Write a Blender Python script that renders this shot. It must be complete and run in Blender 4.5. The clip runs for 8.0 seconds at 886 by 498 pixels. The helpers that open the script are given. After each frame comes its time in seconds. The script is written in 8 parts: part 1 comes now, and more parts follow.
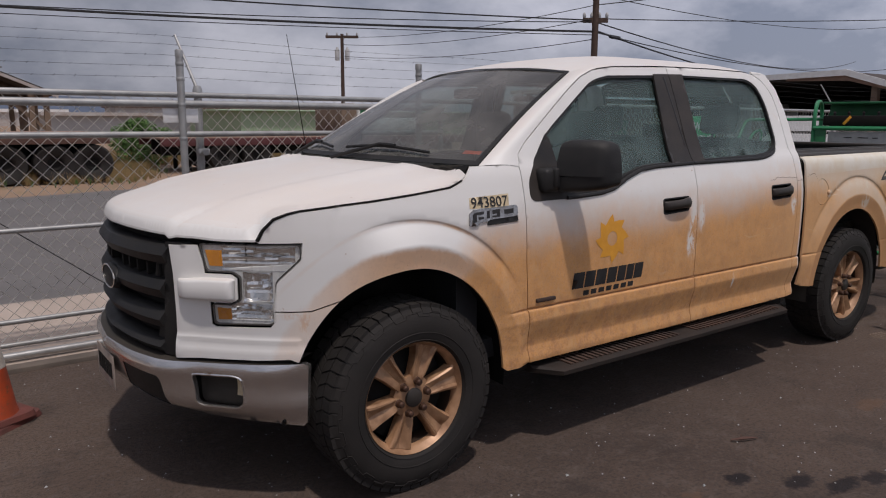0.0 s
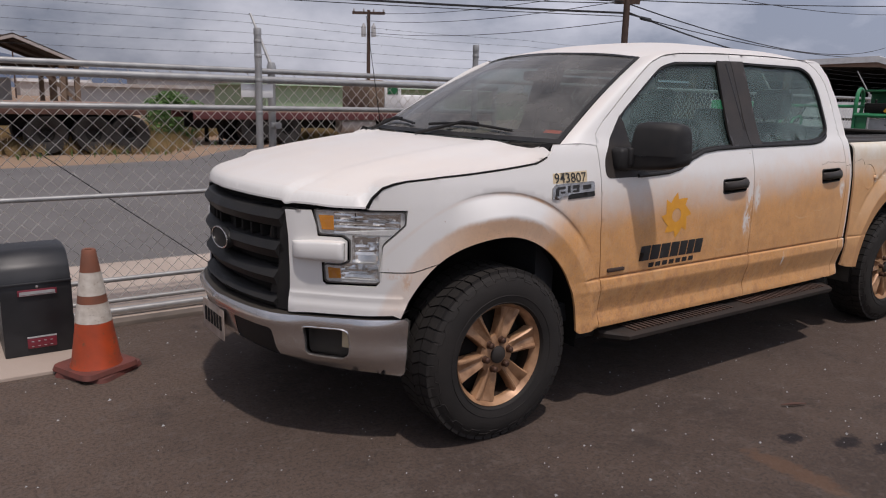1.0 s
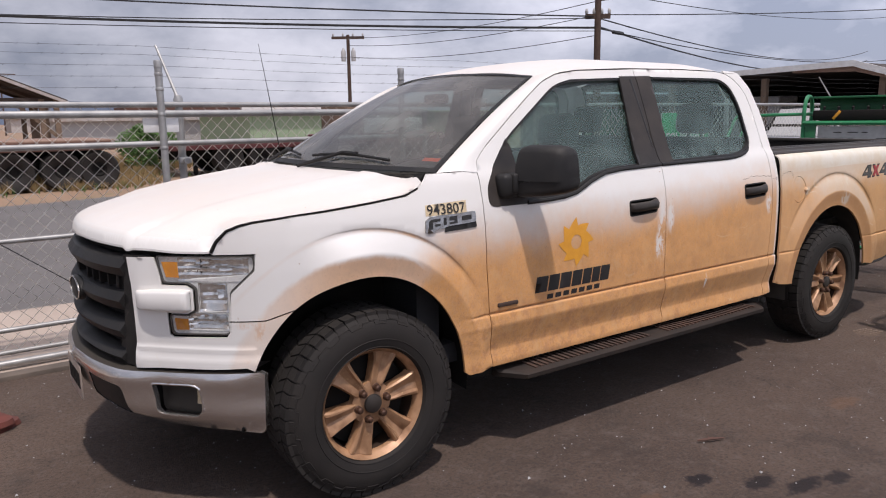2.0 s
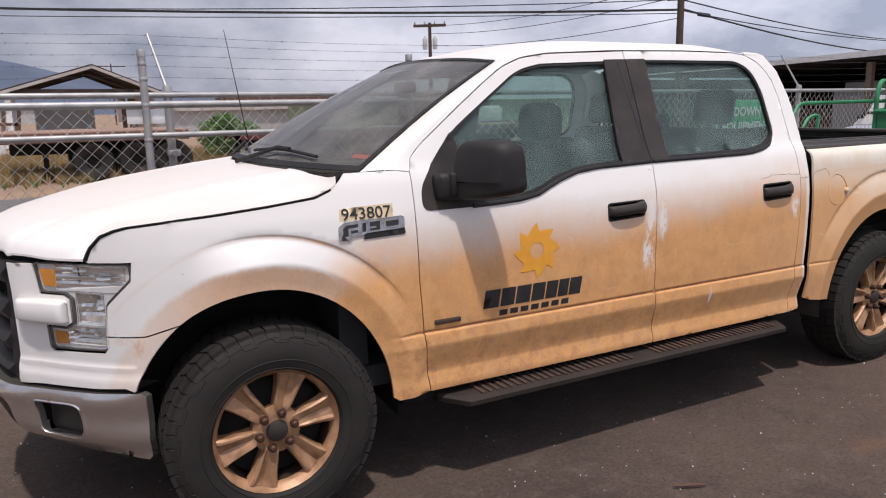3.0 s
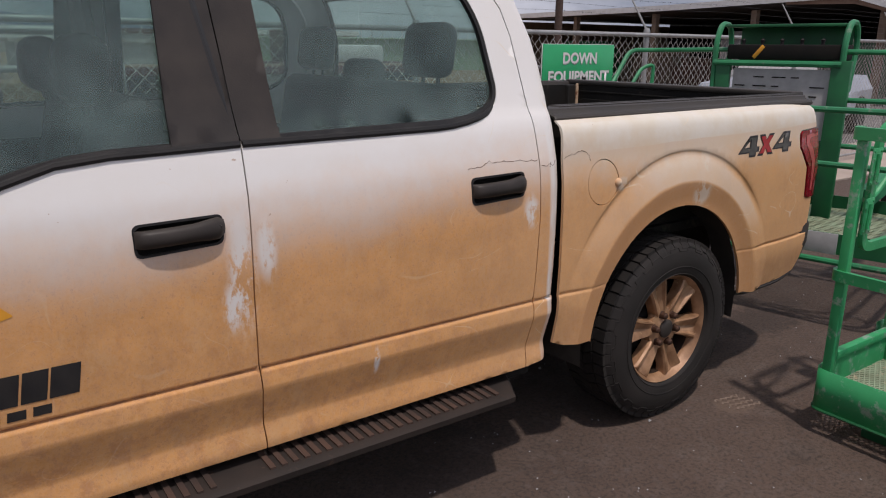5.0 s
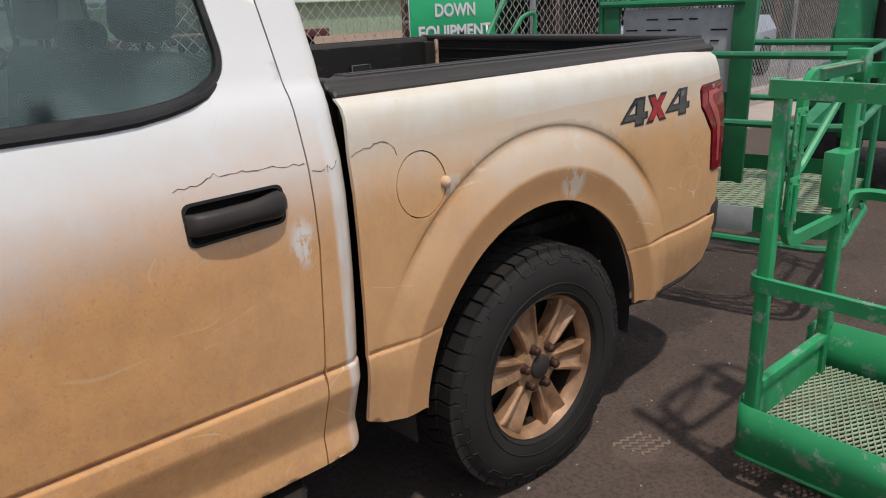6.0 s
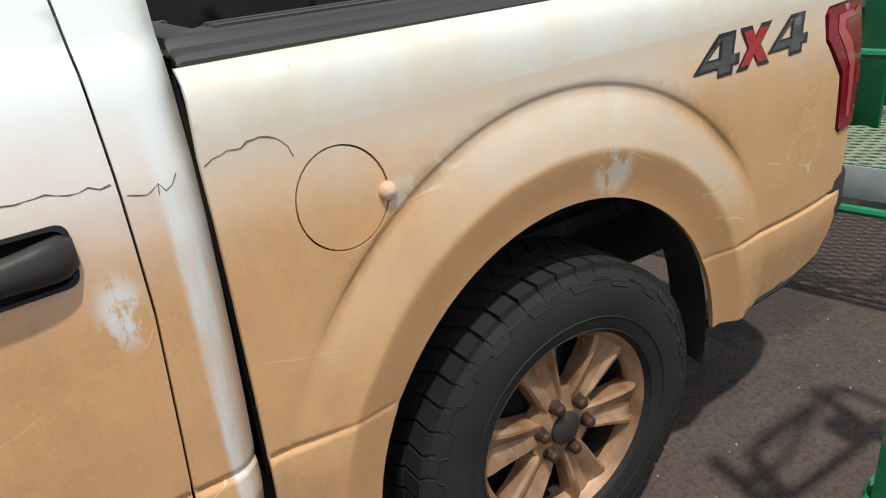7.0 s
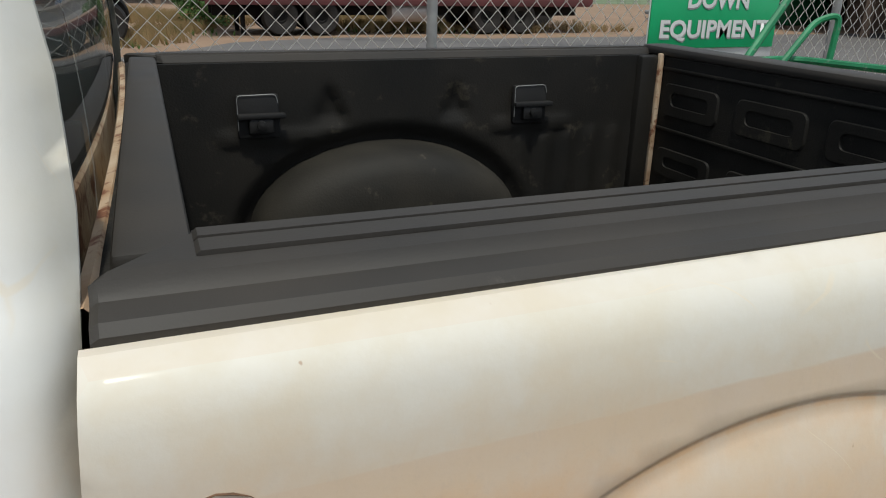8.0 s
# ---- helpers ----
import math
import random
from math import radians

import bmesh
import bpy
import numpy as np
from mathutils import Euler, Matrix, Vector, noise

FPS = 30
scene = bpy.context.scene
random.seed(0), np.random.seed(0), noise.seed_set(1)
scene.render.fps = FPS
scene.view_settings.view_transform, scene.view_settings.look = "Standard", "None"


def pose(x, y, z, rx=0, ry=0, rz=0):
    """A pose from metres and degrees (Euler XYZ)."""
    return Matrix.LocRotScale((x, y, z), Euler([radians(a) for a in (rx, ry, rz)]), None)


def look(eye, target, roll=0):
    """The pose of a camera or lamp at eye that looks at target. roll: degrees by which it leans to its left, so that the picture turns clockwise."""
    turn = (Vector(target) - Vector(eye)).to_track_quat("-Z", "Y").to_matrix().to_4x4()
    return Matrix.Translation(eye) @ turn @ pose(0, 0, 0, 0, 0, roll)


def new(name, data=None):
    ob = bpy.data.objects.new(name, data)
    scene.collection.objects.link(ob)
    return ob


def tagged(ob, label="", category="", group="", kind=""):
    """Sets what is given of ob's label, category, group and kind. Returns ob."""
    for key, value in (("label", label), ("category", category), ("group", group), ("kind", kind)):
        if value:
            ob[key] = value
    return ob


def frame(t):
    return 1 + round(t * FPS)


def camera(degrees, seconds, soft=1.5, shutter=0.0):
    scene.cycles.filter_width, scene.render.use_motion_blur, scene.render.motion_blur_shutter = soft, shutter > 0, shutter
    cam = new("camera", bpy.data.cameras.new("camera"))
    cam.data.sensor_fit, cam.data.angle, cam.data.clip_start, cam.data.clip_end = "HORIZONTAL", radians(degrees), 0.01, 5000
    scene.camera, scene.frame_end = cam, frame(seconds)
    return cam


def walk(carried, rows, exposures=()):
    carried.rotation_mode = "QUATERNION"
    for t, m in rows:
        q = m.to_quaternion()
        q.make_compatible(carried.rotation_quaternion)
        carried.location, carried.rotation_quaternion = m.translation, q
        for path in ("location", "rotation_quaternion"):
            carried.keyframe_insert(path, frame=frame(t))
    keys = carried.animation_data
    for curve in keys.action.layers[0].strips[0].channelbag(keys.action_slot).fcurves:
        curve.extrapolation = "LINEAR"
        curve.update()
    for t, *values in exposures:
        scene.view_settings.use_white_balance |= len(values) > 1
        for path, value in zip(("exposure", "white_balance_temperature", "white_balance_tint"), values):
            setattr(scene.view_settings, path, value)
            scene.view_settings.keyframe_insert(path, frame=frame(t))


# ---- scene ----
cam = camera(62.2, 8.0, soft=1.1)
PATH = [
    (0, (-1.624, -3.366, 1.536), (-0.454, -1.782, 1.19), 0.3),
    (0.5, (-1.893, -3.412, 1.532), (-0.736, -1.816, 1.193), 2.0),
    (1, (-2.051, -3.414, 1.54), (-0.92, -1.815, 1.137), 1.5),
    (1.5, (-1.835, -3.496, 1.562), (-0.653, -1.929, 1.178), 1.4),
    (1.7, (-1.68, -3.516, 1.578), (-0.507, -1.936, 1.22), 0.3),
    (3, (-0.658, -3.54, 1.579), (0.269, -1.809, 1.201), -1.1),
    (3.5, (-0.239, -3.454, 1.603), (0.508, -1.65, 1.171), 0.2),
    (4, (0.176, -3.21, 1.595), (1.021, -1.461, 1.119), -0.9),
    (4.5, (0.718, -3.121, 1.581), (1.645, -1.414, 1.106), -3.65),
    (5, (1.186, -2.836, 1.564), (2.298, -1.261, 1.034), 0.5),
    (5.2, (1.369, -2.768, 1.545), (2.539, -1.24, 1.001), -1.2),
    (6.3, (2.295, -2.232, 1.51), (3.544, -0.835, 0.81), -1.8),
    (6.5, (2.422, -2.16, 1.511), (3.665, -0.786, 0.759), -1.7),
    (7, (2.767, -1.986, 1.468), (3.737, -0.435, 0.659), -5.5),
    (7.3, (2.896, -1.845, 1.484), (3.787, -0.238, 0.694), -3.7),
    (7.5, (2.944, -1.702, 1.548), (3.836, -0.088, 0.773), 0.3),
    (7.7, (3.008, -1.586, 1.57), (3.83, 0.08, 0.83), 0.3),
    (7.9, (3.064, -1.492, 1.582), (3.801, 0.227, 0.874), 0.7),
    (8, (3.098, -1.449, 1.581), (3.791, 0.291, 0.879), 1.3),
]
walk(cam, [(t, look(eye, target, roll)) for t, eye, target, roll in PATH],
     exposures=[(0, -0.46, 6550, 17), (0.5, -0.42, 6550, 17), (1, -0.25, 6550, 17), (1.5, 0.05, 6550, 18), (3, 0.24, 6550, 18), (3.5, -0.12, 6550, 18), (4, -0.23, 6600, 19), (5, -0.21, 6600, 18), (6.5, 0.19, 6300, 7), (7, 0.32, 6200, 4), (7.5, 0.17, 6250, 3), (8, -0.08, 6400, 4)])

# ---- world, sun, exposure ----
SUN_WAY = Vector((0.10, 0.365, -1.0)).normalized()
world = bpy.data.worlds.new("sky")
scene.world = world
world.use_nodes = True
wn, wl = world.node_tree.nodes, world.node_tree.links
wn.clear()
sky = wn.new("ShaderNodeTexSky")
sky.sky_type, sky.sun_disc = "NISHITA", False
sky.sun_elevation = math.asin(-SUN_WAY.z)
sky.sun_rotation = math.atan2(-SUN_WAY.x, -SUN_WAY.y)
sky.air_density, sky.dust_density = 1.0, 2.0
tc = wn.new("ShaderNodeTexCoord")
stretch = wn.new("ShaderNodeMapping")
stretch.inputs["Scale"].default_value = (1.5, 1.5, 3.2)
clouds = wn.new("ShaderNodeTexNoise")
clouds.inputs["Scale"].default_value, clouds.inputs["Detail"].default_value, clouds.inputs["Roughness"].default_value = 2.2, 7.0, 0.58
ramp = wn.new("ShaderNodeValToRGB")
ramp.color_ramp.elements[0].position, ramp.color_ramp.elements[0].color = 0.36, (3.3, 3.8, 4.9, 1)
ramp.color_ramp.elements[1].position, ramp.color_ramp.elements[1].color = 0.66, (9.3, 9.7, 10.8, 1)
blend = wn.new("ShaderNodeMixRGB")
blend.inputs["Fac"].default_value = 0.86
back = wn.new("ShaderNodeBackground")
back.inputs["Strength"].default_value = 0.075
wout = wn.new("ShaderNodeOutputWorld")
wl.new(tc.outputs["Generated"], stretch.inputs["Vector"])
wl.new(stretch.outputs["Vector"], clouds.inputs["Vector"])
wl.new(clouds.outputs["Fac"], ramp.inputs["Fac"])
wl.new(sky.outputs["Color"], blend.inputs["Color1"])
wl.new(ramp.outputs["Color"], blend.inputs["Color2"])
# the cloud layer glows broadly towards the sun and the open east
aim = wn.new("ShaderNodeVectorMath")
aim.operation = "DOT_PRODUCT"
aim.inputs[1].default_value = Vector((0.72, -0.62, 0.32)).normalized()
wl.new(tc.outputs["Generated"], aim.inputs[0])
glow = wn.new("ShaderNodeMapRange")
glow.interpolation_type = "SMOOTHSTEP"
for i, k in enumerate((-0.85, 0.95, 0.76, 1.56)):
    glow.inputs[1 + i].default_value = k
wl.new(aim.outputs["Value"], glow.inputs[0])
lit = wn.new("ShaderNodeVectorMath")
lit.operation = "SCALE"
wl.new(blend.outputs["Color"], lit.inputs[0])
wl.new(glow.outputs[0], lit.inputs["Scale"])
wl.new(lit.outputs["Vector"], back.inputs["Color"])
wl.new(back.outputs["Background"], wout.inputs["Surface"])
sun_data = bpy.data.lights.new("sun", "SUN")
sun_data.energy, sun_data.angle, sun_data.color = 2.7, radians(2.2), (1.0, 0.945, 0.87)
sun = new("sun", sun_data)
sun.matrix_world = Matrix.Translation((0, 0, 30)) @ SUN_WAY.to_track_quat("-Z", "Y").to_matrix().to_4x4()


# ---- materials ----
def material(name, a, b=None, scale=6.0, rough=0.6, metal=0.0, bump=0.15, fine=120.0, coat=0.0, wear=None, wear_at=0.62, rough_var=0.12, spec=0.5):
    """Two tones mixed by a broad noise, a fine grain in the relief, and an optional third tone for stains or wear."""
    m = bpy.data.materials.new(name)
    m.use_nodes = True
    n, l = m.node_tree.nodes, m.node_tree.links
    bsdf = n["Principled BSDF"]
    pos = n.new("ShaderNodeNewGeometry")
    big = n.new("ShaderNodeTexNoise")
    big.inputs["Scale"].default_value, big.inputs["Detail"].default_value = scale, 6.0
    l.new(pos.outputs["Position"], big.inputs["Vector"])
    small = n.new("ShaderNodeTexNoise")
    small.inputs["Scale"].default_value, small.inputs["Detail"].default_value = fine, 3.0
    l.new(pos.outputs["Position"], small.inputs["Vector"])
    mix = n.new("ShaderNodeMixRGB")
    mix.inputs["Color1"].default_value = (*a, 1)
    mix.inputs["Color2"].default_value = (*(b or [c * 0.8 for c in a]), 1)
    grow = n.new("ShaderNodeMapRange")
    grow.inputs["From Min"].default_value, grow.inputs["From Max"].default_value = 0.32, 0.68
    l.new(big.outputs["Fac"], grow.inputs["Value"])
    l.new(grow.outputs["Result"], mix.inputs["Fac"])
    last = mix.outputs["Color"]
    if wear:
        w = n.new("ShaderNodeTexNoise")
        w.inputs["Scale"].default_value, w.inputs["Detail"].default_value, w.inputs["Roughness"].default_value = scale * 2.7, 9.0, 0.7
        l.new(pos.outputs["Position"], w.inputs["Vector"])
        step = n.new("ShaderNodeMapRange")
        step.inputs["From Min"].default_value, step.inputs["From Max"].default_value = wear_at - 0.03, wear_at + 0.05
        l.new(w.outputs["Fac"], step.inputs["Value"])
        m2 = n.new("ShaderNodeMixRGB")
        l.new(last, m2.inputs["Color1"])
        m2.inputs["Color2"].default_value = (*wear, 1)
        l.new(step.outputs["Result"], m2.inputs["Fac"])
        last = m2.outputs["Color"]
    l.new(last, bsdf.inputs["Base Color"])
    rr = n.new("ShaderNodeMapRange")
    rr.inputs["To Min"].default_value, rr.inputs["To Max"].default_value = max(0.02, rough - rough_var), min(1.0, rough + rough_var)
    l.new(big.outputs["Fac"], rr.inputs["Value"])
    l.new(rr.outputs["Result"], bsdf.inputs["Roughness"])
    bsdf.inputs["Metallic"].default_value = metal
    bsdf.inputs["Specular IOR Level"].default_value = spec
    bsdf.inputs["Coat Weight"].default_value = coat
    bp = n.new("ShaderNodeBump")
    bp.inputs["Strength"].default_value, bp.inputs["Distance"].default_value = bump, 0.004
    l.new(small.outputs["Fac"], bp.inputs["Height"])
    l.new(bp.outputs["Normal"], bsdf.inputs["Normal"])
    return m


def node_kit(m):
    """Short helpers for building a node tree: arithmetic, smooth steps and noises on the position."""
    n, l = m.node_tree.nodes, m.node_tree.links
    pos = n.new("ShaderNodeNewGeometry")
    xyz = n.new("ShaderNodeSeparateXYZ")
    l.new(pos.outputs["Position"], xyz.inputs["Vector"])

    def calc(op, *args):
        q = n.new("ShaderNodeMath")
        q.operation = op
        for i, v in enumerate(args):
            if isinstance(v, (int, float)):
                q.inputs[i].default_value = v
            else:
                l.new(v, q.inputs[i])
        return q.outputs[0]

    def ranged(v, a, b, c=0.0, d=1.0):
        q = n.new("ShaderNodeMapRange")
        q.interpolation_type = "SMOOTHSTEP"
        for i, k in enumerate((a, b, c, d)):
            q.inputs[1 + i].default_value = k
        l.new(v, q.inputs[0])
        return q.outputs[0]

    def grain(scale, detail=6.0, stretch=None, rough=0.6):
        q = n.new("ShaderNodeTexNoise")
        q.inputs["Scale"].default_value, q.inputs["Detail"].default_value, q.inputs["Roughness"].default_value = scale, detail, rough
        vec = pos.outputs["Position"]
        if stretch:
            mp = n.new("ShaderNodeMapping")
            mp.inputs["Scale"].default_value = stretch
            l.new(vec, mp.inputs["Vector"])
            vec = mp.outputs["Vector"]
        l.new(vec, q.inputs["Vector"])
        return q.outputs["Fac"]

    def blend(fac, a, b, kind="MIX"):
        q = n.new("ShaderNodeMixRGB")
        q.blend_type = kind
        if isinstance(fac, (int, float)):
            q.inputs["Fac"].default_value = fac
        else:
            l.new(fac, q.inputs["Fac"])
        for i, v in ((1, a), (2, b)):
            if isinstance(v, tuple):
                q.inputs[i].default_value = (*v, 1)
            else:
                l.new(v, q.inputs[i])
        return q.outputs[0]

    return n, l, pos, xyz, calc, ranged, grain, blend


def dusty_paint(name, dust=(0.64, 0.318, 0.106)):
    """White body paint under a coat of red-brown road dust that thins out upwards, with wiped patches and speckles."""
    m = bpy.data.materials.new(name)
    m.use_nodes = True
    n, l, pos, xyz, calc, ranged, grain, blend = node_kit(m)
    bsdf = n["Principled BSDF"]
    X, Z = xyz.outputs["X"], xyz.outputs["Z"]
    runs = grain(3.0, 5.0, (11, 11, 0.8))
    broad = grain(1.5, 4.0)
    mid = grain(8.0, 8.0, None, 0.65)
    smear = grain(30.0, 6.0, (1.0, 1.0, 0.45), 0.7)
    speck = grain(130.0, 4.0, None, 0.75)
    streak = grain(80.0, 6.0, (1.0, 1.0, 0.8), 0.8)
    # the dust line stands low at the nose, climbs along the doors and is highest on the box
    line = calc("ADD", ranged(X, -0.35, 0.45, 0.40, 1.085), ranged(X, 1.3, 3.1, 0.0, 0.10))
    height = calc("SUBTRACT", Z, line)
    height = calc("ADD", height, calc("MULTIPLY", calc("SUBTRACT", broad, 0.5), -0.14))
    height = calc("ADD", height, calc("MULTIPLY", calc("SUBTRACT", runs, 0.5), -0.02))
    height = calc("ADD", height, calc("MULTIPLY", calc("SUBTRACT", mid, 0.5), -0.12))
    cover = calc("MULTIPLY", ranged(height, -0.19, 0.14, 0.98, 0.0), ranged(streak, 0.36, 0.6, 1.02, 0.95))
    # a thin cream film stays above the line, thicker on the box
    cream = calc("MULTIPLY", ranged(X, 2.96, 3.04, 0.10, 0.58), ranged(mid, 0.3, 0.7, 0.7, 1.15))
    # the lips of the wheel arches
    for xc, amount in ((-0.015, 0.7), (3.688, 0.95)):
        u = calc("SUBTRACT", X, xc)
        w = calc("DIVIDE", calc("SUBTRACT", Z, 0.42), 1.08)
        r = calc("SQRT", calc("ADD", calc("MULTIPLY", u, u), calc("MULTIPLY", w, w)))
        cover = calc("MAXIMUM", cover, calc("MULTIPLY", ranged(calc("ADD", r, calc("MULTIPLY", calc("SUBTRACT", mid, 0.5), 0.05)), 0.555, 0.580, amount, 0.0), ranged(X, -0.55, -0.1, 0.3, 1.0)))
    # dust packed into the groove over each arch
    for xc, g in ((-0.015, 0.664), (3.700, 0.688)):
        u = calc("SUBTRACT", X, xc)
        w = calc("DIVIDE", calc("SUBTRACT", Z, 0.42), 1.08)
        r = calc("SQRT", calc("ADD", calc("MULTIPLY", u, u), calc("MULTIPLY", w, w)))
        band = ranged(calc("ABSOLUTE", calc("SUBTRACT", r, g)), 0.002, 0.011, 0.75, 0.0)
        band = calc("MULTIPLY", calc("MULTIPLY", band, ranged(Z, 0.82, 0.95)), ranged(X, -0.2, 0.25, 0.15, 1.0))
        cover = calc("MAXIMUM", cover, calc("MULTIPLY", band, ranged(mid, 0.35, 0.6, 0.5, 1.0)))
    # dirt that ran down beside the front arch and under the lamp, and below the tail of the fender
    for xc, zc, rx, rz, amount in ((-0.43, 0.77, 0.05, 0.07, 0.6), (-0.47, 0.80, 0.07, 0.02, 0.45), (0.62, 0.50, 0.12, 0.10, 0.9), (-0.50, 0.66, 0.05, 0.02, 0.35)):
        u = calc("DIVIDE", calc("SUBTRACT", X, xc), rx)
        w = calc("DIVIDE", calc("SUBTRACT", Z, zc), rz)
        r = calc("SQRT", calc("ADD", calc("MULTIPLY", u, u), calc("MULTIPLY", w, w)))
        cover = calc("MAXIMUM", cover, calc("MULTIPLY", ranged(r, 0.2, 1.2, amount, 0.0), ranged(smear, 0.38, 0.58)))
    # wiped patches: beside the door seam, behind the handles, on the cab corner and over the rear arch
    for xc, zc, rx, rz in ((1.835, 0.98, 0.045, 0.20), (1.905, 1.03, 0.035, 0.10), (2.868, 1.02, 0.038, 0.065), (3.33, 1.07, 0.05, 0.03), (3.80, 0.99, 0.06, 0.06), (3.83, 1.12, 0.03, 0.05), (2.24, 0.62, 0.012, 0.05), (1.80, 0.88, 0.03, 0.08)):
        u = calc("DIVIDE", calc("SUBTRACT", X, xc), rx)
        w = calc("DIVIDE", calc("SUBTRACT", Z, zc), rz)
        r = calc("SQRT", calc("ADD", calc("MULTIPLY", u, u), calc("MULTIPLY", w, w)))
        spot = calc("MULTIPLY", ranged(r, 0.35, 1.15, 1.0, 0.0), ranged(smear, 0.42, 0.54))
        cover = calc("MULTIPLY", cover, calc("SUBTRACT", 1.0, calc("MULTIPLY", spot, 0.85)))
    stripe = calc("MULTIPLY", ranged(X, 2.948, 2.960), ranged(X, 3.012, 3.02, 1.0, 0.0))
    stripe = calc("MULTIPLY", calc("MULTIPLY", stripe, ranged(Z, 0.50, 0.72, 0.35, 1.0)), ranged(grain(16.0, 4.0, (1.0, 1.0, 0.14)), 0.42, 0.60, 1.0, 0.45))
    cover = calc("MULTIPLY", cover, calc("SUBTRACT", 1.0, calc("MULTIPLY", stripe, 0.88)))
    # on the box a sharp tide line along its shoulder
    tide = calc("SUBTRACT", Z, calc("ADD", 1.150, calc("MULTIPLY", X, 0.0165)))
    tide = calc("ADD", tide, calc("MULTIPLY", calc("SUBTRACT", mid, 0.5), 0.012))
    tide = calc("MULTIPLY", ranged(tide, -0.004, 0.004, 0.40, 0.0), ranged(X, 3.02, 3.16))
    cover = calc("MAXIMUM", cover, tide)
    # a thin, broken dark brown line along the crease low on the doors
    crease = ranged(calc("ABSOLUTE", calc("SUBTRACT", Z, 0.6855)), 0.001, 0.005, 0.75, 0.0)
    crease = calc("MULTIPLY", calc("MULTIPLY", crease, ranged(X, 0.55, 0.8)), calc("MULTIPLY", ranged(X, 2.9, 3.0, 1.0, 0.0), ranged(smear, 0.34, 0.6, 0.35, 1.0)))
    # the rear flare, dust with shading painted in: pale face, darker lip and foot
    u = calc("SUBTRACT", X, 3.692)
    w = calc("DIVIDE", calc("SUBTRACT", Z, 0.42), 1.08)
    r = calc("ADD", calc("SQRT", calc("ADD", calc("MULTIPLY", u, u), calc("MULTIPLY", w, w))), calc("MULTIPLY", calc("SUBTRACT", mid, 0.5), 0.02))
    face = calc("MULTIPLY", calc("MULTIPLY", ranged(r, 0.576, 0.588), ranged(r, 0.655, 0.685, 1.0, 0.0)), calc("MULTIPLY", ranged(Z, 0.72, 0.92), ranged(X, 3.3, 3.6, 0.3, 1.0)))
    cover = calc("MULTIPLY", cover, calc("SUBTRACT", 1.0, calc("MULTIPLY", face, 0.42)))
    lip = calc("MULTIPLY", ranged(r, 0.570, 0.580, 0.6, 0.0), ranged(X, 3.0, 3.1))
    low = calc("MULTIPLY", calc("MULTIPLY", ranged(Z, 0.60, 0.64, 0.45, 0.0), ranged(X, 3.0, 3.1)), ranged(smear, 0.35, 0.6, 0.4, 1.0))
    lip = calc("MAXIMUM", lip, low)
    # flat tops hold a thin even film
    nrm = n.new("ShaderNodeSeparateXYZ")
    l.new(pos.outputs["True Normal"], nrm.inputs["Vector"])
    film = calc("MULTIPLY", ranged(nrm.outputs["Z"], 0.6, 0.98, 0.0, 0.16), ranged(broad, 0.3, 0.62, 0.35, 1.0))
    cover = calc("MAXIMUM", cover, film)
    tone = blend(ranged(mid, 0.3, 0.7), tuple(c * 0.88 for c in dust), tuple(min(1, c * 1.08) for c in dust))
    tone = blend(calc("MULTIPLY", ranged(speck, 0.56, 0.70), 0.5), tone, (0.74, 0.6, 0.48), "MULTIPLY")
    tone = blend(calc("MULTIPLY", ranged(grain(34.0, 8.0, (1, 1, 0.5), 0.8), 0.5, 0.68), 0.4), tone, (0.8, 0.68, 0.56), "MULTIPLY")
    tone = blend(calc("MULTIPLY", ranged(runs, 0.55, 0.75), 0.12), tone, (0.86, 0.74, 0.62), "MULTIPLY")
    tone = blend(calc("MULTIPLY", ranged(streak, 0.53, 0.66), 0.55), tone, (0.66, 0.48, 0.35), "MULTIPLY")
    # red-brown mud caked in blotches low on the doors and sills
    mud = calc("MULTIPLY", ranged(grain(17.0, 10.0, None, 0.75), 0.47, 0.62), ranged(Z, 0.50, 0.95, 0.85, 0.12))
    tone = blend(calc("MULTIPLY", mud, ranged(X, 0.2, 3.2, 0.78, 0.42)), tone, (0.39, 0.165, 0.064))
    pale = calc("MULTIPLY", ranged(grain(9.0, 8.0, (1, 1, 0.6), 0.7), 0.52, 0.66), 0.35)
    tone = blend(pale, tone, (0.66, 0.39, 0.178))
    tone = blend(crease, tone, (0.20, 0.085, 0.04))
    # the dust on the box is paler and finer than behind the front wheel
    tone = blend(ranged(X, 2.3, 3.2, 0.0, 0.56), tone, (0.65, 0.370, 0.172))
    blotch = calc("MULTIPLY", ranged(grain(5.0, 9.0, (1, 1, 0.7), 0.72), 0.50, 0.64), ranged(X, 2.0, 3.1, 0.12, 0.42))
    tone = blend(blotch, tone, (0.50, 0.262, 0.108))
    # darker brown on lip and foot, mostly the shade of faces turned down
    tone = blend(lip, tone, (0.46, 0.215, 0.082))
    paint = blend(cream, (0.76, 0.755, 0.735), (0.61, 0.535, 0.375))
    paint = blend(cover, paint, tone)
    # thin curved scratches where branches and loads brushed the dust
    for size, gate in ((1.7, 5.3), (3.1, 7.7)):
        line = ranged(calc("ABSOLUTE", calc("SUBTRACT", grain(size, 1.0, (1.0, 1.0, 1.6)), 0.5)), 0.0008, 0.0026, 0.5, 0.0)
        line = calc("MULTIPLY", line, ranged(grain(gate, 2.0), 0.55, 0.62))
        paint = blend(calc("MULTIPLY", line, ranged(X, 2.2, 3.1, 0.25, 1.0)), paint, (0.74, 0.64, 0.48))
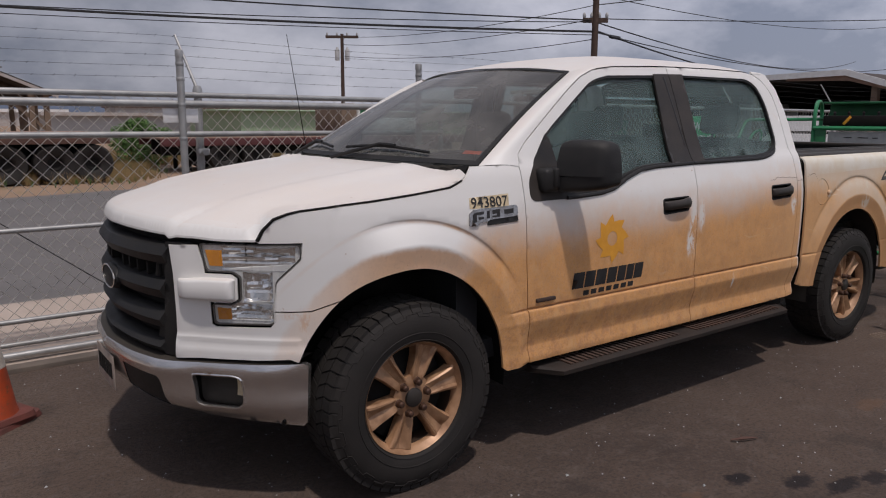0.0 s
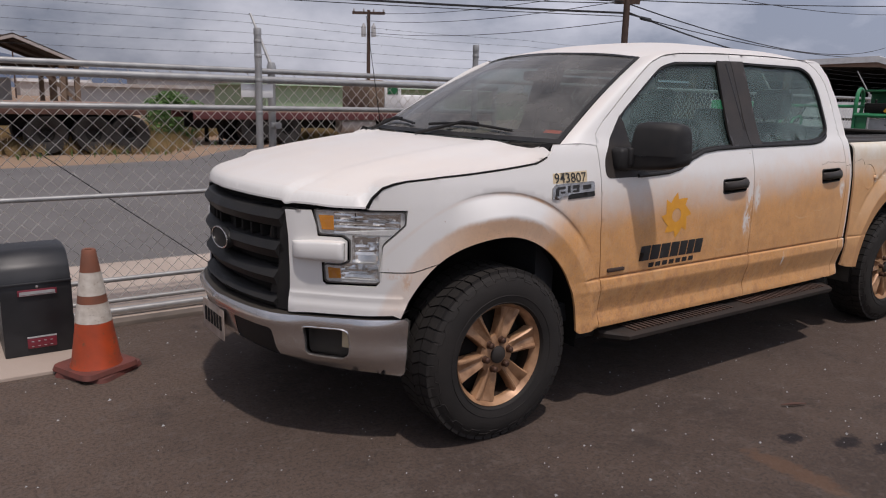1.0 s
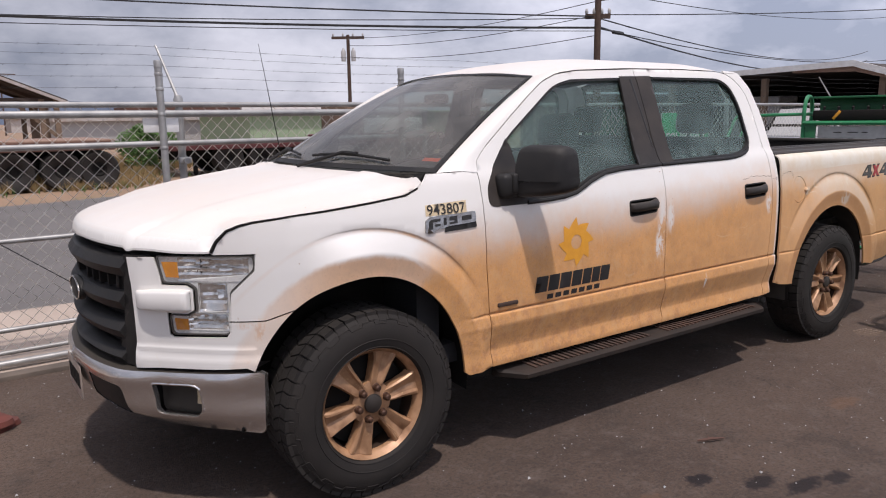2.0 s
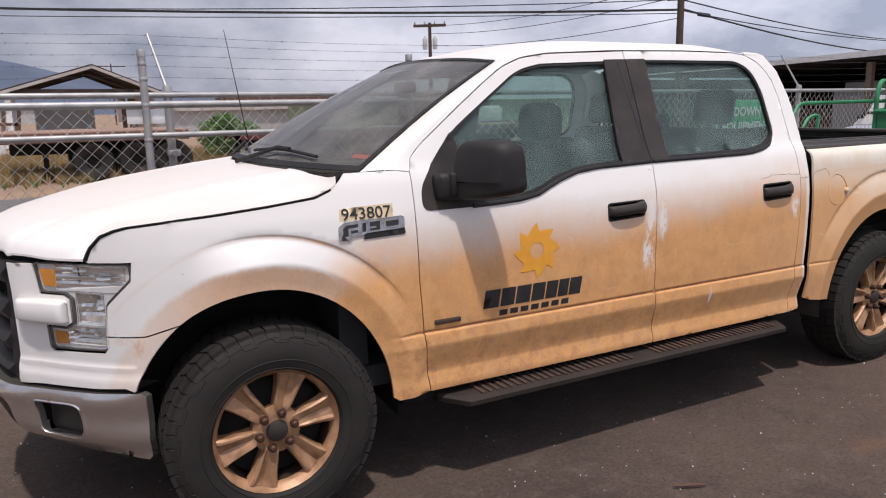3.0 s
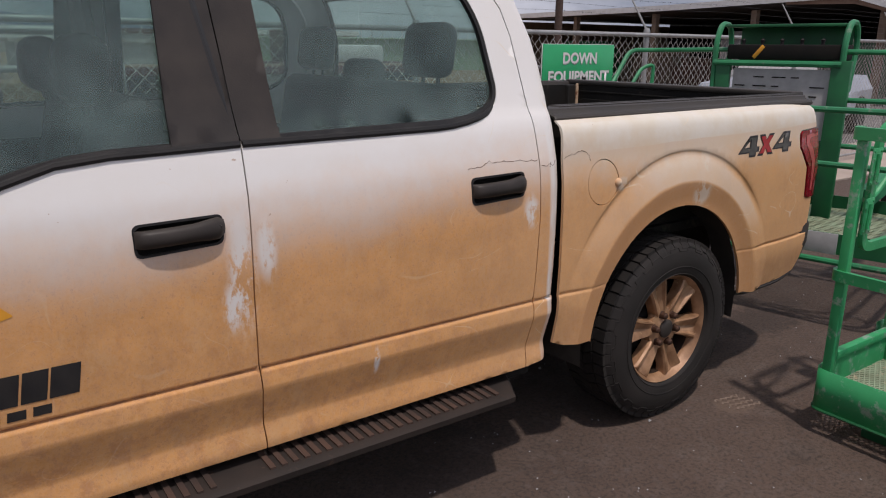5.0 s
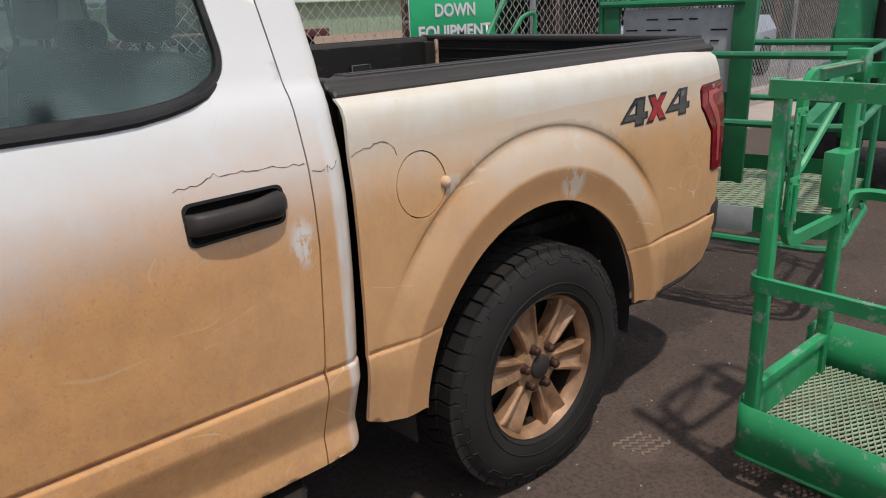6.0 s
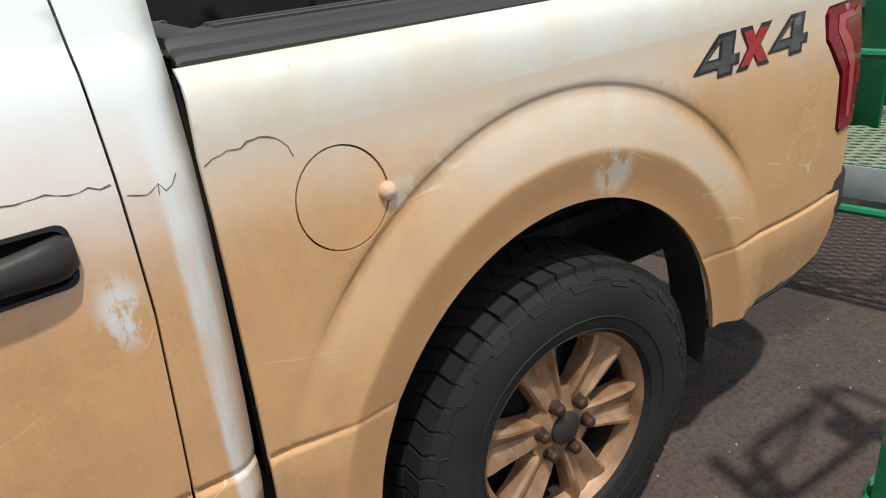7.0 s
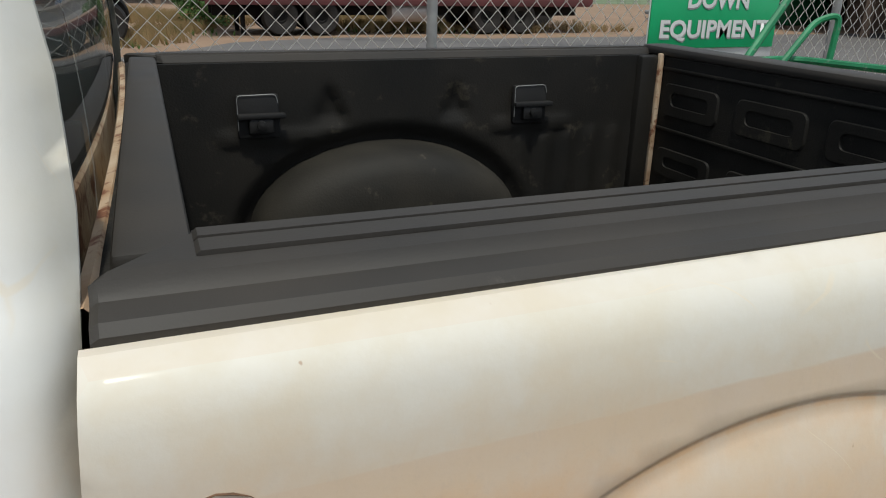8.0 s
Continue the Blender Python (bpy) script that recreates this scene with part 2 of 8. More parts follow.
    # chips and small brown spots
    chip = ranged(grain(46.0, 2.0, None, 0.5), 0.77, 0.80, 0.0, 0.6)
    paint = blend(chip, paint, (0.36, 0.2, 0.1))
    l.new(paint, bsdf.inputs["Base Color"])
    l.new(calc("ADD", calc("MULTIPLY", calc("MAXIMUM", cover, cream), 0.42), 0.38), bsdf.inputs["Roughness"])
    l.new(calc("MULTIPLY", calc("SUBTRACT", 1.0, calc("MAXIMUM", cover, cream)), 0.12), bsdf.inputs["Coat Weight"])
    bsdf.inputs["Coat Roughness"].default_value = 0.14
    bp = n.new("ShaderNodeBump")
    bp.inputs["Strength"].default_value, bp.inputs["Distance"].default_value = 0.10, 0.002
    l.new(speck, bp.inputs["Height"])
    l.new(bp.outputs["Normal"], bsdf.inputs["Normal"])
    return m


def yard_asphalt(name):
    """Worn red-brown asphalt: fine stones, traffic-worn patches, oil stains and a spill of orange dirt."""
    m = bpy.data.materials.new(name)
    m.use_nodes = True
    n, l, pos, xyz, calc, ranged, grain, blend = node_kit(m)
    bsdf = n["Principled BSDF"]
    X, Y = xyz.outputs["X"], xyz.outputs["Y"]
    broad, mid, fine, stone = grain(0.7, 5.0), grain(5.0, 8.0, None, 0.7), grain(60.0, 5.0, None, 0.7), grain(210.0, 3.0, None, 0.7)
    col = blend(ranged(broad, 0.35, 0.65), (0.064, 0.0445, 0.0355), (0.100, 0.0705, 0.0545))
    # paler towards both ends of x: a brightness correction put into the colour
    col = blend(ranged(X, 1.5, 4.2, 0.0, 0.42), col, (0.150, 0.102, 0.078))
    col = blend(ranged(X, -1.9, -0.1, 0.5, 0.0), col, (0.165, 0.115, 0.086))
    col = blend(ranged(mid, 0.5, 0.72, 0.0, 0.55), col, (0.15, 0.118, 0.098))
    col = blend(ranged(fine, 0.45, 0.62, 0.0, 0.6), col, (0.034, 0.028, 0.026))
    col = blend(ranged(stone, 0.58, 0.70, 0.0, 0.6), col, (0.2, 0.175, 0.155))
    col = blend(ranged(grain(22.0, 4.0, None, 0.6), 0.52, 0.70, 0.0, 0.5), col, (0.125, 0.10, 0.088))
    col = blend(ranged(grain(1.9, 9.0, None, 0.75), 0.53, 0.66, 0.0, 0.45), col, (0.032, 0.026, 0.024))
    for xc, yc, rx, ry, tint, amount in ((1.19, -1.73, 0.07, 0.05, (0.012, 0.010, 0.012), 0.9), (1.38, -1.90, 0.10, 0.05, (0.012, 0.010, 0.012), 0.85), (1.50, -2.03, 0.12, 0.05, (0.012, 0.010, 0.012), 0.85), (1.69, -2.08, 0.09, 0.05, (0.012, 0.010, 0.012), 0.8),
                                         (0.90, -1.92, 0.07, 0.26, (0.15, 0.08, 0.045), 0.5), (2.57, -1.67, 0.13, 0.06, (0.15, 0.08, 0.045), 0.4), (4.04, -1.12, 0.12, 0.08, (0.17, 0.12, 0.09), 0.55), (5.1, -0.55, 0.35, 0.2, (0.02, 0.017, 0.017), 0.5)):
        u = calc("DIVIDE", calc("SUBTRACT", X, xc), rx)
        w = calc("DIVIDE", calc("SUBTRACT", Y, yc), ry)
        r = calc("SQRT", calc("ADD", calc("MULTIPLY", u, u), calc("MULTIPLY", w, w)))
        r = calc("ADD", r, calc("MULTIPLY", calc("SUBTRACT", grain(18.0, 6.0, None, 0.7), 0.5), 2.2))
        col = blend(ranged(r, 0.6, 1.15, amount, 0.0), col, tint)
    l.new(col, bsdf.inputs["Base Color"])
    bsdf.inputs["Roughness"].default_value = 0.88
    bsdf.inputs["Specular IOR Level"].default_value = 0.3
    bp = n.new("ShaderNodeBump")
    bp.inputs["Strength"].default_value, bp.inputs["Distance"].default_value = 0.8, 0.006
    l.new(calc("ADD", fine, stone), bp.inputs["Height"])
    l.new(bp.outputs["Normal"], bsdf.inputs["Normal"])
    return m


def glass(name, tint, rough=0.02, dirt=0.12, dust=(0.42, 0.38, 0.33)):
    m = bpy.data.materials.new(name)
    m.use_nodes = True
    n, l = m.node_tree.nodes, m.node_tree.links
    n.clear()
    out = n.new("ShaderNodeOutputMaterial")
    clear = n.new("ShaderNodeBsdfTransparent")
    clear.inputs["Color"].default_value = (*tint, 1)
    shine = n.new("ShaderNodeBsdfGlossy")
    shine.inputs["Roughness"].default_value = rough
    edge = n.new("ShaderNodeLayerWeight")
    edge.inputs["Blend"].default_value = 0.5
    fres = n.new("ShaderNodeMath")
    fres.operation = "POWER"
    fres.inputs[1].default_value = 5.0
    l.new(edge.outputs["Facing"], fres.inputs[0])
    base = n.new("ShaderNodeMath")
    base.operation = "MULTIPLY_ADD"
    base.inputs[1].default_value, base.inputs[2].default_value = 0.95, 0.045
    l.new(fres.outputs[0], base.inputs[0])
    mix = n.new("ShaderNodeMixShader")
    l.new(base.outputs[0], mix.inputs["Fac"])
    l.new(clear.outputs["BSDF"], mix.inputs[1])
    l.new(shine.outputs["BSDF"], mix.inputs[2])
    dull = n.new("ShaderNodeBsdfDiffuse")
    dull.inputs["Color"].default_value = (*dust, 1)
    pos = n.new("ShaderNodeNewGeometry")
    noi = n.new("ShaderNodeTexNoise")
    noi.inputs["Scale"].default_value, noi.inputs["Detail"].default_value = 5.0, 8.0
    l.new(pos.outputs["Position"], noi.inputs["Vector"])
    amount = n.new("ShaderNodeMapRange")
    amount.inputs["From Min"].default_value, amount.inputs["From Max"].default_value = 0.3, 0.75
    amount.inputs["To Min"].default_value, amount.inputs["To Max"].default_value = dirt * 0.5, dirt * 1.5
    l.new(noi.outputs["Fac"], amount.inputs["Value"])
    mix2 = n.new("ShaderNodeMixShader")
    l.new(amount.outputs["Result"], mix2.inputs["Fac"])
    l.new(mix.outputs["Shader"], mix2.inputs[1])
    l.new(dull.outputs["BSDF"], mix2.inputs[2])
    l.new(mix2.outputs["Shader"], out.inputs["Surface"])
    return m


PAINT = dusty_paint("dusty_white_paint")
PLASTIC = material("black_plastic", (0.013, 0.013, 0.0135), (0.024, 0.0225, 0.021), 8, 0.55, 0, 0.2, 260, spec=0.3)
DUSTY_PLASTIC = material("dusty_black_plastic", (0.027, 0.0235, 0.0195), (0.040, 0.033, 0.026), 5, 0.62, 0, 0.05, 300, wear=(0.065, 0.053, 0.043), wear_at=0.7)
STEP = material("dusty_step_rib", (0.075, 0.041, 0.028), (0.04, 0.025, 0.019), 6, 0.85)
# dark brown that carries the shade of the roof undersides
SHED_ROOF = material("shaded_shed_roof", (0.07, 0.052, 0.042), (0.045, 0.034, 0.03), 0.8, 0.85)
PILLAR = material("dusty_pillar_trim", (0.022, 0.02, 0.019), (0.05, 0.042, 0.036), 5, 0.45, 0, 0.1, 200, spec=0.22)
RUBBER = material("tyre_rubber", (0.017, 0.0152, 0.0138), (0.027, 0.0232, 0.0205), 7, 0.75, 0, 0.3, 160, wear=(0.036, 0.029, 0.024), wear_at=0.66, spec=0.3)
BRONZE = material("dust_coated_alloy", (0.46, 0.268, 0.148), (0.19, 0.096, 0.046), 13, 0.45, 0.2, 0.12, 220, wear=(0.50, 0.33, 0.18), wear_at=0.64, rough_var=0.1)
BARREL = material("grimy_barrel", (0.055, 0.032, 0.02), (0.03, 0.02, 0.015), 9, 0.6, 0.3)
RUST_BOLT = material("rusty_nut", (0.05, 0.026, 0.018), (0.10, 0.05, 0.03), 60, 0.6, 0.5)
CHROME = material("dusty_chrome", (0.74, 0.735, 0.73), (0.60, 0.565, 0.53), 3.5, 0.24, 0.92, 0.03, 140, wear=(0.46, 0.36, 0.27), wear_at=0.66, rough_var=0.10)
BADGE = material("dull_chrome_badge", (0.36, 0.36, 0.36), (0.24, 0.235, 0.23), 40, 0.22, 0.85, 0.03, 140)
DARK = material("undercarriage_black", (0.008, 0.008, 0.008), (0.016, 0.014, 0.012), 8, 0.85, spec=0.22)
WELL = material("dusty_arch_liner", (0.045, 0.041, 0.036), (0.075, 0.066, 0.056), 7, 0.9, 0, 0.3, 90, spec=0.2)
CABIN = material("cabin_charcoal", (0.02, 0.021, 0.023), (0.03, 0.031, 0.033), 10, 0.8, 0, 0.05, 60)
SEAT = material("grey_seat_cloth", (0.022, 0.024, 0.026), (0.034, 0.036, 0.038), 20, 0.9, 0, 0.05, 60)
HEADLINER = material("grey_headliner", (0.3, 0.3, 0.29), (0.25, 0.25, 0.24), 6, 0.9)
WINDSHIELD = glass("windshield_glass", (0.42, 0.46, 0.45), 0.04, 0.34, (0.27, 0.26, 0.245))
# its grey-green veil is dust plus sky reflection, painted as one diffuse tone
SIDE_GLASS = glass("side_window_glass", (0.61, 0.77, 0.72), 0.02, 0.29, (0.185, 0.262, 0.25))
LENS = glass("lamp_lens", (0.94, 0.95, 0.95), 0.03, 0.06)
LAMP_BOWL = material("lamp_reflector", (0.90, 0.90, 0.89), (0.74, 0.74, 0.73), 30, 0.14, 0.9, 0.0)
BOARD = material("running_board_black", (0.02, 0.0165, 0.0145), (0.036, 0.026, 0.021), 5, 0.7, 0, 0.1, 200, wear=(0.07, 0.042, 0.029), wear_at=0.64, spec=0.25)
REAR_GLASS = glass("rear_cab_glass", (0.62, 0.70, 0.67), 0.01, 0.06, (0.2, 0.19, 0.17))
LAMP_EDGE = material("lamp_bezel_grey", (0.09, 0.088, 0.085), (0.05, 0.05, 0.05), 20, 0.3, 0.3, 0.0)
LAMP_BACK = material("lamp_housing_silver", (0.82, 0.82, 0.81), (0.70, 0.70, 0.69), 22, 0.28, 0.15, 0.0)
PLATE_TIN = material("dirty_plate", (0.42, 0.36, 0.31), (0.28, 0.22, 0.18), 14, 0.55)
RUST_PAINT = material("rust_stained_paint", (0.62, 0.5, 0.36), (0.4, 0.24, 0.13), 9, 0.6, 0, 0.2, 120, wear=(0.2, 0.08, 0.04), wear_at=0.55)
CRACK = material("dirt_in_crack", (0.2, 0.11, 0.06), (0.1, 0.06, 0.035), 60, 0.9)
AMBER = material("amber_reflector", (0.75, 0.3, 0.03), (0.6, 0.22, 0.02), 30, 0.25)
RED_LENS = material("red_tail_lens", (0.30, 0.008, 0.020), (0.22, 0.006, 0.015), 20, 0.15, 0, 0.02, 200, coat=0.6)
PALE_RED = material("pale_red_lens", (0.55, 0.10, 0.10), (0.45, 0.08, 0.08), 20, 0.2, coat=0.5)
INK = material("black_decal", (0.012, 0.012, 0.013), (0.022, 0.02, 0.018), 20, 0.5)
GREY_FILL = material("grey_green_decal", (0.085, 0.082, 0.068), (0.05, 0.05, 0.045), 30, 0.5, wear=(0.3, 0.2, 0.11), wear_at=0.64)
RED_INK = material("red_decal", (0.42, 0.02, 0.02), (0.3, 0.015, 0.015), 30, 0.45)
GOLD_INK = material("orange_decal", (0.78, 0.36, 0.03), (0.68, 0.3, 0.03), 14, 0.5)
CREAM = material("cream_sticker", (0.7, 0.58, 0.38), (0.6, 0.48, 0.3), 30, 0.6)
ORANGE_PAD = material("orange_tag", (0.85, 0.12, 0.03), (0.7, 0.08, 0.02), 20, 0.5)
LINER = material("bed_liner", (0.0125, 0.012, 0.0108), (0.023, 0.0205, 0.017), 4, 0.6, 0, 0.3, 180, wear=(0.05, 0.043, 0.032), wear_at=0.62, spec=0.22)
DUSTY_LINER = material("dusty_bed_liner", (0.018, 0.0165, 0.0135), (0.034, 0.03, 0.023), 5, 0.7, 0, 0.3, 160, wear=(0.07, 0.06, 0.045), wear_at=0.66, spec=0.25)
ASPHALT = yard_asphalt("asphalt")
ROAD = material("road_asphalt", (0.118, 0.109, 0.104), (0.142, 0.132, 0.126), 0.8, 0.9, 0, 0.4, 100, wear=(0.09, 0.082, 0.078), wear_at=0.64)
CONCRETE = material("concrete", (0.44, 0.36, 0.3), (0.36, 0.29, 0.24), 1.6, 0.9, 0, 0.4, 80, wear=(0.28, 0.23, 0.19), wear_at=0.66)
SILL = material("stained_sill", (0.15, 0.12, 0.098), (0.10, 0.082, 0.068), 5, 0.9, 0, 0.4, 60)
DIRT = material("dry_dirt", (0.24, 0.155, 0.1), (0.3, 0.2, 0.13), 0.5, 0.95, 0, 0.5, 30, wear=(0.17, 0.15, 0.07), wear_at=0.6)
GALV = material("galvanised_steel", (0.40, 0.40, 0.39), (0.29, 0.29, 0.285), 9, 0.5, 0.5, 0.05, 160)
WIRE = material("chain_link_wire", (0.72, 0.70, 0.66), (0.54, 0.51, 0.47), 7, 0.5, 0.15, 0.0)
CABLE = material("black_cable", (0.012, 0.012, 0.013), (0.02, 0.02, 0.02), 5, 0.6)
GREEN = material("lift_green_paint", (0.03, 0.36, 0.13), (0.022, 0.27, 0.10), 5, 0.42, 0, 0.12, 90, wear=(0.24, 0.36, 0.27), wear_at=0.58)
LIFT_GREEN = material("weathered_lift_green", (0.022, 0.25, 0.10), (0.016, 0.17, 0.07), 6, 0.5, 0, 0.12, 90, wear=(0.14, 0.24, 0.16), wear_at=0.62)
# darker copy of the green paint, with shade put into the colour
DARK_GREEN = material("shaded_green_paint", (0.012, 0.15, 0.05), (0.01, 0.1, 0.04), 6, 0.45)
MESH_STEEL = material("worn_floor_mesh", (0.3, 0.38, 0.25), (0.22, 0.25, 0.16), 9, 0.6, 0.4, 0.1, 200, wear=(0.42, 0.36, 0.24), wear_at=0.6)
SIGN_GREEN = material("sign_green", (0.02, 0.42, 0.16), (0.018, 0.37, 0.14), 4, 0.35)
WHITE = material("white_paint", (0.78, 0.78, 0.77), (0.68, 0.67, 0.65), 6, 0.5)
LABEL_GREY = material("grey_label", (0.42, 0.42, 0.42), (0.34, 0.34, 0.34), 18, 0.5)
CONE_ORANGE = material("faded_cone_orange", (0.50, 0.070, 0.018), (0.30, 0.055, 0.022), 7, 0.55, 0, 0.2, 90, wear=(0.20, 0.075, 0.035), wear_at=0.60)
CONE_BASE = material("cone_base_dull_red", (0.16, 0.042, 0.03), (0.10, 0.038, 0.03), 10, 0.75, 0, 0.25, 90)
CONE_BAND = material("scuffed_white_band", (0.66, 0.61, 0.54), (0.50, 0.44, 0.37), 26, 0.5, 0, 0.15, 90, wear=(0.2, 0.13, 0.09), wear_at=0.63)
CONE_RUST = material("faded_cone_brown", (0.24, 0.085, 0.045), (0.19, 0.075, 0.045), 14, 0.7, 0, 0.2, 90)
OPENER = material("opener_black_cover", (0.012, 0.0125, 0.014), (0.02, 0.02, 0.0215), 10, 0.42, 0, 0.15, 400)
MAROON = material("maroon_label", (0.2, 0.02, 0.035), (0.14, 0.015, 0.025), 20, 0.4)
WOOD_POLE = material("dark_wood_pole", (0.09, 0.055, 0.04), (0.055, 0.035, 0.028), 12, 0.9, 0, 0.5, 60)
RUSTY = material("rusty_steel", (0.13, 0.065, 0.045), (0.09, 0.05, 0.04), 2, 0.85, 0, 0.2, 40)
DECK = material("weathered_deck", (0.3, 0.2, 0.15), (0.24, 0.15, 0.11), 3, 0.9)
MAROON_STEEL = material("maroon_steel", (0.12, 0.03, 0.03), (0.09, 0.03, 0.028), 2, 0.7)
TIMBER = material("old_timber", (0.22, 0.16, 0.11), (0.16, 0.11, 0.08), 3, 0.9)
TIN = material("tin_roof", (0.5, 0.48, 0.46), (0.4, 0.34, 0.3), 2, 0.6, 0.2)
SAGE = material("sage_green_wall", (0.32, 0.42, 0.28), (0.28, 0.37, 0.25), 0.4, 0.8)
LEAF = material("leaf_green", (0.07, 0.15, 0.025), (0.045, 0.1, 0.018), 3, 0.7)
DRY = material("dry_grass", (0.3, 0.2, 0.09), (0.22, 0.16, 0.07), 0.6, 0.9, wear=(0.1, 0.13, 0.035), wear_at=0.6)
# distance haze is mixed straight into the hills' blue-grey colour
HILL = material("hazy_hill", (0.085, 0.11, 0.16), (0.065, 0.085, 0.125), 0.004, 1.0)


# ---- mesh helpers ----
def thing(name, at, label, category, group=""):
    ob = new(name)
    ob.location = at
    return tagged(ob, label, category, group)


def part(name, bm, mat, parent=None, label="", smooth=True, angle=40):
    """Links a bmesh, built in world coordinates, as one mesh object under a thing or a part."""
    me = bpy.data.meshes.new(name)
    if isinstance(bm, tuple):
        me.from_pydata(*bm)
        if smooth:
            me.polygons.foreach_set("use_smooth", [True] * len(me.polygons))
    else:
        bmesh.ops.recalc_face_normals(bm, faces=bm.faces)
        if smooth:
            for f in bm.faces:
                f.smooth = True
            for e in bm.edges:
                if len(e.link_faces) == 2 and e.calc_face_angle(0) > radians(angle):
                    e.smooth = False
        bm.to_mesh(me)
        bm.free()
    me.materials.append(mat)
    ob = new(name, me)
    if parent:
        ob.parent = parent
        base = Vector() if parent.parent else parent.location
        ob.matrix_parent_inverse = Matrix.Translation(-base)
    if label:
        ob["label"] = label
    return ob


def box(bm, x0, x1, y0, y1, z0, z1, bevel=0.0, m=None, seg=2):
    made = bmesh.ops.create_cube(bm, size=1, matrix=Matrix.Translation(((x0 + x1) / 2, (y0 + y1) / 2, (z0 + z1) / 2)) @ Matrix.Diagonal((x1 - x0, y1 - y0, z1 - z0, 1)))
    verts = made["verts"]
    if bevel:
        edges = list({e for v in verts for e in v.link_edges})
        got = bmesh.ops.bevel(bm, geom=edges, offset=bevel, segments=seg, affect="EDGES", profile=0.5)
        verts = list({v for f in got["faces"] for v in f.verts} | {v for v in verts if v.is_valid})
    if m is not None:
        bmesh.ops.transform(bm, matrix=m, verts=verts)
    return bm


def fresh():
    return bmesh.new()


def tube(bm, pts, r, n=10, cap=True, flat=None):
    """A round bar along pts; flat = (half width, half height) makes it a flat bar instead."""
    pts = [Vector(p) for p in pts]
    rings, up = [], None
    for i, p in enumerate(pts):
        d = (pts[min(i + 1, len(pts) - 1)] - pts[max(i - 1, 0)]).normalized()
        if up is None:
            up = Vector((0, 0, 1)) if abs(d.z) < 0.9 else Vector((0, 1, 0))
        side = d.cross(up).normalized()
        up = side.cross(d).normalized()
        rr = r[i] if isinstance(r, (list, tuple)) else r
        if flat:
            a, b = flat
            ring = [p + side * x * a + up * y * b for x, y in ((1, 1), (-1, 1), (-1, -1), (1, -1))]
        else:
            ring = [p + (side * math.cos(k * math.tau / n) + up * math.sin(k * math.tau / n)) * rr for k in range(n)]
        rings.append([bm.verts.new(v) for v in ring])
    k = len(rings[0])
    for a, b in zip(rings, rings[1:]):
        for i in range(k):
            bm.faces.new((a[i], a[(i + 1) % k], b[(i + 1) % k], b[i]))
    if cap:
        bm.faces.new(rings[0][::-1])
        bm.faces.new(rings[-1])
    return bm


def bend(pts, r=0.06, n=6):
    """Rounds the corners of a path of straight runs."""
    pts = [Vector(p) for p in pts]
    out = [pts[0]]
    for a, b, c in zip(pts, pts[1:], pts[2:]):
        u, v = (a - b), (c - b)
        q = min(r, u.length * 0.45, v.length * 0.45)
        p0, p1 = b + u.normalized() * q, b + v.normalized() * q
        for i in range(n + 1):
            t = i / n
            out.append(p0.lerp(b, t).lerp(b.lerp(p1, t), t))
    return out + [pts[-1]]


def lathe(bm, prof, m, n=48, closed=False, cap=True):
    """Turns a profile of (radius, height) about the z axis of the pose m."""
    rings = []
    for r, h in prof:
        rings.append([bm.verts.new(m @ Vector((r * math.cos(k * math.tau / n), r * math.sin(k * math.tau / n), h))) for k in range(n)])
    pairs = list(zip(rings, rings[1:])) + ([(rings[-1], rings[0])] if closed else [])
    for a, b in pairs:
        for i in range(n):
            bm.faces.new((a[i], a[(i + 1) % n], b[(i + 1) % n], b[i]))
    if not closed and cap:
        for ring in (rings[0], rings[-1]):
            if prof[rings.index(ring)][0] > 1e-5:
                bm.faces.new(ring)
    return bm


def prism(bm, poly, m, depth):
    """A flat outline of (x, y), drawn out along the pose's z by depth."""
    low = [bm.verts.new(m @ Vector((x, y, 0))) for x, y in poly]
    top = [bm.verts.new(m @ Vector((x, y, depth))) for x, y in poly]
    k = len(poly)
    bm.faces.new(low[::-1])
    bm.faces.new(top)
    for i in range(k):
        bm.faces.new((low[i], low[(i + 1) % k], top[(i + 1) % k], top[i]))
    return bm


def inside(poly, pts):
    poly, pts = np.asarray(poly, float), np.asarray(pts, float)
    x, y = pts[:, 0], pts[:, 1]
    got = np.zeros(len(pts), bool)
    for (x0, y0), (x1, y1) in zip(poly, np.roll(poly, -1, 0)):
        cond = (y0 > y) != (y1 > y)
        with np.errstate(divide="ignore", invalid="ignore"):
            got ^= cond & (x < (x1 - x0) * (y - y0) / (y1 - y0 + 1e-12) + x0)
    return got


def dense(poly, step):
    out = []
    for (x0, y0), (x1, y1) in zip(poly, list(poly[1:]) + [poly[0]]):
        k = max(1, int(math.hypot(x1 - x0, y1 - y0) / step + 0.5))
        out += [(x0 + (x1 - x0) * i / k, y0 + (y1 - y0) * i / k) for i in range(k)]
    return out


def run(pts, step):
    """An open path with points no further apart than step."""
    out = [pts[0]]
    for (x0, y0), (x1, y1) in zip(pts, pts[1:]):
        k = max(1, int(math.hypot(x1 - x0, y1 - y0) / step + 0.5))
        out += [(x0 + (x1 - x0) * i / k, y0 + (y1 - y0) * i / k) for i in range(1, k + 1)]
    return out


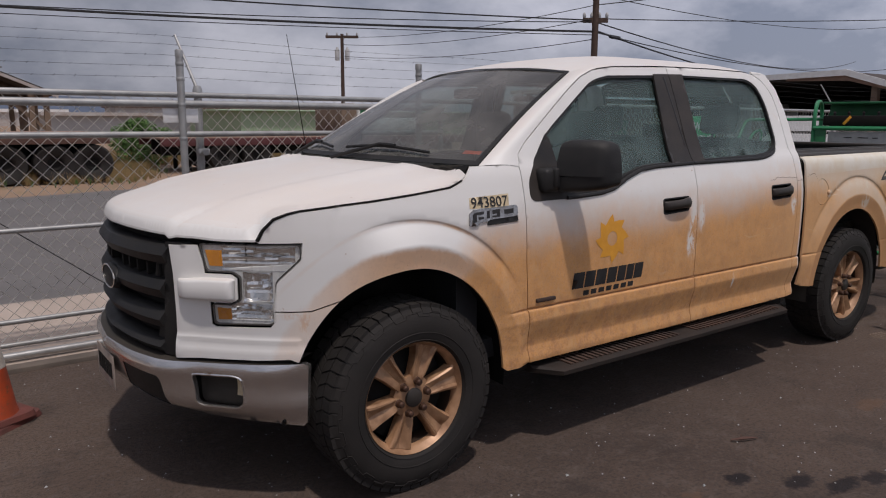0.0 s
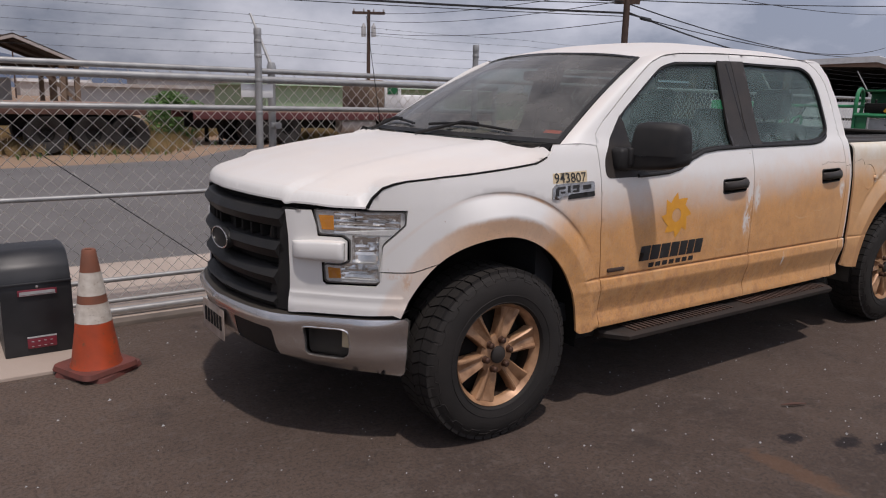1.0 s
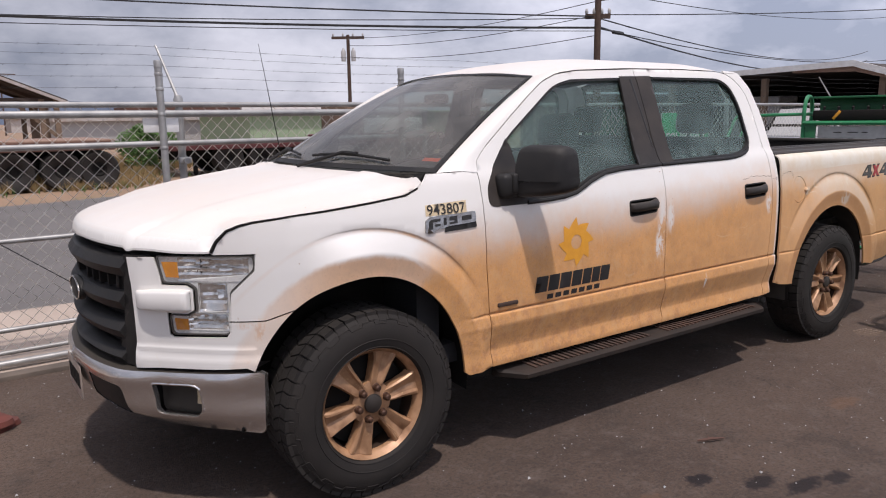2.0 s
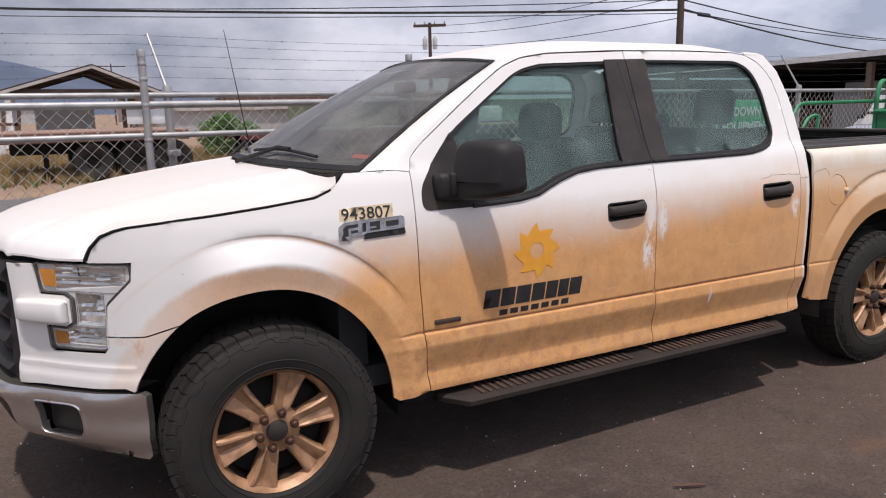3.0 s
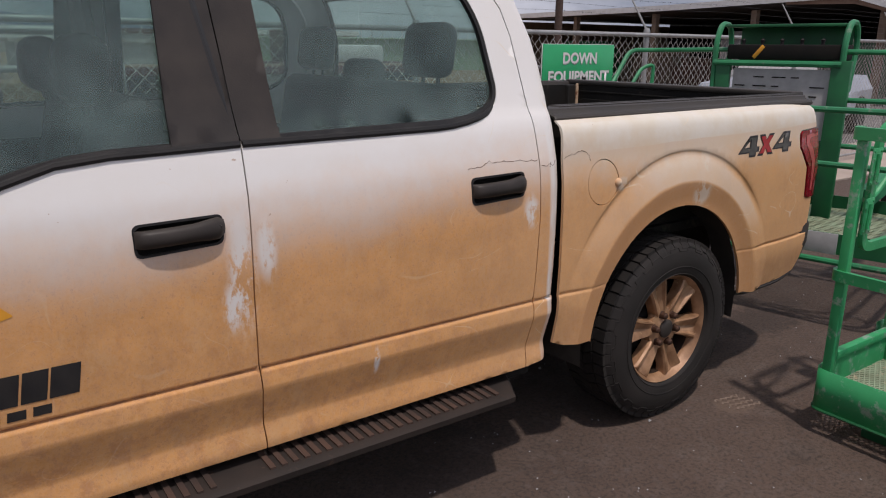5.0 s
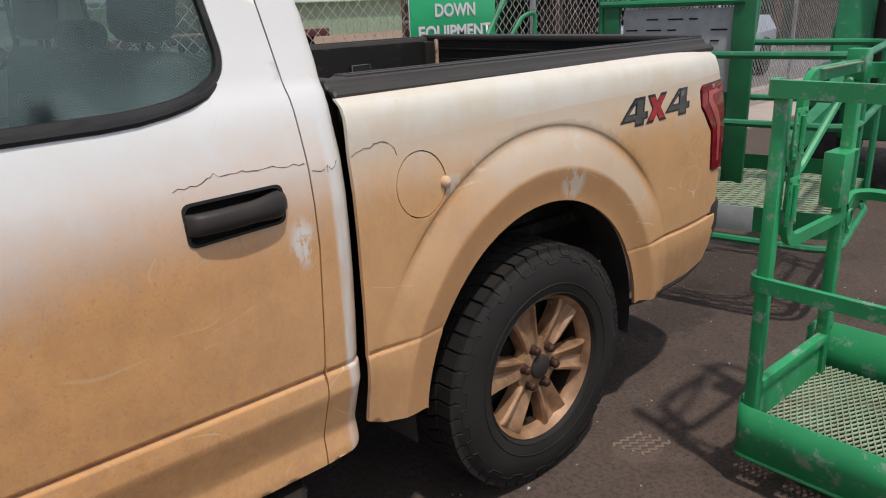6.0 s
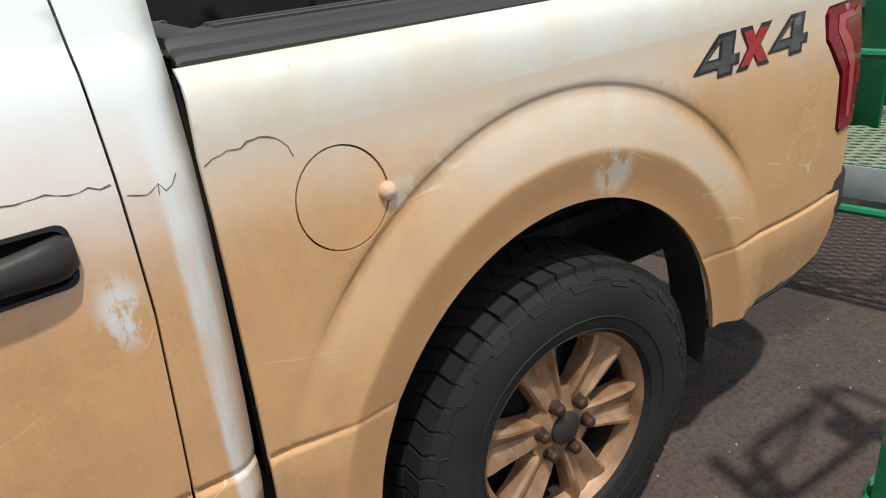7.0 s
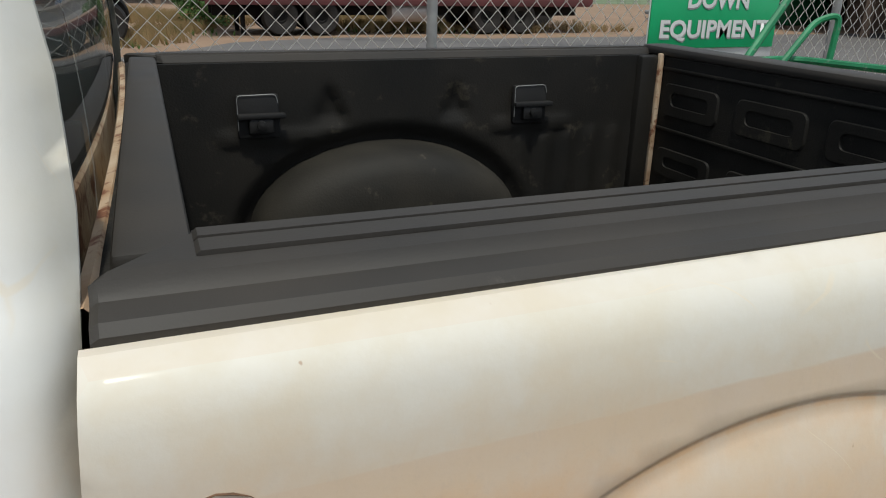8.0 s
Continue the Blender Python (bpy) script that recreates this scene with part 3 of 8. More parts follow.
def soften(poly, corners, n=5):
    """Rounds the corners of an outline: corners maps an index to a radius."""
    out, k = [], len(poly)
    for i, p in enumerate(poly):
        r = corners.get(i, 0) if isinstance(corners, dict) else corners
        if not r:
            out.append(p)
            continue
        b = Vector(p)
        u, v = Vector(poly[i - 1]) - b, Vector(poly[(i + 1) % k]) - b
        q = min(r, u.length * 0.48, v.length * 0.48)
        p0, p1 = b + u.normalized() * q, b + v.normalized() * q
        for j in range(n + 1):
            t = j / n
            out.append(tuple(p0.lerp(b, t).lerp(b.lerp(p1, t), t)))
    return out


def sheet(poly, fn, step=0.03, holes=(), inward=(0, 1, 0), thick=0.012, flip=False, extra=()):
    """A pressed panel: the outline (u, v) with holes, filled with small triangles, laid on the surface fn(u, v) and given a folded edge."""
    from mathutils.geometry import delaunay_2d_cdt
    loops = [dense(poly, step)] + [dense(h, step) for h in holes]
    pts, edges = [], []
    for lp in loops:
        o = len(pts)
        pts += lp
        edges += [(o + i, o + (i + 1) % len(lp)) for i in range(len(lp))]
    ring = np.array(pts)
    lo, hi = ring.min(0), ring.max(0)
    gx, gy = np.meshgrid(np.arange(lo[0] + step / 2, hi[0], step), np.arange(lo[1] + step / 2, hi[1], step))
    grid = np.column_stack([gx.ravel() + 0.25 * step * (np.arange(gx.size) // gx.shape[1] % 2), gy.ravel()])
    ok = inside(loops[0], grid)
    for h in loops[1:]:
        ok &= ~inside(h, grid)
    grid = grid[ok]
    if len(grid):
        near = np.full(len(grid), 9.0)
        for p in ring:
            near = np.minimum(near, np.hypot(grid[:, 0] - p[0], grid[:, 1] - p[1]))
        grid = grid[near > step * 0.55]
    if len(extra):
        # points along creases take the place of grid points beside them
        more = np.array(extra)
        ok = inside(loops[0], more)
        for h in loops[1:]:
            ok &= ~inside(h, more)
        more = more[ok]
        far = np.array([np.hypot(ring[:, 0] - p[0], ring[:, 1] - p[1]).min() for p in more]) if len(more) else np.zeros(0)
        more = more[far > 0.004]
        if len(more) and len(grid):
            grid = grid[np.array([np.hypot(more[:, 0] - p[0], more[:, 1] - p[1]).min() for p in grid]) > step * 0.45]
        grid = np.vstack([grid, more]) if len(grid) else more
    every = [Vector(p) for p in pts] + [Vector(p) for p in grid]
    vs, _, fs, *_ = delaunay_2d_cdt(every, edges, [], 0, 1e-7)
    flat = np.array([tuple(v) for v in vs])
    tri = np.array([f for f in fs if len(f) == 3])
    mid = flat[tri].mean(1)
    keep = inside(loops[0], mid)
    for h in loops[1:]:
        keep &= ~inside(h, mid)
    tri = tri[keep]
    bm = bmesh.new()
    vv = [bm.verts.new(fn(u, v)) for u, v in flat]
    inn = Vector(inward)
    for t in tri:
        a, b, c = (vv[i] for i in t)
        nrm = (b.co - a.co).cross(c.co - a.co)
        bm.faces.new((a, b, c) if (nrm.dot(inn) < 0) != flip else (a, c, b))
    for f in bm.faces:
        f.smooth = True
    if thick:
        rim = [e for e in bm.edges if len(e.link_faces) == 1]
        for e in rim:
            f = e.link_faces[0]
            a, b = e.verts
            order = list(f.verts)
            if order[(order.index(a) + 1) % 3] is not b:
                a, b = b, a
            p0, p1 = bm.verts.new(b.co), bm.verts.new(a.co)
            p2, p3 = bm.verts.new(a.co + inn * thick), bm.verts.new(b.co + inn * thick)
            bm.faces.new((p0, p1, p2, p3))
    for v in [v for v in bm.verts if not v.link_faces]:
        bm.verts.remove(v)
    return bm


def raw(name, bm, mat, parent, label=""):
    """Links a bmesh with its normals and shading as they are."""
    me = bpy.data.meshes.new(name)
    bm.to_mesh(me)
    bm.free()
    me.materials.append(mat)
    ob = new(name, me)
    if parent:
        ob.parent = parent
        base = Vector() if parent.parent else parent.location
        ob.matrix_parent_inverse = Matrix.Translation(-base)
    if label:
        ob["label"] = label
    return ob


def mirrored(bm):
    """The same bmesh on the other side of the vehicle."""
    got = bm.copy()
    for v in got.verts:
        v.co.y = -v.co.y
    bmesh.ops.reverse_faces(got, faces=got.faces)
    return got


def lettering(text, size, fn, shear=0.0, bold=0.0):
    """Text as a thin sheet on the surface fn(u, v), starting at u = v = 0."""
    cu = bpy.data.curves.new("letters", "FONT")
    cu.body, cu.size, cu.shear, cu.offset, cu.resolution_u = text, size, shear, bold, 3
    ob = bpy.data.objects.new("letters", cu)
    scene.collection.objects.link(ob)
    bpy.context.view_layer.update()
    me = bpy.data.meshes.new_from_object(ob.evaluated_get(bpy.context.evaluated_depsgraph_get()))
    bm = bmesh.new()
    bm.from_mesh(me)
    wide = max(v.co.x for v in bm.verts)
    for v in bm.verts:
        v.co = fn(v.co.x, v.co.y, wide)
    bpy.data.objects.remove(ob)
    bpy.data.curves.remove(cu)
    bpy.data.meshes.remove(me)
    return bm


# ---- ground, road, pavement ----
def slab(name, x0, x1, y0, y1, z, mat, label, nx=1, ny=1, wave=0.0, deep=0.3):
    bm = fresh()
    vs = [[bm.verts.new((x0 + (x1 - x0) * i / nx, y0 + (y1 - y0) * j / ny, z + wave * noise.noise((i * 0.37, j * 0.41, z)))) for j in range(ny + 1)] for i in range(nx + 1)]
    for i in range(nx):
        for j in range(ny):
            bm.faces.new((vs[i][j], vs[i + 1][j], vs[i + 1][j + 1], vs[i][j + 1]))
    for e in [e for e in bm.edges if e.is_boundary]:
        a, b = e.verts
        bm.faces.new((a, b, bm.verts.new(b.co - Vector((0, 0, deep))), bm.verts.new(a.co - Vector((0, 0, deep)))))
    return tagged(part(name, bm, mat, None, label), label, "ground", "", "structure")


slab("ground", -2500, 2500, -2500, 2500, -0.07, DIRT, "dry brown dirt ground reaching to the horizon")
slab("pavement_yard", -30, 40, -30, 1.72, 0.0, ASPHALT, "dark stained asphalt yard surface", 60, 30, 0.0)
slab("pavement_walk", -30, 40, 1.74, 3.55, 0.012, CONCRETE, "pale concrete pavement behind the fence")


def road_edge(x):
    """The road's far edge, which swings out into a lay-by."""
    return float(np.interp(x, [-200, -6, 0, 3, 5, 8, 12, 25, 40, 200], [10.4, 12.2, 13.7, 14.4, 17.2, 18.4, 17.6, 18.0, 18.0, 18.0]))


bm = fresh()
rows = []
for x in [-200, -60] + list(np.arange(-20, 41, 1.0)) + [90, 200]:
    e = road_edge(x) + 0.25 * noise.noise((x * 0.7, 2.0, 0))
    rows.append([bm.verts.new((x, y, z)) for y, z in ((3.57, -0.3), (3.57, -0.055), (8.0, -0.04), (e, -0.058), (e + 0.3, -0.12))])
for a, b in zip(rows, rows[1:]):
    for i in range(4):
        bm.faces.new((a[i], a[i + 1], b[i + 1], b[i]))
tagged(part("road", bm, ROAD), "grey asphalt road across the fence", "road", "", "structure")


# ---- the pickup truck ----
WB = 3.683
CREASE = [(x, z) for z in (0.672, 0.680, 0.6838, 0.6872, 0.6915, 0.699) for x in np.arange(0.5, 4.8, 0.009) if not (0.608 < x < 0.625 or abs(x - 1.863) < 0.006 or abs(x - 2.892) < 0.006)] + [(x, z) for z in (0.634, 0.627, 0.508, 0.497, 0.458, 0.44) for x in np.arange(0.5, 4.8, 0.012)]
GROOVES = [(xc + r * math.cos(a), 0.42 + 1.08 * r * math.sin(a)) for xc, g in ((-0.015, 0.668), (WB + 0.017, 0.692)) for r in (g + 0.0055, g + 0.001, g - 0.0035, g - 0.02, 0.62, 0.586, 0.579, 0.570, 0.55, 0.527)
           for a in np.linspace(radians(12), radians(168), 150)]
PZ = [0.40, 0.43, 0.455, 0.497, 0.508, 0.56, 0.627, 0.634, 0.680, 0.6838, 0.6872, 0.6915, 0.80, 1.0, 1.10, 1.18, 1.25, 1.30, 1.335, 1.36, 1.45, 1.60, 1.75, 1.83, 1.87, 1.90]
PY = [0.955, 0.974, 0.973, 0.962, 0.962, 0.976, 0.9958, 0.9958, 0.991, 0.978, 0.975, 0.985, 0.988, 0.986, 0.981, 0.970, 0.951, 0.936, 0.920, 0.902, 0.867, 0.816, 0.764, 0.733, 0.70, 0.64]
NOSE = [(-0.44, 0.8875), (-0.55, 0.805), (-0.66, 0.695), (-0.765, 0.58), (-0.835, 0.47), (-0.892, 0.25), (-0.912, 0.0)]


def smooth_path(pts, n=3):
    for _ in range(n):
        out = [pts[0]]
        for a, b in zip(pts, pts[1:]):
            out += [(a[0] * 0.75 + b[0] * 0.25, a[1] * 0.75 + b[1] * 0.25), (a[0] * 0.25 + b[0] * 0.75, a[1] * 0.25 + b[1] * 0.75)]
        pts = out + [pts[-1]]
    return pts


NOSE = np.array(smooth_path([(-0.30, 0.918)] + NOSE)[2:])
NS = -0.40 - np.concatenate([[0], np.cumsum(np.hypot(*np.diff(NOSE, axis=0).T))])
NS += (NOSE[0][0] + 0.40)
S_END = float(NS[-1])


def step01(t):
    t = min(1.0, max(0.0, t))
    return t * t * (3 - 2 * t)


def half_width(x, z):
    """Half the body's width at height z and station x along its side."""
    y = float(np.interp(z, PZ, PY))
    if x > 3.01 and z < 0.69:
        y = float(np.interp(z, [0.42, 0.50, 0.60, 0.655, 0.680, 0.6838, 0.69], [0.952, 0.968, 0.986, 0.990, 0.989, 0.978, 0.976]))
    if x > 3.01 and z > 1.18:
        y = float(np.interp(z, [1.18, 1.25, 1.285, 1.305, 1.32, 1.36], [0.971, 0.963, 0.953, 0.937, 0.907, 0.86]))
    if x < 0.3:
        y -= 0.14 * ((0.3 - x) / 0.9) ** 1.8
    if x > 4.3:
        y -= 0.05 * ((x - 4.3) / 0.5) ** 2.4
    if 2.965 < x < 3.01:
        y -= 0.035 * ((x - 2.965) / 0.05) ** 2.2
    for xc, groove in ((-0.015, 0.668), (WB + 0.017, 0.692)):
        r = math.hypot(x - xc, (z - 0.42) / 1.08)
        if r < groove + 0.02 and z > 0.36:
            fade = step01((z - 0.80) / 0.16) * (step01((x - NS[0] - 0.01) / 0.27) if x < 0 else 1.0)
            tuck = y - 0.006 * fade * step01((groove + 0.004 - r) / 0.007)
            up = min(1.0, max(0.0, (groove - 0.008 - r) / (groove - 0.585))) ** 0.85 * (step01((x - NS[0] - 0.01) / 0.27) if x < 0 else 1.0)
            y = tuck + (max(1.006, y + 0.012) - tuck) * up * (0.8 + 0.2 * step01((z - 0.66) / 0.14))
            if r < 0.578:
                y -= 0.013 * min(1.0, (0.578 - r) / 0.075) * (step01((x - NS[0] - 0.01) / 0.27) if x < 0 else 1.0)
    return y


def side(x, z):
    return Vector((x, -half_width(x, z), z))


def wrap(s, z, lift=0.0):
    """The body's skin from the door round to the nose: s is x along the side, and runs on round the corner to the middle of the front."""
    if s >= NS[0]:
        return Vector((s, -half_width(s, z) - lift, z))
    x, y = float(np.interp(-s, -NS, NOSE[:, 0])), float(np.interp(-s, -NS, NOSE[:, 1]))
    x2, y2 = float(np.interp(-s + 0.01, -NS, NOSE[:, 0])), float(np.interp(-s + 0.01, -NS, NOSE[:, 1]))
    d = Vector((x2 - x, y2 - y))
    if d.length < 1e-6:
        d = Vector((0, -1))
    d.normalize()
    out = Vector((d.y, -d.x))
    if out.x > 0:
        out = -out
    off = (float(np.interp(z, PZ, PY)) - 0.986) * 0.7 + lift
    return Vector((x + out.x * off, -(y + out.y * off), z))


def arch(xc, r=0.49, a0=0.0, a1=180.0, n=40):
    return [(xc + r * math.cos(radians(a)), 0.42 + 1.08 * r * math.sin(radians(a))) for a in np.linspace(a0, a1, n)]


truck = thing("pickup_truck", (1.9, 0, 0), "white crew-cab pickup truck coated in reddish-brown road dust, parked on asphalt", "pickup truck")


def both(name, bm, mat=PAINT, label=""):
    far = mirrored(bm)
    a = raw(name, bm, mat, truck, label)
    b = raw(name, far, mat, truck, label)
    return a, b


# fender with its wheel arch
HOOD_LINE = [(-0.615, 1.084), (-0.594, 1.124), (-0.552, 1.166), (-0.50, 1.186), (-0.45, 1.197), (-0.33, 1.208), (-0.15, 1.222), (0.03, 1.24), (0.20, 1.26), (0.265, 1.285), (0.305, 1.318), (0.33, 1.345)]
fender = ([(0.599, 1.34), (0.5945, 1.16), (0.5995, 0.90), (0.6134, 0.70), (0.6140, 0.6915), (0.6143, 0.6872), (0.6145, 0.6838), (0.6148, 0.680), (0.6155, 0.67), (0.6445, 0.43)] + [(0.50, 0.42)]
          + [p for p in arch(-0.015, 0.49, 2, 126)] + [(-0.42, 0.818), (-0.56, 0.818), (-0.545, 0.925), (-0.452, 1.012), (-0.444, 1.080), (-0.608, 1.077)] + [(x, z - 0.004) for x, z in HOOD_LINE])
both("fender", sheet(fender, wrap, 0.02, extra=GROOVES + CREASE))
# lower front valance that wraps under the lamp to the grille
low_edge = [p for p in arch(-0.015, 0.49, 127.5, 158, 12)]
valance = [(-0.42, 0.812), low_edge[0]] + low_edge[1:] + [(-0.50, 0.632), (-0.62, 0.625), (-0.85, 0.622), (-0.962, 0.615), (-0.958, 0.80), (-0.964, 0.95), (-0.98, 1.06), (-0.86, 1.063), (-0.838, 1.0), (-0.832, 0.955),
          (-0.725, 0.955), (-0.70, 0.94), (-0.70, 0.86), (-0.725, 0.845), (-0.815, 0.845), (-0.81, 0.757), (-0.795, 0.747), (-0.575, 0.752), (-0.56, 0.77), (-0.56, 0.812)]
valance_fn = lambda s, z: wrap(s, z, 0.006 * step01((0.712 - z) / 0.012) + 0.012 * step01((-0.86 - s) / 0.1))
LEDGE = [(s, z) for z in (0.7135, 0.7065, 0.6995) for s in np.arange(-0.98, -0.46, 0.008)]
both("front_valance", sheet(valance, valance_fn, 0.02, extra=LEDGE, inward=(0.5, 0.8, 0)))
bm = fresh()
rows = []
for s, k in [(-0.962, -0.3), (-0.955, 0.12), (-0.925, 0.80)] + [(q, 1.0) for q in np.linspace(-0.90, -0.735, 8)] + [(-0.722, 0.93), (-0.714, 0.8), (-0.711, 0.55), (-0.711, -0.3)]:
    zt, zb = 0.940 - 0.012 * step01((-0.8 - s) / 0.2), 0.858
    if k != 1.0 and s > -0.73:
        zt, zb = zt - 0.012 * (1 - k), zb + 0.012 * (1 - k)
    rows.append([bm.verts.new(wrap(s, z, d * k)) for d, z in ((-0.03, zt + 0.001), (0.026, zt), (0.034, zt - 0.003), (0.039, zt - 0.011), (0.040, zb + 0.012), (0.036, zb + 0.004), (0.028, zb), (-0.03, zb - 0.001))])
for a, b in zip(rows, rows[1:]):
    for i in range(7):
        bm.faces.new((a[i], a[i + 1], b[i + 1], b[i]))
bm.faces.new(rows[-1])
bm.faces.new(rows[0])
bm2 = mirrored(bm)
part("lamp_bar", bm, PAINT, truck, angle=60)
part("lamp_bar", bm2, PAINT, truck, angle=60)

# hood: rises quickly behind its front lip, rolls over to the fender line
NOSE_X = NOSE[:, 0]


def front_x(y):
    return float(np.interp(-abs(y), -NOSE[:, 1], NOSE_X))


SEAM_LINE = [wrap(s, z) for s, z in HOOD_LINE]


def hood_half(x):
    return float(np.interp(x, [p.x for p in SEAM_LINE], [-p.y for p in SEAM_LINE])) - 0.003


CORNER_Y = -SEAM_LINE[0].y - 0.004


def hood(x, y):
    a = abs(y)
    seam = float(np.interp(x, [p.x for p in SEAM_LINE], [p.z for p in SEAM_LINE]))
    d = max(0.0, x - front_x(min(a, CORNER_Y)))
    # an upright lip that turns over into a nearly flat top, higher above the grille than above the lamps
    rise = float(np.interp(d, [0, 0.006, 0.016, 0.034, 0.065, 0.12, 0.25, 0.45, 0.8, 1.15, 1.4], [0, 0.024, 0.042, 0.056, 0.070, 0.087, 0.122, 0.158, 0.207, 0.246, 0.262]))
    top = 1.108 - 0.022 * step01((a - 0.475) / 0.035) * (1 - step01(d / 0.30)) + rise * (1.0 - 0.05 * (1 - step01(d / 0.6))) - 0.016 * (a / 0.85) ** 2
    edge = hood_half(x)
    if x < -0.3:
        top = max(top, seam + 0.005)
    wide = 0.05 + 0.12 * step01((x - SEAM_LINE[0].x) / 0.12)
    roll = step01((a - (edge - wide)) / wide)
    crease = 0.008 * step01((a - 0.50) / 0.03) * (1 - step01((a - 0.58) / 0.1))
    top += crease
    z = top + (seam + 0.006 - top) * roll
    return Vector((x, y, z))


edge_pts = []
for x in np.linspace(SEAM_LINE[0].x + 0.006, 0.29, 26):
    edge_pts.append((x, -hood_half(x)))
front_pts = [(front_x(y), y) for y in np.linspace(-CORNER_Y, CORNER_Y, 90)]
rear_pts = [(0.335, 0.80), (0.24, 0.55), (0.175, 0.3), (0.15, 0.0), (0.175, -0.3), (0.24, -0.55), (0.335, -0.80)]
hood_poly = [(x, y) for x, y in edge_pts] + rear_pts[::-1] + [(x, -y) for x, y in edge_pts[::-1]] + front_pts[::-1]
LIP = [(front_x(y) + d, y) for d in (0.006, 0.016, 0.034, 0.065, 0.11) for y in np.linspace(0.006 - CORNER_Y, CORNER_Y - 0.006, 84)]
raw("hood", sheet(hood_poly, hood, 0.022, extra=LIP, inward=(0, 0, -1), thick=0.008), PAINT, truck, "white hood with a thin film of dust")

# dark channel under the hood's edge
for sgn in (-1, 1):
    bm = fresh()
    rows = []
    for x, z in run([(p.x, p.z) for p in SEAM_LINE], 0.05):
        h = hood_half(min(x, 0.30))
        rows.append([bm.verts.new((x, sgn * (h - 0.022), z - 0.035)), bm.verts.new((x, sgn * (h - 0.024), z + 0.003)), bm.verts.new((x, sgn * (h - 0.10), z - 0.006))])
    for a, b in zip(rows, rows[1:]):
        bm.faces.new((a[0], a[1], b[1], b[0]))
        bm.faces.new((a[1], a[2], b[2], b[1]))
    part("hood_channel", bm, DARK, truck)
    # thin black bar laid on the seam, standing in for the gap's shadow
    bm = fresh()
    tube(bm, [Vector((p.x, -sgn * (p.y + 0.001), p.z + 0.002)) for s, z in run(HOOD_LINE[:-2], 0.03) for p in [wrap(s, z)]], [max(0.0042, 0.0085 - 0.006 * k / 12) for k in range(len(run(HOOD_LINE[:-2], 0.03)))], 6)
    part("hood_gap_line", bm, DARK, truck, "black bar along the hood edge in place of the gap's shadow")
# cowl under the windshield, wipers
bm = sheet([(0.345, -0.80), (0.43, -0.84), (0.50, -0.84), (0.30, -0.4), (0.27, 0.0), (0.30, 0.4), (0.50, 0.84), (0.43, 0.84), (0.345, 0.80), (0.25, 0.55), (0.185, 0.3), (0.16, 0), (0.185, -0.3), (0.25, -0.55)],
           lambda x, y: Vector((x, y, 1.312 + 0.02 * (x - 0.16) / 0.3 + (0.004 if int(y * 60) % 2 else 0))), 0.02, inward=(0, 0, -1))
raw("cowl", bm, DUSTY_PLASTIC, truck, "dusty black plastic cowl grille")


def screen(u, v):
    """The windshield: u from side to side, v from its foot to the roof."""
    bx, tx = 0.415 - 0.25 * (1 - abs(u) ** 2.2), 1.175 - 0.10 * (1 - u * u)
    by, ty = 0.862 * u, 0.655 * u
    bz, tz = 1.338 + 0.012 * (1 - u * u), 1.782 + 0.035 * (1 - u * u)
    return Vector((bx + (tx - bx) * v, by + (ty - by) * v, bz + (tz - bz) * v + 0.02 * math.sin(v * math.pi)))


def patch(fn, nu, nv, u0=-1, u1=1, v0=0, v1=1):
    bm = fresh()
    g = [[bm.verts.new(fn(u0 + (u1 - u0) * i / nu, v0 + (v1 - v0) * j / nv)) for j in range(nv + 1)] for i in range(nu + 1)]
    for i in range(nu):
        for j in range(nv):
            bm.faces.new((g[i][j], g[i + 1][j], g[i + 1][j + 1], g[i][j + 1])).smooth = True
    return bm


shield = raw("windshield", patch(screen, 24, 12), WINDSHIELD, truck, "dusty grey-tinted windshield")
shield.visible_shadow = False
for name, (u0, u1, v0, v1) in {"windshield_seal": (-1, -0.975, 0, 1), "windshield_seal_b": (0.975, 1, 0, 1), "windshield_seal_c": (-0.975, 0.975, 0.0, 0.035), "windshield_seal_d": (-0.975, 0.975, 0.982, 1)}.items():
    raw("windshield_seal", patch(lambda u, v: screen(u, v) + Vector((-0.004, 0, 0.004)), 20, 8, u0, u1, v0, v1), PLASTIC, truck)
for y0, y1 in ((-0.62, -0.05), (0.1, 0.66)):
    bm = fresh()
    pts = [screen(y0 / 0.86 + (y1 - y0) / 0.86 * t, 0.065 + 0.03 * math.sin(t * 3.0)) + Vector((-0.013, 0, 0.013)) for t in np.linspace(0, 1, 12)]
    tube(bm, pts, 0.0075, 6)
    tube(bm, [screen(y1 / 0.86, 0.0) + Vector((-0.04, 0, 0.0)), pts[6] + Vector((-0.008, 0, 0.01)), pts[4] + Vector((-0.006, 0, 0.008))], 0.009, 6)
    part("wiper", bm, PLASTIC, truck, "black windshield wiper")

# roof and pillars
SEAM = [(0.60, 1.335), (0.615, 1.385), (0.66, 1.43), (0.78, 1.515), (0.90, 1.60), (1.02, 1.682), (1.13, 1.752), (1.24, 1.793), (1.39, 1.815), (1.78, 1.834), (2.25, 1.842), (2.60, 1.839), (2.70, 1.828), (2.78, 1.792), (2.83, 1.745), (2.866, 1.69)]


def seam_at(x):
    z = float(np.interp(x, [p[0] for p in SEAM], [p[1] for p in SEAM]))
    return Vector((x, -float(np.interp(z, PZ, PY)) - 0.002, z))


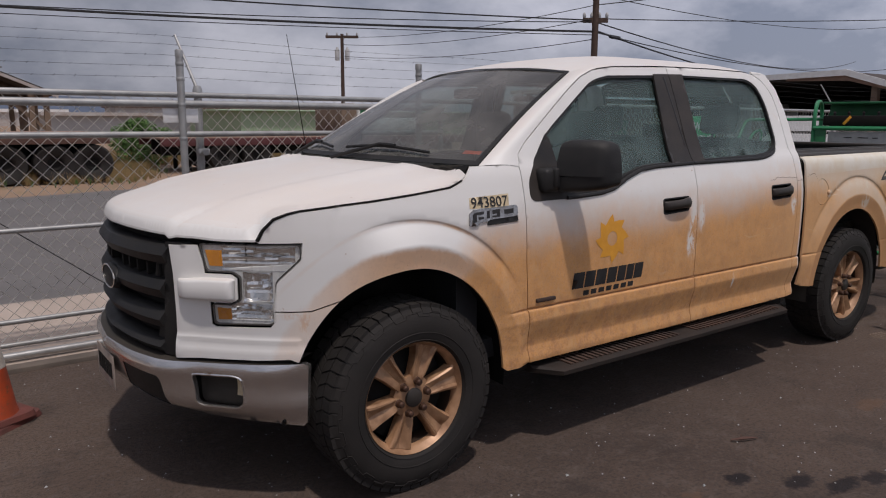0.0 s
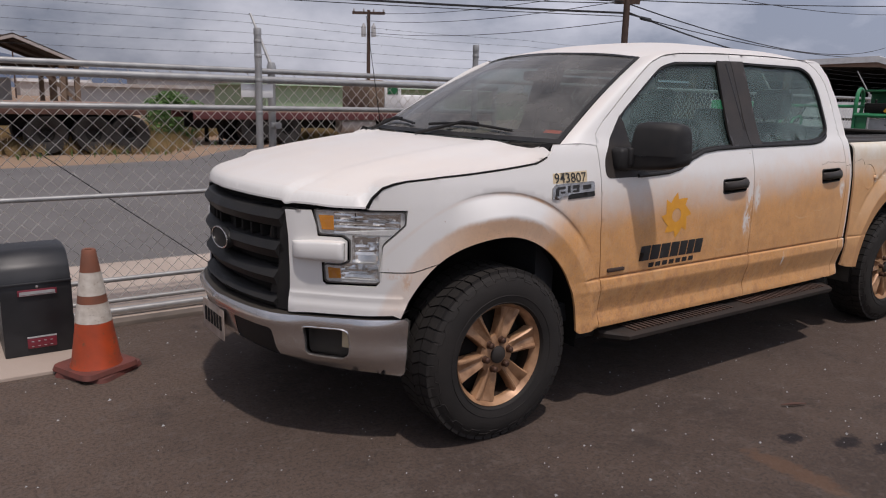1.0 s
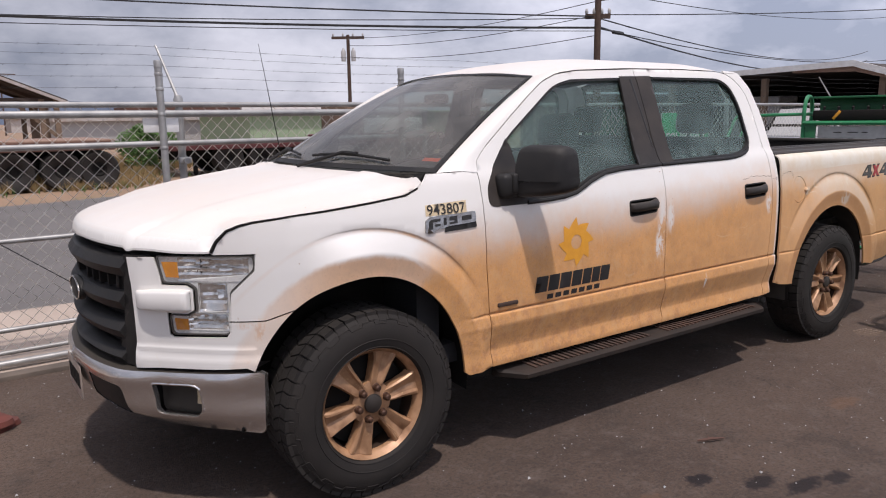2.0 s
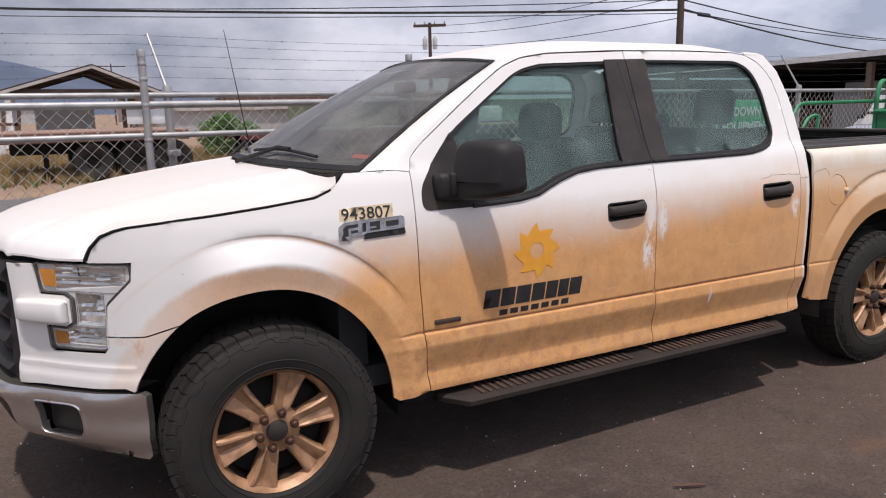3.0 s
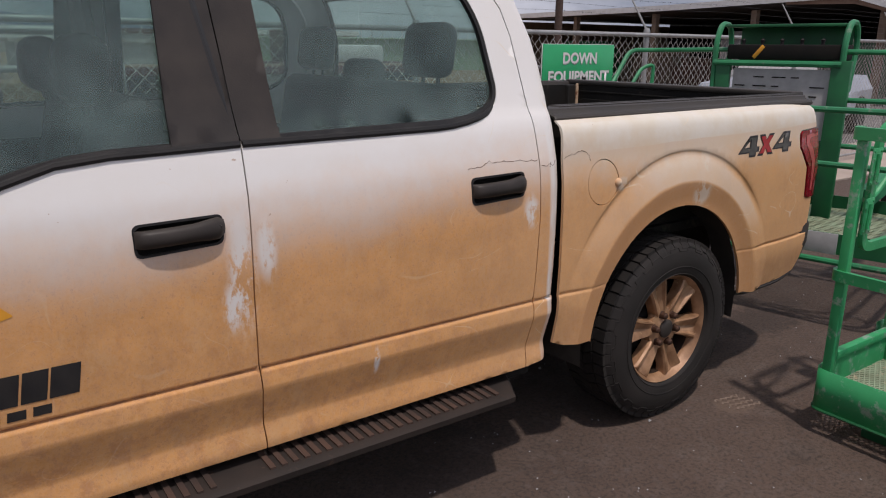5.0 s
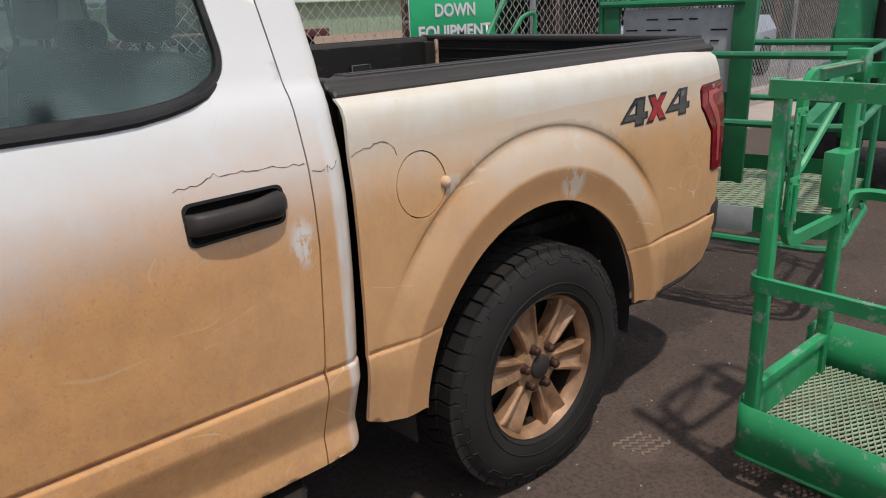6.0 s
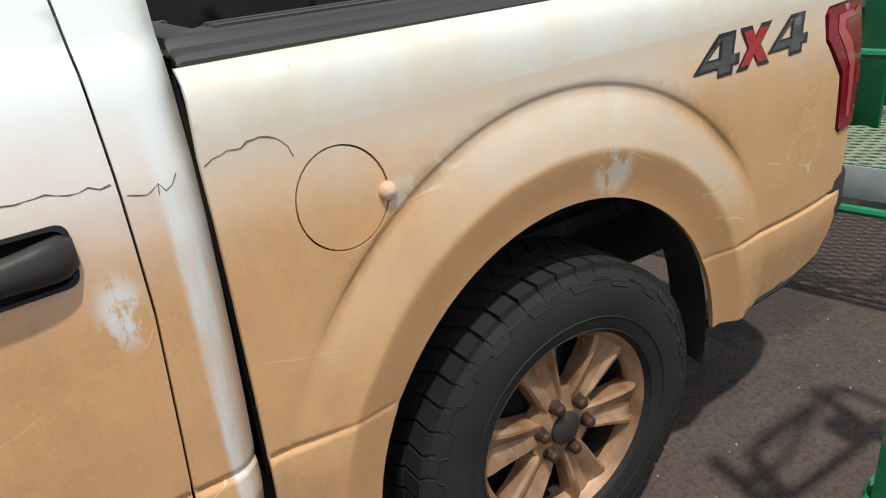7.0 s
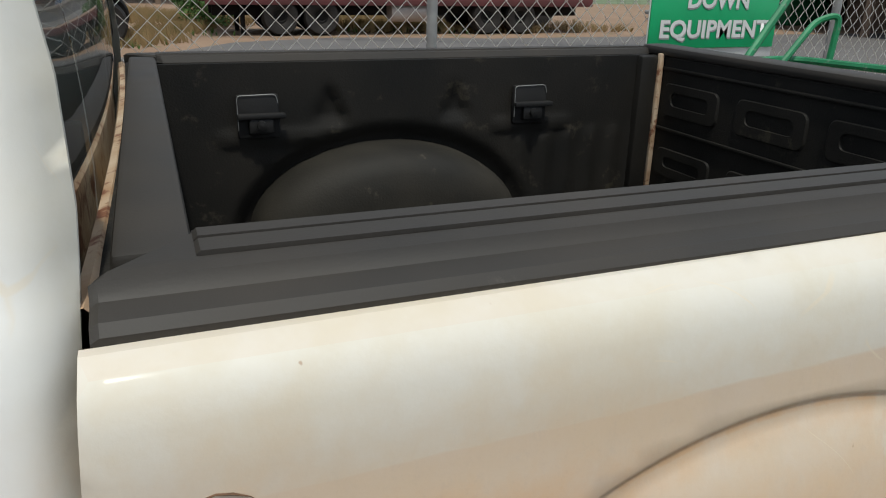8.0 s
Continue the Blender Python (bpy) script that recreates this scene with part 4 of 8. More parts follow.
# A pillar: between the windshield's edge and the door's edge
def pillar(u, v):
    a = screen(-1.0, v)
    x = float(np.interp(v, [0, 0.1, 0.25, 0.5, 0.75, 1.0], [0.60, 0.625, 0.735, 0.93, 1.11, 1.27]))
    b = seam_at(x)
    p = a.lerp(b, u)
    bulge = math.sin(u * math.pi)
    return p + Vector((-0.006, -0.016, 0.008)) * bulge


both("windshield_pillar", patch(pillar, 8, 16, 0, 1, 0, 1), PAINT)


def roof(u, v):
    """v runs from the windshield to the back, u from side to side."""
    t = abs(u)
    x_mid = 1.075 + (2.81 - 1.075) * v
    xe = 1.27 + (2.80 - 1.27) * v
    e = seam_at(min(xe, 2.70))
    ye, ze = -e.y, e.z
    if v < 0.06:
        k = v / 0.06
        xe, ye, ze = 1.175 + (xe - 1.175) * k, 0.655 + (ye - 0.655) * k, 1.782 + (ze - 1.782) * k
    x = x_mid + (xe - x_mid) * t ** 2
    mid = 1.817 + 0.098 * math.sin(min(1, v / 0.42) * math.pi / 2) - 0.05 * step01((v - 0.80) / 0.20) ** 1.5
    z = ze + (mid - ze) * (1 - t ** 3.4)
    return Vector((x, ye * u, z + 0.0))


raw("roof", patch(roof, 36, 40), PAINT, truck, "white cab roof")


# doors
def inset(poly, d):
    """The outline moved inwards by d all round."""
    area = sum(x0 * y1 - x1 * y0 for (x0, y0), (x1, y1) in zip(poly, poly[1:] + poly[:1]))
    out = []
    for i, p in enumerate(poly):
        t = (Vector(poly[(i + 1) % len(poly)]) - Vector(poly[i - 1])).normalized()
        nrm = Vector((-t.y, t.x)) * (1 if area > 0 else -1)
        out.append((p[0] + nrm.x * d, p[1] + nrm.y * d))
    return out


def door(outline, window, name, handle_x):
    x0, x1, z0, z1 = handle_x, handle_x + 0.228, 1.056 + (0.014 if name == "rear_door" else 0.0), 1.141 + (0.020 if name == "rear_door" else 0.0)
    cup = soften([(x0 + 0.002, z0 - 0.004), (x1 - 0.004, z0 + 0.006), (x1, z1), (x0, z1 - 0.004)], 0.020)
    lip_in = [(x + (0.006 if x < (x0 + x1) / 2 else -0.006), z + (0.006 if z < (z0 + z1) / 2 else -0.006)) for x, z in cup]
    ob, far = both(name, sheet(outline, side, 0.025, holes=[window, cup], extra=CREASE), PAINT)
    for sgn, owner in ((1, ob), (-1, far)):
        def hand(bm):
            return bm if sgn == 1 else mirrored(bm)
        g = raw("window_pane", hand(sheet(window, lambda x, z: side(x, z) + Vector((0, 0.022, 0)), 0.05, thick=0)), SIDE_GLASS, owner, "tinted side window glass")
        g.visible_shadow = False
        if name == "front_door" or name == "rear_door":
            ring = window
            inner = inset(ring, 0.013)
            raw("window_seal", hand(sheet(ring, lambda x, z: side(x, z) + Vector((0, 0.004, 0)), 0.03, holes=[inner], thick=0.02)), PLASTIC, owner)
        # a hollow pressed into the skin, a black lip round it and a strap across
        def dish(x, z):
            ex, ez = min(x - x0, x1 - x) / 0.035, min(z - z0, z1 - z) / 0.03
            return side(x, z) + Vector((0, 0.004 + 0.040 * step01(min(ex, ez)), 0))
        raw("handle_cup", hand(sheet(cup, dish, 0.009, thick=0)), PLASTIC, owner, "black recessed handle cup")
        raw("cup_lip", hand(sheet(cup, lambda x, z: side(x, z) + Vector((0, -0.0025, 0)), 0.012, holes=[lip_in], thick=0.008)), PLASTIC, owner)
        bm = fresh()
        rows = []
        for k in range(15):
            u = k / 14
            x = x0 + 0.004 + (x1 - x0 - 0.004) * u
            out = 0.004 + 0.024 * math.sin(math.pi * min(1.0, max(0.0, u * 1.02))) ** 0.35
            zc = z0 + 0.044 + 0.008 * u
            h = 0.0225 + 0.005 * step01((u - 0.62) / 0.25) - 0.008 * step01((u - 0.965) / 0.035)
            row = []
            for dy, dz in ((0.030, -0.7), (0.004, -1.0), (-0.004, -0.75), (-0.008, -0.1), (-0.006, 0.55), (0.0, 0.95), (0.012, 1.0), (0.030, 0.6)):
                p = side(x, zc + dz * h)
                row.append(bm.verts.new((p.x, p.y - out + dy, p.z)))
            rows.append(row)
        for a_, b_ in zip(rows, rows[1:]):
            for i in range(7):
                bm.faces.new((a_[i], a_[i + 1], b_[i + 1], b_[i]))
        bm.faces.new(rows[0])
        bm.faces.new(rows[-1])
        bmesh.ops.recalc_face_normals(bm, faces=bm.faces)
        if name == "front_door":
            lathe(bm, [(0.0, 0.006), (0.006, 0.0055), (0.0075, 0.0)], Matrix.Translation(side(x1 - 0.018, z0 + 0.056) + Vector((0, -0.018, 0))) @ pose(0, 0, 0, 90, 0, 0), 12)
        if sgn == -1:
            for v in bm.verts:
                v.co.y = -v.co.y
        part("handle", bm, PILLAR, owner, "dusty black pull handle", angle=50)
    return ob, far


fd_window = soften([(0.645, 1.187), (0.647, 1.275), (0.69, 1.342), (0.815, 1.477), (1.055, 1.636), (1.21, 1.737), (1.34, 1.765), (1.80, 1.784), (1.83, 1.312), (1.55, 1.304), (1.43, 1.293), (1.32, 1.264), (1.20, 1.213), (1.07, 1.194)],
                   {0: 0.03, 1: 0.05, 2: 0.06, 3: 0.08, 5: 0.1, 7: 0.01, 8: 0.01, 10: 0.06, 12: 0.08})
fd_out = [(0.603, 1.335), (0.62, 1.385), (0.665, 1.427), (0.783, 1.511), (0.903, 1.595), (1.023, 1.677), (1.133, 1.746), (1.243, 1.787), (1.39, 1.809), (1.845, 1.829), (1.860, 1.55), (1.8685, 1.33), (1.8655, 1.15), (1.860, 0.90), (1.861, 0.70), (1.877, 0.425), (0.65, 0.425), (0.62, 0.67), (0.6193, 0.680), (0.6190, 0.6838), (0.6188, 0.6872), (0.6185, 0.6915), (0.6179, 0.70), (0.604, 0.90), (0.599, 1.16)]
rd_window = soften([(1.90, 1.790), (2.62, 1.793), (2.715, 1.748), (2.768, 1.64), (2.786, 1.43), (2.77, 1.385), (2.70, 1.347), (2.58, 1.328), (1.93, 1.319)], {1: 0.06, 2: 0.05, 3: 0.08, 4: 0.05, 5: 0.04, 6: 0.05, 7: 0.06})
rd_out = [(1.849, 1.829), (2.25, 1.836), (2.60, 1.833), (2.70, 1.821), (2.775, 1.788), (2.825, 1.743), (2.862, 1.69), (2.885, 1.60), (2.898, 1.45), (2.904, 1.33), (2.906, 1.20), (2.906, 1.0), (2.890, 0.71), (2.877, 0.43), (1.881, 0.425), (1.865, 0.70), (1.864, 0.90), (1.8695, 1.15), (1.8725, 1.33), (1.864, 1.55)]
front_door, front_door_far = door(fd_out, fd_window, "front_door", 1.566)
rear_door, rear_door_far = door(rd_out, rd_window, "rear_door", 2.608)
# black posts between the windows
for poly, owner, far in (([(1.716, 1.788), (1.8465, 1.792), (1.8595, 1.55), (1.8685, 1.312), (1.692, 1.306)], front_door, front_door_far), ([(1.8505, 1.792), (1.974, 1.796), (1.986, 1.32), (1.8725, 1.312), (1.8635, 1.55)], rear_door, rear_door_far)):
    bm = sheet(poly, lambda x, z: side(x, z) + Vector((0, -0.003, 0)), 0.04)
    raw("pillar_trim", mirrored(bm), PILLAR, far)
    raw("pillar_trim", bm, PILLAR, owner, "dusty black pillar trim")
# belt moulding
for pts, owner, far in (([(0.862, 1.178), (1.0, 1.182), (1.10, 1.187), (1.19, 1.202), (1.31, 1.252), (1.42, 1.285), (1.54, 1.297), (1.867, 1.306)], front_door, front_door_far), ([(1.874, 1.306), (2.5, 1.313), (2.57, 1.317), (2.63, 1.326), (2.68, 1.337), (2.72, 1.350), (2.75, 1.366), (2.771, 1.385), (2.784, 1.41), (2.787, 1.45)], rear_door, rear_door_far)):
    bm = fresh()
    way = run(pts, 0.02)
    tube(bm, [side(x, z + 0.005) + Vector((0, -0.001 + 0.012 * step01((x - 2.72) / 0.06), 0)) for x, z in way], [0.0105 - 0.006 * step01((x - 2.70) / 0.08) for x, z in way], 8)
    bm2 = mirrored(bm)
    part("belt_moulding", bm2, PLASTIC, far)
    part("belt_moulding", bm, PLASTIC, owner)
# small slot at the foot of the front door
bm = fresh()
box(bm, 0.664, 0.785, -0.997, -0.98, 0.712, 0.731, 0.005)
part("trim_badge", bm, STEP, front_door, "small dust-brown trim badge")

# cab corner behind the rear door
corner = [(2.70, 1.826), (2.779, 1.792), (2.829, 1.747), (2.866, 1.694), (2.889, 1.602), (2.902, 1.451), (2.908, 1.33), (2.910, 1.20), (2.910, 1.0), (2.894, 0.71), (2.881, 0.43), (2.995, 0.44), (3.005, 0.70), (3.012, 0.95), (3.02, 1.20), (3.032, 1.40), (3.028, 1.50), (3.012, 1.60), (2.972, 1.725), (2.925, 1.785), (2.87, 1.82), (2.80, 1.838), (2.70, 1.842)]


def cab_skin(x, z):
    """Rounds off towards the back of the cab, more so higher up."""
    y = float(np.interp(z, PZ, PY))
    rear = float(np.interp(z, [0.44, 0.95, 1.2, 1.4, 1.5, 1.6, 1.74, 1.83], [2.995, 3.012, 3.02, 3.032, 3.028, 3.012, 2.965, 2.885]))
    q = max(0.0, (x - rear + 0.05) / 0.05)
    return Vector((x, -(y - float(np.interp(z, [0.9, 1.2, 1.35], [0.03, 0.04, 0.06])) * q ** 2.2), z))


both("cab_corner", sheet(corner, cab_skin, 0.014, extra=CREASE), PAINT)
# back of the cab with its window
bx = lambda z: float(np.interp(z, [0.4, 0.9, 1.2, 1.35, 1.42, 1.5, 1.6, 1.74, 1.83, 1.87], [2.975, 2.99, 2.996, 2.998, 3.012, 3.01, 2.992, 2.935, 2.865, 2.795]))
by = lambda z: float(np.interp(z, PZ, PY)) - 0.05
back_poly = [(-0.87, 0.45), (-0.86, 1.2), (-0.765, 1.40), (-0.66, 1.80), (-0.4, 1.87), (0.4, 1.87), (0.66, 1.80), (0.765, 1.40), (0.86, 1.2), (0.87, 0.45)]
back_win = soften([(-0.845, 1.21), (-0.75, 1.40), (-0.645, 1.775), (0.645, 1.775), (0.75, 1.40), (0.845, 1.21)], 0.03)
raw("cab_back", sheet(back_poly, lambda y, z: Vector((bx(z) + 0.03 * (1 - (y / 0.88) ** 2), y, z)), 0.05, holes=[back_win], inward=(-1, 0, 0)), PILLAR, truck, "dark-framed cab rear wall")
g = raw("rear_window", sheet(back_win, lambda y, z: Vector((bx(z) + 0.03 * (1 - (y / 0.88) ** 2) - 0.004, y, z)), 0.08, inward=(-1, 0, 0), thick=0), REAR_GLASS, truck, "tinted rear cab window")
g.visible_shadow = False

# box sides
bed = ([(3.027, 1.315), (3.019, 1.2), (3.018, 0.72), (3.016, 0.49), (3.06, 0.475), (3.205, 0.462)] + arch(WB + 0.005, 0.487, 176, 6)
       + [(4.20, 0.478), (4.26, 0.466), (4.55, 0.472), (4.70, 0.49), (4.748, 0.55), (4.765, 0.70), (4.77, 0.862), (4.685, 0.862), (4.665, 0.875), (4.655, 1.02), (4.61, 1.07), (4.565, 1.12), (4.562, 1.18), (4.58, 1.20), (4.762, 1.205), (4.74, 1.29), (4.705, 1.325)])
TOP = [(x, z) for z in (1.18, 1.215, 1.25, 1.268, 1.285, 1.295, 1.305, 1.312) for x in np.arange(3.034, 4.70, 0.012)]
fuel = [(3.222 + 0.082 * math.cos(a), 1.086 + 0.086 * math.sin(a)) for a in np.linspace(0, math.tau, 36, endpoint=False)]
bed_near = raw("box_side", sheet(bed, side, 0.02, holes=[fuel], extra=GROOVES + CREASE + TOP), PAINT, truck, "dust-caked box side with scratches")
raw("box_side", mirrored(sheet(bed, side, 0.025, extra=GROOVES)), PAINT, truck)
flap = [(3.222 + 0.0788 * math.cos(a), 1.086 + 0.0828 * math.sin(a)) for a in np.linspace(0, math.tau, 36, endpoint=False)]
fl = raw("fuel_flap", sheet(flap, lambda x, z: side(x, z) + Vector((0, 0.0015, 0)), 0.02), PAINT, bed_near, "round fuel filler flap")
bm = fresh()
lathe(bm, [(0.0, 0.014), (0.009, 0.012), (0.015, 0.006), (0.017, -0.004)], Matrix.Translation(side(3.30, 1.079)) @ pose(0, 0, 0, 90, 0, 0), 16)
part("flap_bump", bm, PAINT, fl)
# tail lamps
lamp = [(4.572, 1.185), (4.57, 1.125), (4.615, 1.078), (4.663, 1.03), (4.672, 0.88), (4.69, 0.868), (4.775, 0.868), (4.79, 1.0), (4.772, 1.198), (4.59, 1.195)]
for sgn in (1, -1):
    bm = sheet(lamp, lambda x, z: side(x, z) + Vector((0, -0.006, 0)), 0.02, thick=0.02)
    tl = raw("tail_lamp", bm if sgn == 1 else mirrored(bm), RED_LENS, truck, "red tail lamp")
    inner = [(4.625, 1.175), (4.62, 1.135), (4.665, 1.085), (4.70, 1.04), (4.71, 0.90), (4.735, 0.90), (4.735, 1.05), (4.705, 1.10), (4.66, 1.14), (4.665, 1.16), (4.765, 1.165), (4.763, 1.182)]
    bm = sheet(inner, lambda x, z: side(x, z) + Vector((0, -0.0075, 0)), 0.02, thick=0)
    raw("lamp_stripe", bm if sgn == 1 else mirrored(bm), PALE_RED, tl, "paler red light bar")


def shrunk(poly, d):
    cx, cz = sum(p[0] for p in poly) / len(poly), sum(p[1] for p in poly) / len(poly)
    return [(x + (cx - x) * d, z + (cz - z) * d) for x, z in poly]


# tailgate, box interior
bm = fresh()
box(bm, 4.765, 4.82, -0.80, 0.80, 0.72, 1.33, 0.02)
part("tailgate", bm, PAINT, truck, "closed white tailgate")
bm = fresh()
box(bm, 4.735, 4.835, -0.80, 0.80, 1.335, 1.365, 0.01)
box(bm, 4.75, 4.825, -0.79, 0.79, 1.318, 1.338)
part("tailgate_cap", bm, DUSTY_PLASTIC, truck, "black plastic tailgate cap")
bm = fresh()
box(bm, 4.745, 4.764, -0.78, 0.78, 0.80, 1.33)
gate_liner = part("tailgate_liner", bm, LINER, truck, "black pressed tailgate liner")
for z in (1.093, 1.295):
    part("liner_rib", box(fresh(), 4.738, 4.748, -0.78, 0.78, z - 0.005, z + 0.005, 0.002), LINER, gate_liner)
for z0, z1 in ((1.14, 1.25), (0.93, 1.03)):
    for y in (-0.52, -0.17, 0.17, 0.52):
        # each pressing: a raised rim round a shallow long hollow
        bm = fresh()
        rim = soften([(y - 0.14, z0), (y + 0.14, z0), (y + 0.14, z1), (y - 0.14, z1)], 0.03)
        hole = soften([(y - 0.09, z0 + 0.035), (y + 0.09, z0 + 0.035), (y + 0.09, z1 - 0.03), (y - 0.09, z1 - 0.03)], 0.025)
        rings = [[bm.verts.new((x, p, q)) for p, q in loop] for x, loop in ((4.747, rim), (4.739, shrunk(rim, 0.06)), (4.739, shrunk(hole, -0.04)), (4.746, hole))]
        for a, b in zip(rings, rings[1:]):
            for i in range(len(rim)):
                bm.faces.new((a[i], a[(i + 1) % len(rim)], b[(i + 1) % len(rim)], b[i]))
        part("pressing", bm, LINER, gate_liner)
bm = fresh()
box(bm, 3.06, 4.76, -0.78, 0.78, 0.76, 0.80)
for y in np.linspace(-0.7, 0.7, 15):
    box(bm, 3.08, 4.75, y - 0.025, y + 0.025, 0.798, 0.812, 0.005)
tagged(part("box_floor", bm, LINER, truck, "ribbed black box floor liner"), kind="stuff")
bm = fresh()
box(bm, 3.035, 3.075, -0.86, 0.86, 0.55, 1.33, 0.01)
front_panel = part("box_front", bm, LINER, truck, "black box front panel")
for y in np.linspace(-0.65, 0.65, 7):
    part("panel_rib", box(fresh(), 3.072, 3.085, y - 0.06, y + 0.06, 0.85, 1.27, 0.006), LINER, front_panel)
bm = fresh()
box(bm, 3.048, 3.118, -0.80, 0.80, 1.31, 1.349, 0.008)
part("front_rail_cap", bm, DUSTY_PLASTIC, truck, "black plastic rail cap across the box front")
for sgn in (1, -1):
    # inner wall pressed with a step over the wheel house and two tapered ribs
    def liner(x, z):
        d = 0.0
        r = math.hypot((x - 3.77) / 0.40, (z - 0.80) / 0.27)
        d -= 0.03 * step01((1.26 - r) / 0.12)
        for xc in (3.59, 3.99):
            w = 0.065 * max(0.0, (1.29 - z) / 0.14)
            d -= 0.018 * step01((w - abs(x - xc)) / 0.02) if 1.15 < z else 0
        d += 0.02 * step01((0.012 - abs(z - 1.115)) / 0.01) * (1 if abs(x - 3.40) < 0.14 or abs(x - 4.27) < 0.14 else 0)
        d += 0.01 * step01((abs((x - 4.5) % 0.09 - 0.045) - 0.02) / 0.01) if x > 4.2 and z < 1.08 else 0
        return Vector((x, -(0.715 - d), z))
    bm = sheet([(3.06, 0.78), (4.755, 0.78), (4.755, 1.335), (3.06, 1.335)], liner, 0.022, inward=(0, -1, 0), thick=0.01)
    wall = raw("box_liner", bm if sgn == 1 else mirrored(bm), LINER, truck, "scuffed black box side liner")
    bm = fresh()
    cols = []
    for i in range(25):
        a = math.pi * i / 24
        row = []
        for y, k in ((0.745, 1.0), (0.68, 1.0), (0.63, 0.99), (0.59, 0.955), (0.56, 0.89), (0.54, 0.78), (0.525, 0.6), (0.52, 0.3), (0.518, 0.0)):
            row.append(bm.verts.new((3.76 - 0.43 * k * math.cos(a), -sgn * y, 0.80 + 0.29 * k * math.sin(a) ** 0.9)))
        cols.append(row)
    for a, b in zip(cols, cols[1:]):
        for i in range(8):
            q = (a[i], a[i + 1], b[i + 1], b[i])
            if len({tuple(v.co) for v in q}) == 4:
                bm.faces.new(q)
    bmesh.ops.remove_doubles(bm, verts=bm.verts, dist=1e-5)
    part("wheel_house", bm, DUSTY_LINER, truck, "rounded black wheel housing in the box")
    bm = fresh()
    prof = [(-0.893, 1.308), (-0.904, 1.312), (-0.905, 1.322), (-0.897, 1.331), (-0.872, 1.337), (-0.866, 1.343), (-0.862, 1.351), (-0.852, 1.354), (-0.8385, 1.354), (-0.838, 1.347), (-0.8352, 1.347), (-0.8347, 1.3575), (-0.802, 1.3575), (-0.8015, 1.347), (-0.7987, 1.347), (-0.7982, 1.3585), (-0.775, 1.3585), (-0.774, 1.354), (-0.762, 1.352), (-0.755, 1.335), (-0.755, 1.28)]
    rows = []
    for x in (3.035, 3.042, 3.118, 3.122, 3.9, 4.70, 4.735):
        rows.append([bm.verts.new((x + (0.0 if x > 3.1 else 0.9 * max(0.0, y + 0.86)), sgn * y, (1.354 if -0.85 < y < -0.7735 else z) - (0.004 if x in (3.035, 4.735) else 0) if x < 3.12 else z)) for y, z in prof])
    for a, b in zip(rows, rows[1:]):
        for i in range(len(prof) - 1):
            bm.faces.new((a[i], a[i + 1], b[i + 1], b[i]))
    bm.faces.new(rows[0])
    bm.faces.new(rows[-1])
    part("rail_cap", bm, DUSTY_PLASTIC, truck, "grooved black plastic box rail cap", angle=20)
    for x in (3.375, 4.245):
        bm = fresh()
        box(bm, x - 0.06, x + 0.06, -0.712, -0.69, 1.125, 1.25, 0.008)
        box(bm, x - 0.06, x + 0.075, -0.695, -0.672, 1.182, 1.198, 0.004)
        box(bm, x - 0.03, x + 0.04, -0.695, -0.676, 1.14, 1.183, 0.006)
        lathe(bm, [(0.0, 0.012), (0.013, 0.01), (0.014, 0.0)], Matrix.Translation((x + 0.005, -0.676, 1.165)) @ pose(0, 0, 0, -90, 0, 0), 10)
        if sgn == -1:
            for v in bm.verts:
                v.co.y = -v.co.y
        part("tie_down", bm, PLASTIC, truck, "black tie-down plate")
        bm = fresh()
        tube(bm, bend([(x - 0.058, -sgn * 0.688, 1.15), (x - 0.058, -sgn * 0.688, 1.248), (x + 0.05, -sgn * 0.688, 1.25), (x + 0.056, -sgn * 0.688, 1.225)], 0.012), 0.0014, 5)
        part("tie_down_edge", bm, GALV, truck)
# post in the box's rear corner
for sgn in (-1, 1):
    bm = fresh()
    box(bm, 4.66, 4.735, sgn * 0.735 - 0.05, sgn * 0.735 + 0.05, 0.80, 1.335, 0.012)
    part("box_post", bm, LINER, truck)
    bm = fresh()
    box(bm, 4.724, 4.742, sgn * 0.682 - 0.008, sgn * 0.682 + 0.008, 0.82, 1.342, 0.003)
    part("box_edge", bm, RUST_PAINT, truck, "rust-stained painted box edge")

# dark inner body: arches, sills, floor and frame
for xc in (0.0, WB):
    for sgn in (-1, 1):
        bm = fresh()
        rows = []
        for a in np.linspace(-8, 188, 24):
            c, s_ = math.cos(radians(a)), math.sin(radians(a))
            wy = min(0.97, half_width(xc + 0.5 * c, max(0.46, 0.42 + 0.54 * s_)) - 0.03) if xc + 0.5 * c > -0.42 else 0.80
            deep = 0.58 + (0.24 * step01((78 - a) / 40) if xc > 1 else 0.0)
            rows.append([bm.verts.new((xc + 0.505 * c, sgn * wy, 0.42 + 0.545 * s_)), bm.verts.new((xc + 0.53 * c, sgn * deep, 0.42 + 0.57 * s_)), bm.verts.new((xc, sgn * 0.56, 0.45)), a])
        for a, b in zip(rows, rows[1:]):
            bm.faces.new((a[0], a[1], b[1], b[0]))
            if xc < 1 or a[3] > 98:
                bm.faces.new((a[1], a[2], b[1]))
        bmesh.ops.remove_doubles(bm, verts=bm.verts, dist=1e-4)
        part("wheel_liner", bm, WELL if xc > 1 else DARK, truck, "dusty wheel arch liner" if xc > 1 else "")
bm = fresh()
box(bm, 0.55, 2.96, -0.90, 0.90, 0.36, 0.46)
box(bm, -0.75, 4.70, -0.45, -0.33, 0.38, 0.52)
box(bm, -0.75, 4.70, 0.33, 0.45, 0.38, 0.52)
